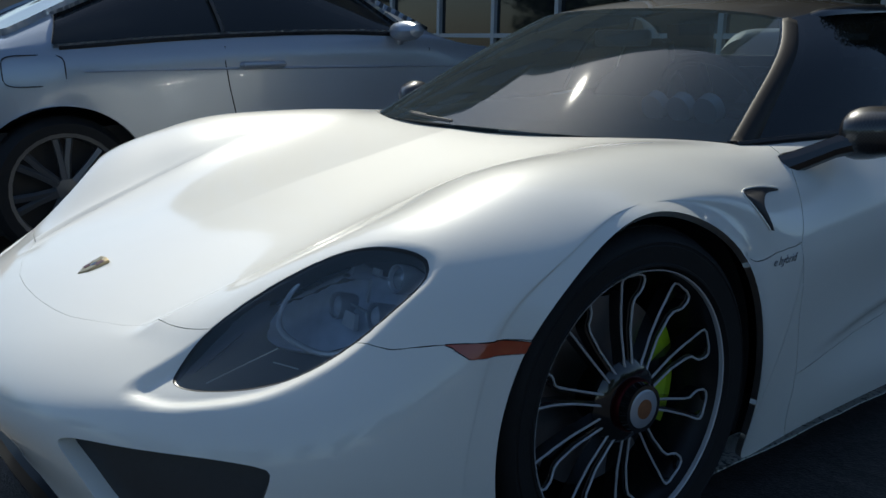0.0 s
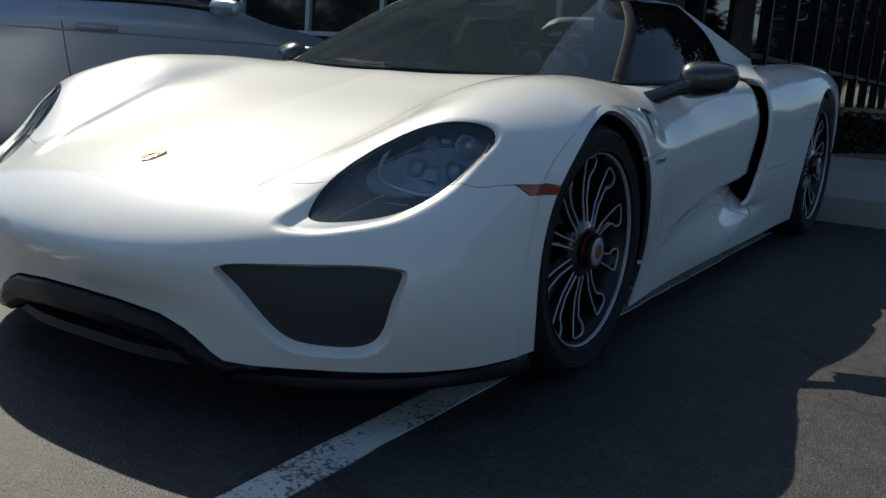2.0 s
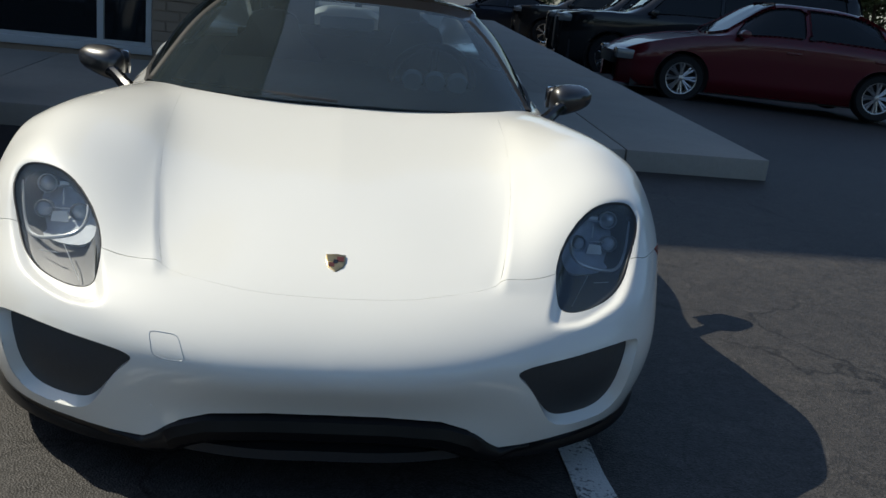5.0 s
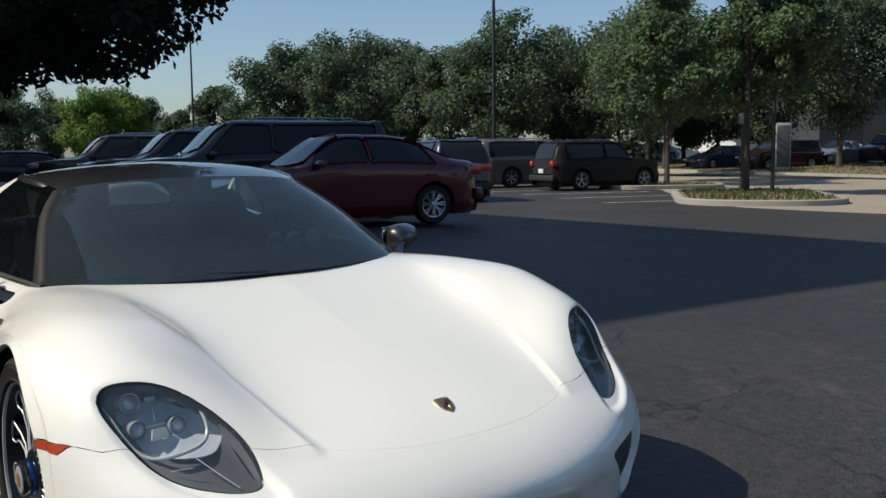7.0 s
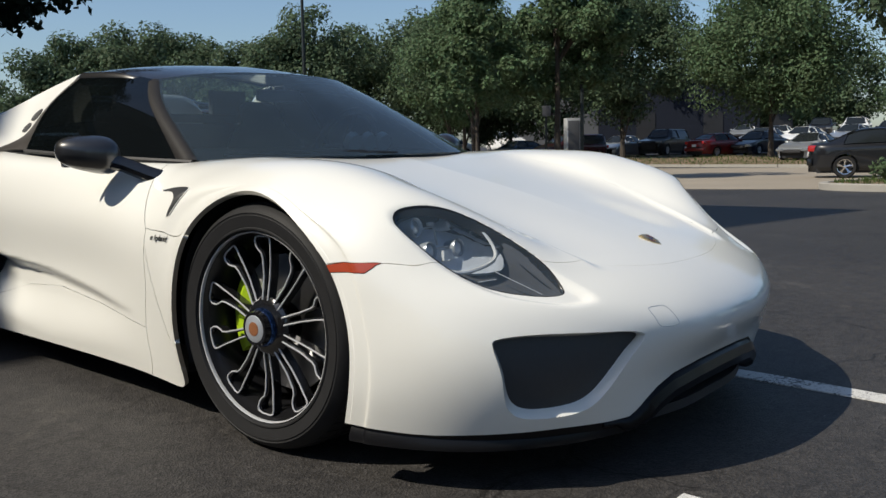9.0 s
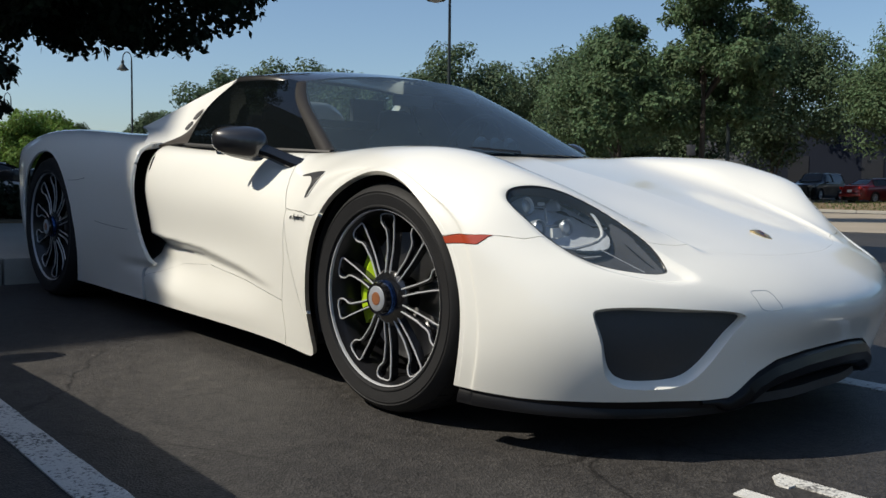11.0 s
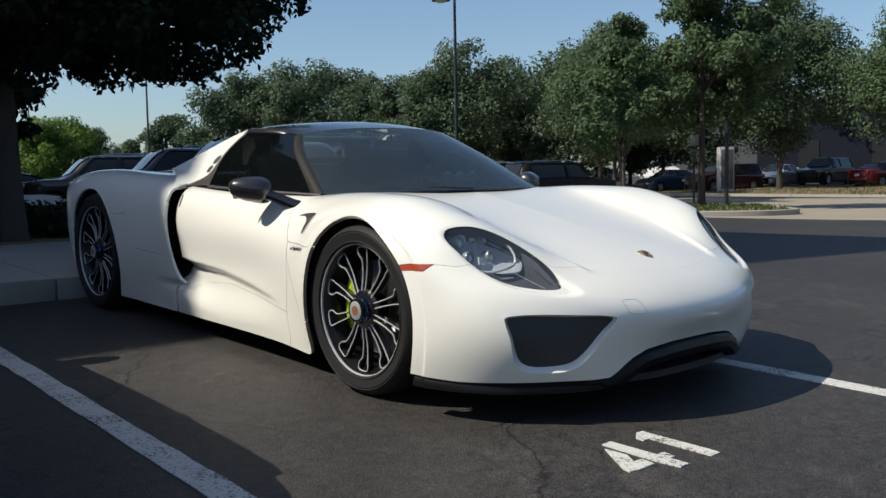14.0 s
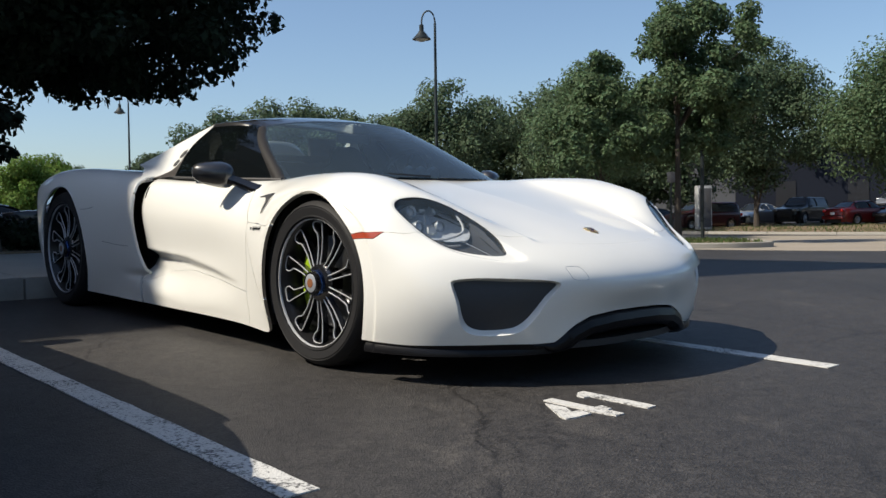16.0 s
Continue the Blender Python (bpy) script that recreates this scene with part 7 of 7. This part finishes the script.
jh = -102
jeep = parked("suv", P_BROWN, "graphite brown boxy off-roader seen from behind", 64, 26, ALLOY, 5, True)
jeep.matrix_basis = park(jeep, 23.35, 20.24, jh)
tahoe = parked("big_suv", P_TAN, "pewter full-size off-roader with dark windows", 60, 24, ALLOY, 6, True)
tahoe.matrix_basis = park(tahoe, 23.63, 24.17, jh)
navy = parked("suv", P_NAVY, "dark navy crossover with chrome wheels", 56, 24, CHROME, 9, True, True)
navy.matrix_basis = park(navy, 14.95, 18.75, -20)
copy_thing(dark_sedan, park(dark_sedan, 26.9, 27.4, jh))
glossy = parked("sedan", P_BLACK, "glossy black sedan standing across the drive", 64, 26, CHROME, 5)
glossy.matrix_basis = park(glossy, 26.2, 4.4, -163.7)
m_red = parked("sedan", P_MAROON, "maroon sedan behind the off-roaders")
m_red.matrix_basis = park(m_red, 17.6, 24.5, jh + 180)


def from_eye(az, dist):
    return -2.46 + dist * math.sin(radians(az)), -1.9 + dist * math.cos(radians(az))


white = parked("sedan", P_WHITE, "white sedan far across the car park")
minivan = parked("van", P_MAROON, "dark maroon minivan far across the car park")
whitevan = parked("van", P_WHITE, "white van far across the car park")
blue = parked("sedan", P_BLUE, "dark blue sedan far across the car park")
far_suv = parked("suv", P_BLACK, "black off-roader far across the car park")
gold = parked("sedan", P_WINE, "wine red sedan seen from behind far off")
bred = parked("sedan", P_BURG, "bright red sedan far across the car park")
spots = [(bred, 50.0, 78, 70), (white, 51.6, 76, 80), (whitevan, 55.2, 82, 150), (blue, 55.9, 60, 75), (minivan, 59.2, 58, 70), (silver_sedan, 62.3, 62, 88), (far_suv, 64.9, 62, 90), (gold, 68.2, 58, -110), (dark_sedan, 70.3, 59, 80), (silver_sedan, 73.2, 51, 84), (blue, 76.3, 55, 82), (far_suv, 79.8, 58, 110),
         (white, 71.5, 72, 100), (silver_sedan, 69.5, 84, 100), (far_suv, 73.8, 78, 100), (whitevan, 75.6, 76, 100), (dark_sedan, 77.4, 74, 100), (bred, 79.0, 80, 100), (blue, 72.4, 92, 100), (silver_sedan, 75.6, 96, 100), (white, 79.6, 92, 100), (white, 72.8, 66, 82), (silver_sedan, 75.4, 67, 82), (far_suv, 78.2, 66, 82), (white, 78.1, 59, 82), (dark_sedan, 82.8, 60, 82), (silver_sedan, 70.6, 68, 82), (far_suv, 83, 70, 100), (silver_sedan, 86, 66, 100), (blue, 89, 64, 100)]
first = set()
for src, az, dist, hd in spots:
    x, y = from_eye(az, dist)
    m = park(src, x, y, hd)
    if src in (silver_sedan, dark_sedan) or src.name in first:
        copy_thing(src, m)
    else:
        src.matrix_basis = m
        first.add(src.name)

# the silver car in the next stall
sil = parked("coupe", P_SILVERBLUE, "silver-blue two-door car parked nose-in in the next stall", 120, 56, ALLOY_SHADED, 7, handles=False, rim=.77)
sil.matrix_basis = TILT @ Matrix.Translation((-3.335, 1.445, .0)) @ Matrix.Rotation(math.pi, 4, "Z")
hull = np.array([tuple(q.co) for q in next(c for c in sil.children if c.name.startswith("body")).data.vertices])
hull = hull[hull[:, 0] > .5]


panes = np.vstack([np.array([tuple(q.co) for q in c.data.vertices]) for c in sil.children if c.name.startswith("side_window")])
panes = panes[panes[:, 0] > .4]


def hull_x(y, z):
    """Half the car's width at that place of its flank."""
    d = (hull[:, 1] - y) ** 2 + (hull[:, 2] - z) ** 2
    k = np.argsort(d)[:5]
    w = 1 / (d[k] + 1e-5)
    return float((hull[k, 0] * w).sum() / w.sum())


for sg in (-1, 1):
    flank = lambda y, z: (sg * (hull_x(y, z) + .0005), y, z)
    part("door_seam", tube_bm(bmesh.new(), [flank(y, z) for y, z in ((.725, .985), (.735, .90), (.72, .78), (.69, .62), (.655, .45), (.63, .33))], .003, 6), MATT_BLACK, sil)
    part("door_seam", tube_bm(bmesh.new(), [flank(y, z) for y, z in ((-.55, .95), (-.58, .70), (-.56, .45), (-.53, .33))], .003, 6), MATT_BLACK, sil)
    part("rocker_seam", tube_bm(bmesh.new(), [flank(y, z) for y, z in ((.63, .33), (.2, .32), (-.2, .32), (-.53, .33))], .003, 6), MATT_BLACK, sil)
    foot = []
    for y in np.linspace(-.40, 1.52, 26):
        near = panes[np.abs(panes[:, 1] - y) < .05]
        foot.append(near[np.argmin(near[:, 2])] + (.002, y - near[np.argmin(near[:, 2]), 1], 0))
    part("window_trim", tube_bm(bmesh.new(), [(sg * x, y, z) for x, y, z in foot], .013, 8), SATIN_BLACK, sil, "black strip along the foot of the windows")
    part("body_crease", tube_bm(bmesh.new(), [flank(y, z) for y, z in ((-1.0, .83), (-.3, .85), (.6, .872), (1.4, .885), (2.0, .89))], .007, 8), P_SILVERBLUE, sil)
    part("trunk_seam", tube_bm(bmesh.new(), [flank(y, z) for y, z in ((1.78, .985), (1.92, .955), (2.0, .93))], .003, 6), MATT_BLACK, sil)
    part("bumper_seam", tube_bm(bmesh.new(), [flank(y, z) for y, z in ((1.94, .585), (2.02, .60), (2.1, .605))], .003, 6), MATT_BLACK, sil)
    # a bar handle over a round cup
    hx, hy, hz = flank(.53, .888)
    cup = lathe_bm(bmesh.new(), [(.001, -.004), (.030, -.004), (.040, .0005), (.042, .002)], 20, Matrix.Translation((hx, hy - .02, hz)) @ Matrix.Rotation(math.pi / 2 * sg, 4, "Y") @ Matrix.Diagonal((.8, 1.3, 1, 1)))
    part("handle_cup", cup, P_SILVERBLUE, sil)
    part("door_handle", tube_bm(bmesh.new(), [(hx + sg * o, hy + d, hz) for d, o in ((.125, .004), (.115, .022), (.04, .030), (-.05, .030), (-.11, .022), (-.125, .004))], [.012, .016, .015, .015, .015, .010], 8), P_SILVERBLUE, sil)
part("fuel_flap", tube_bm(bmesh.new(), [(-hull_x(1.64 + .13 * math.cos(t), .895 + .07 * math.sin(t)) - .0005, 1.64 + .13 * math.copysign(abs(math.cos(t)) ** .4, math.cos(t)), .895 + .07 * math.copysign(abs(math.sin(t)) ** .4, math.sin(t))) for t in [2 * math.pi * k / 28 for k in range(28)]], .003, 6, closed=True), MATT_BLACK, sil, "rounded fuel flap outline")
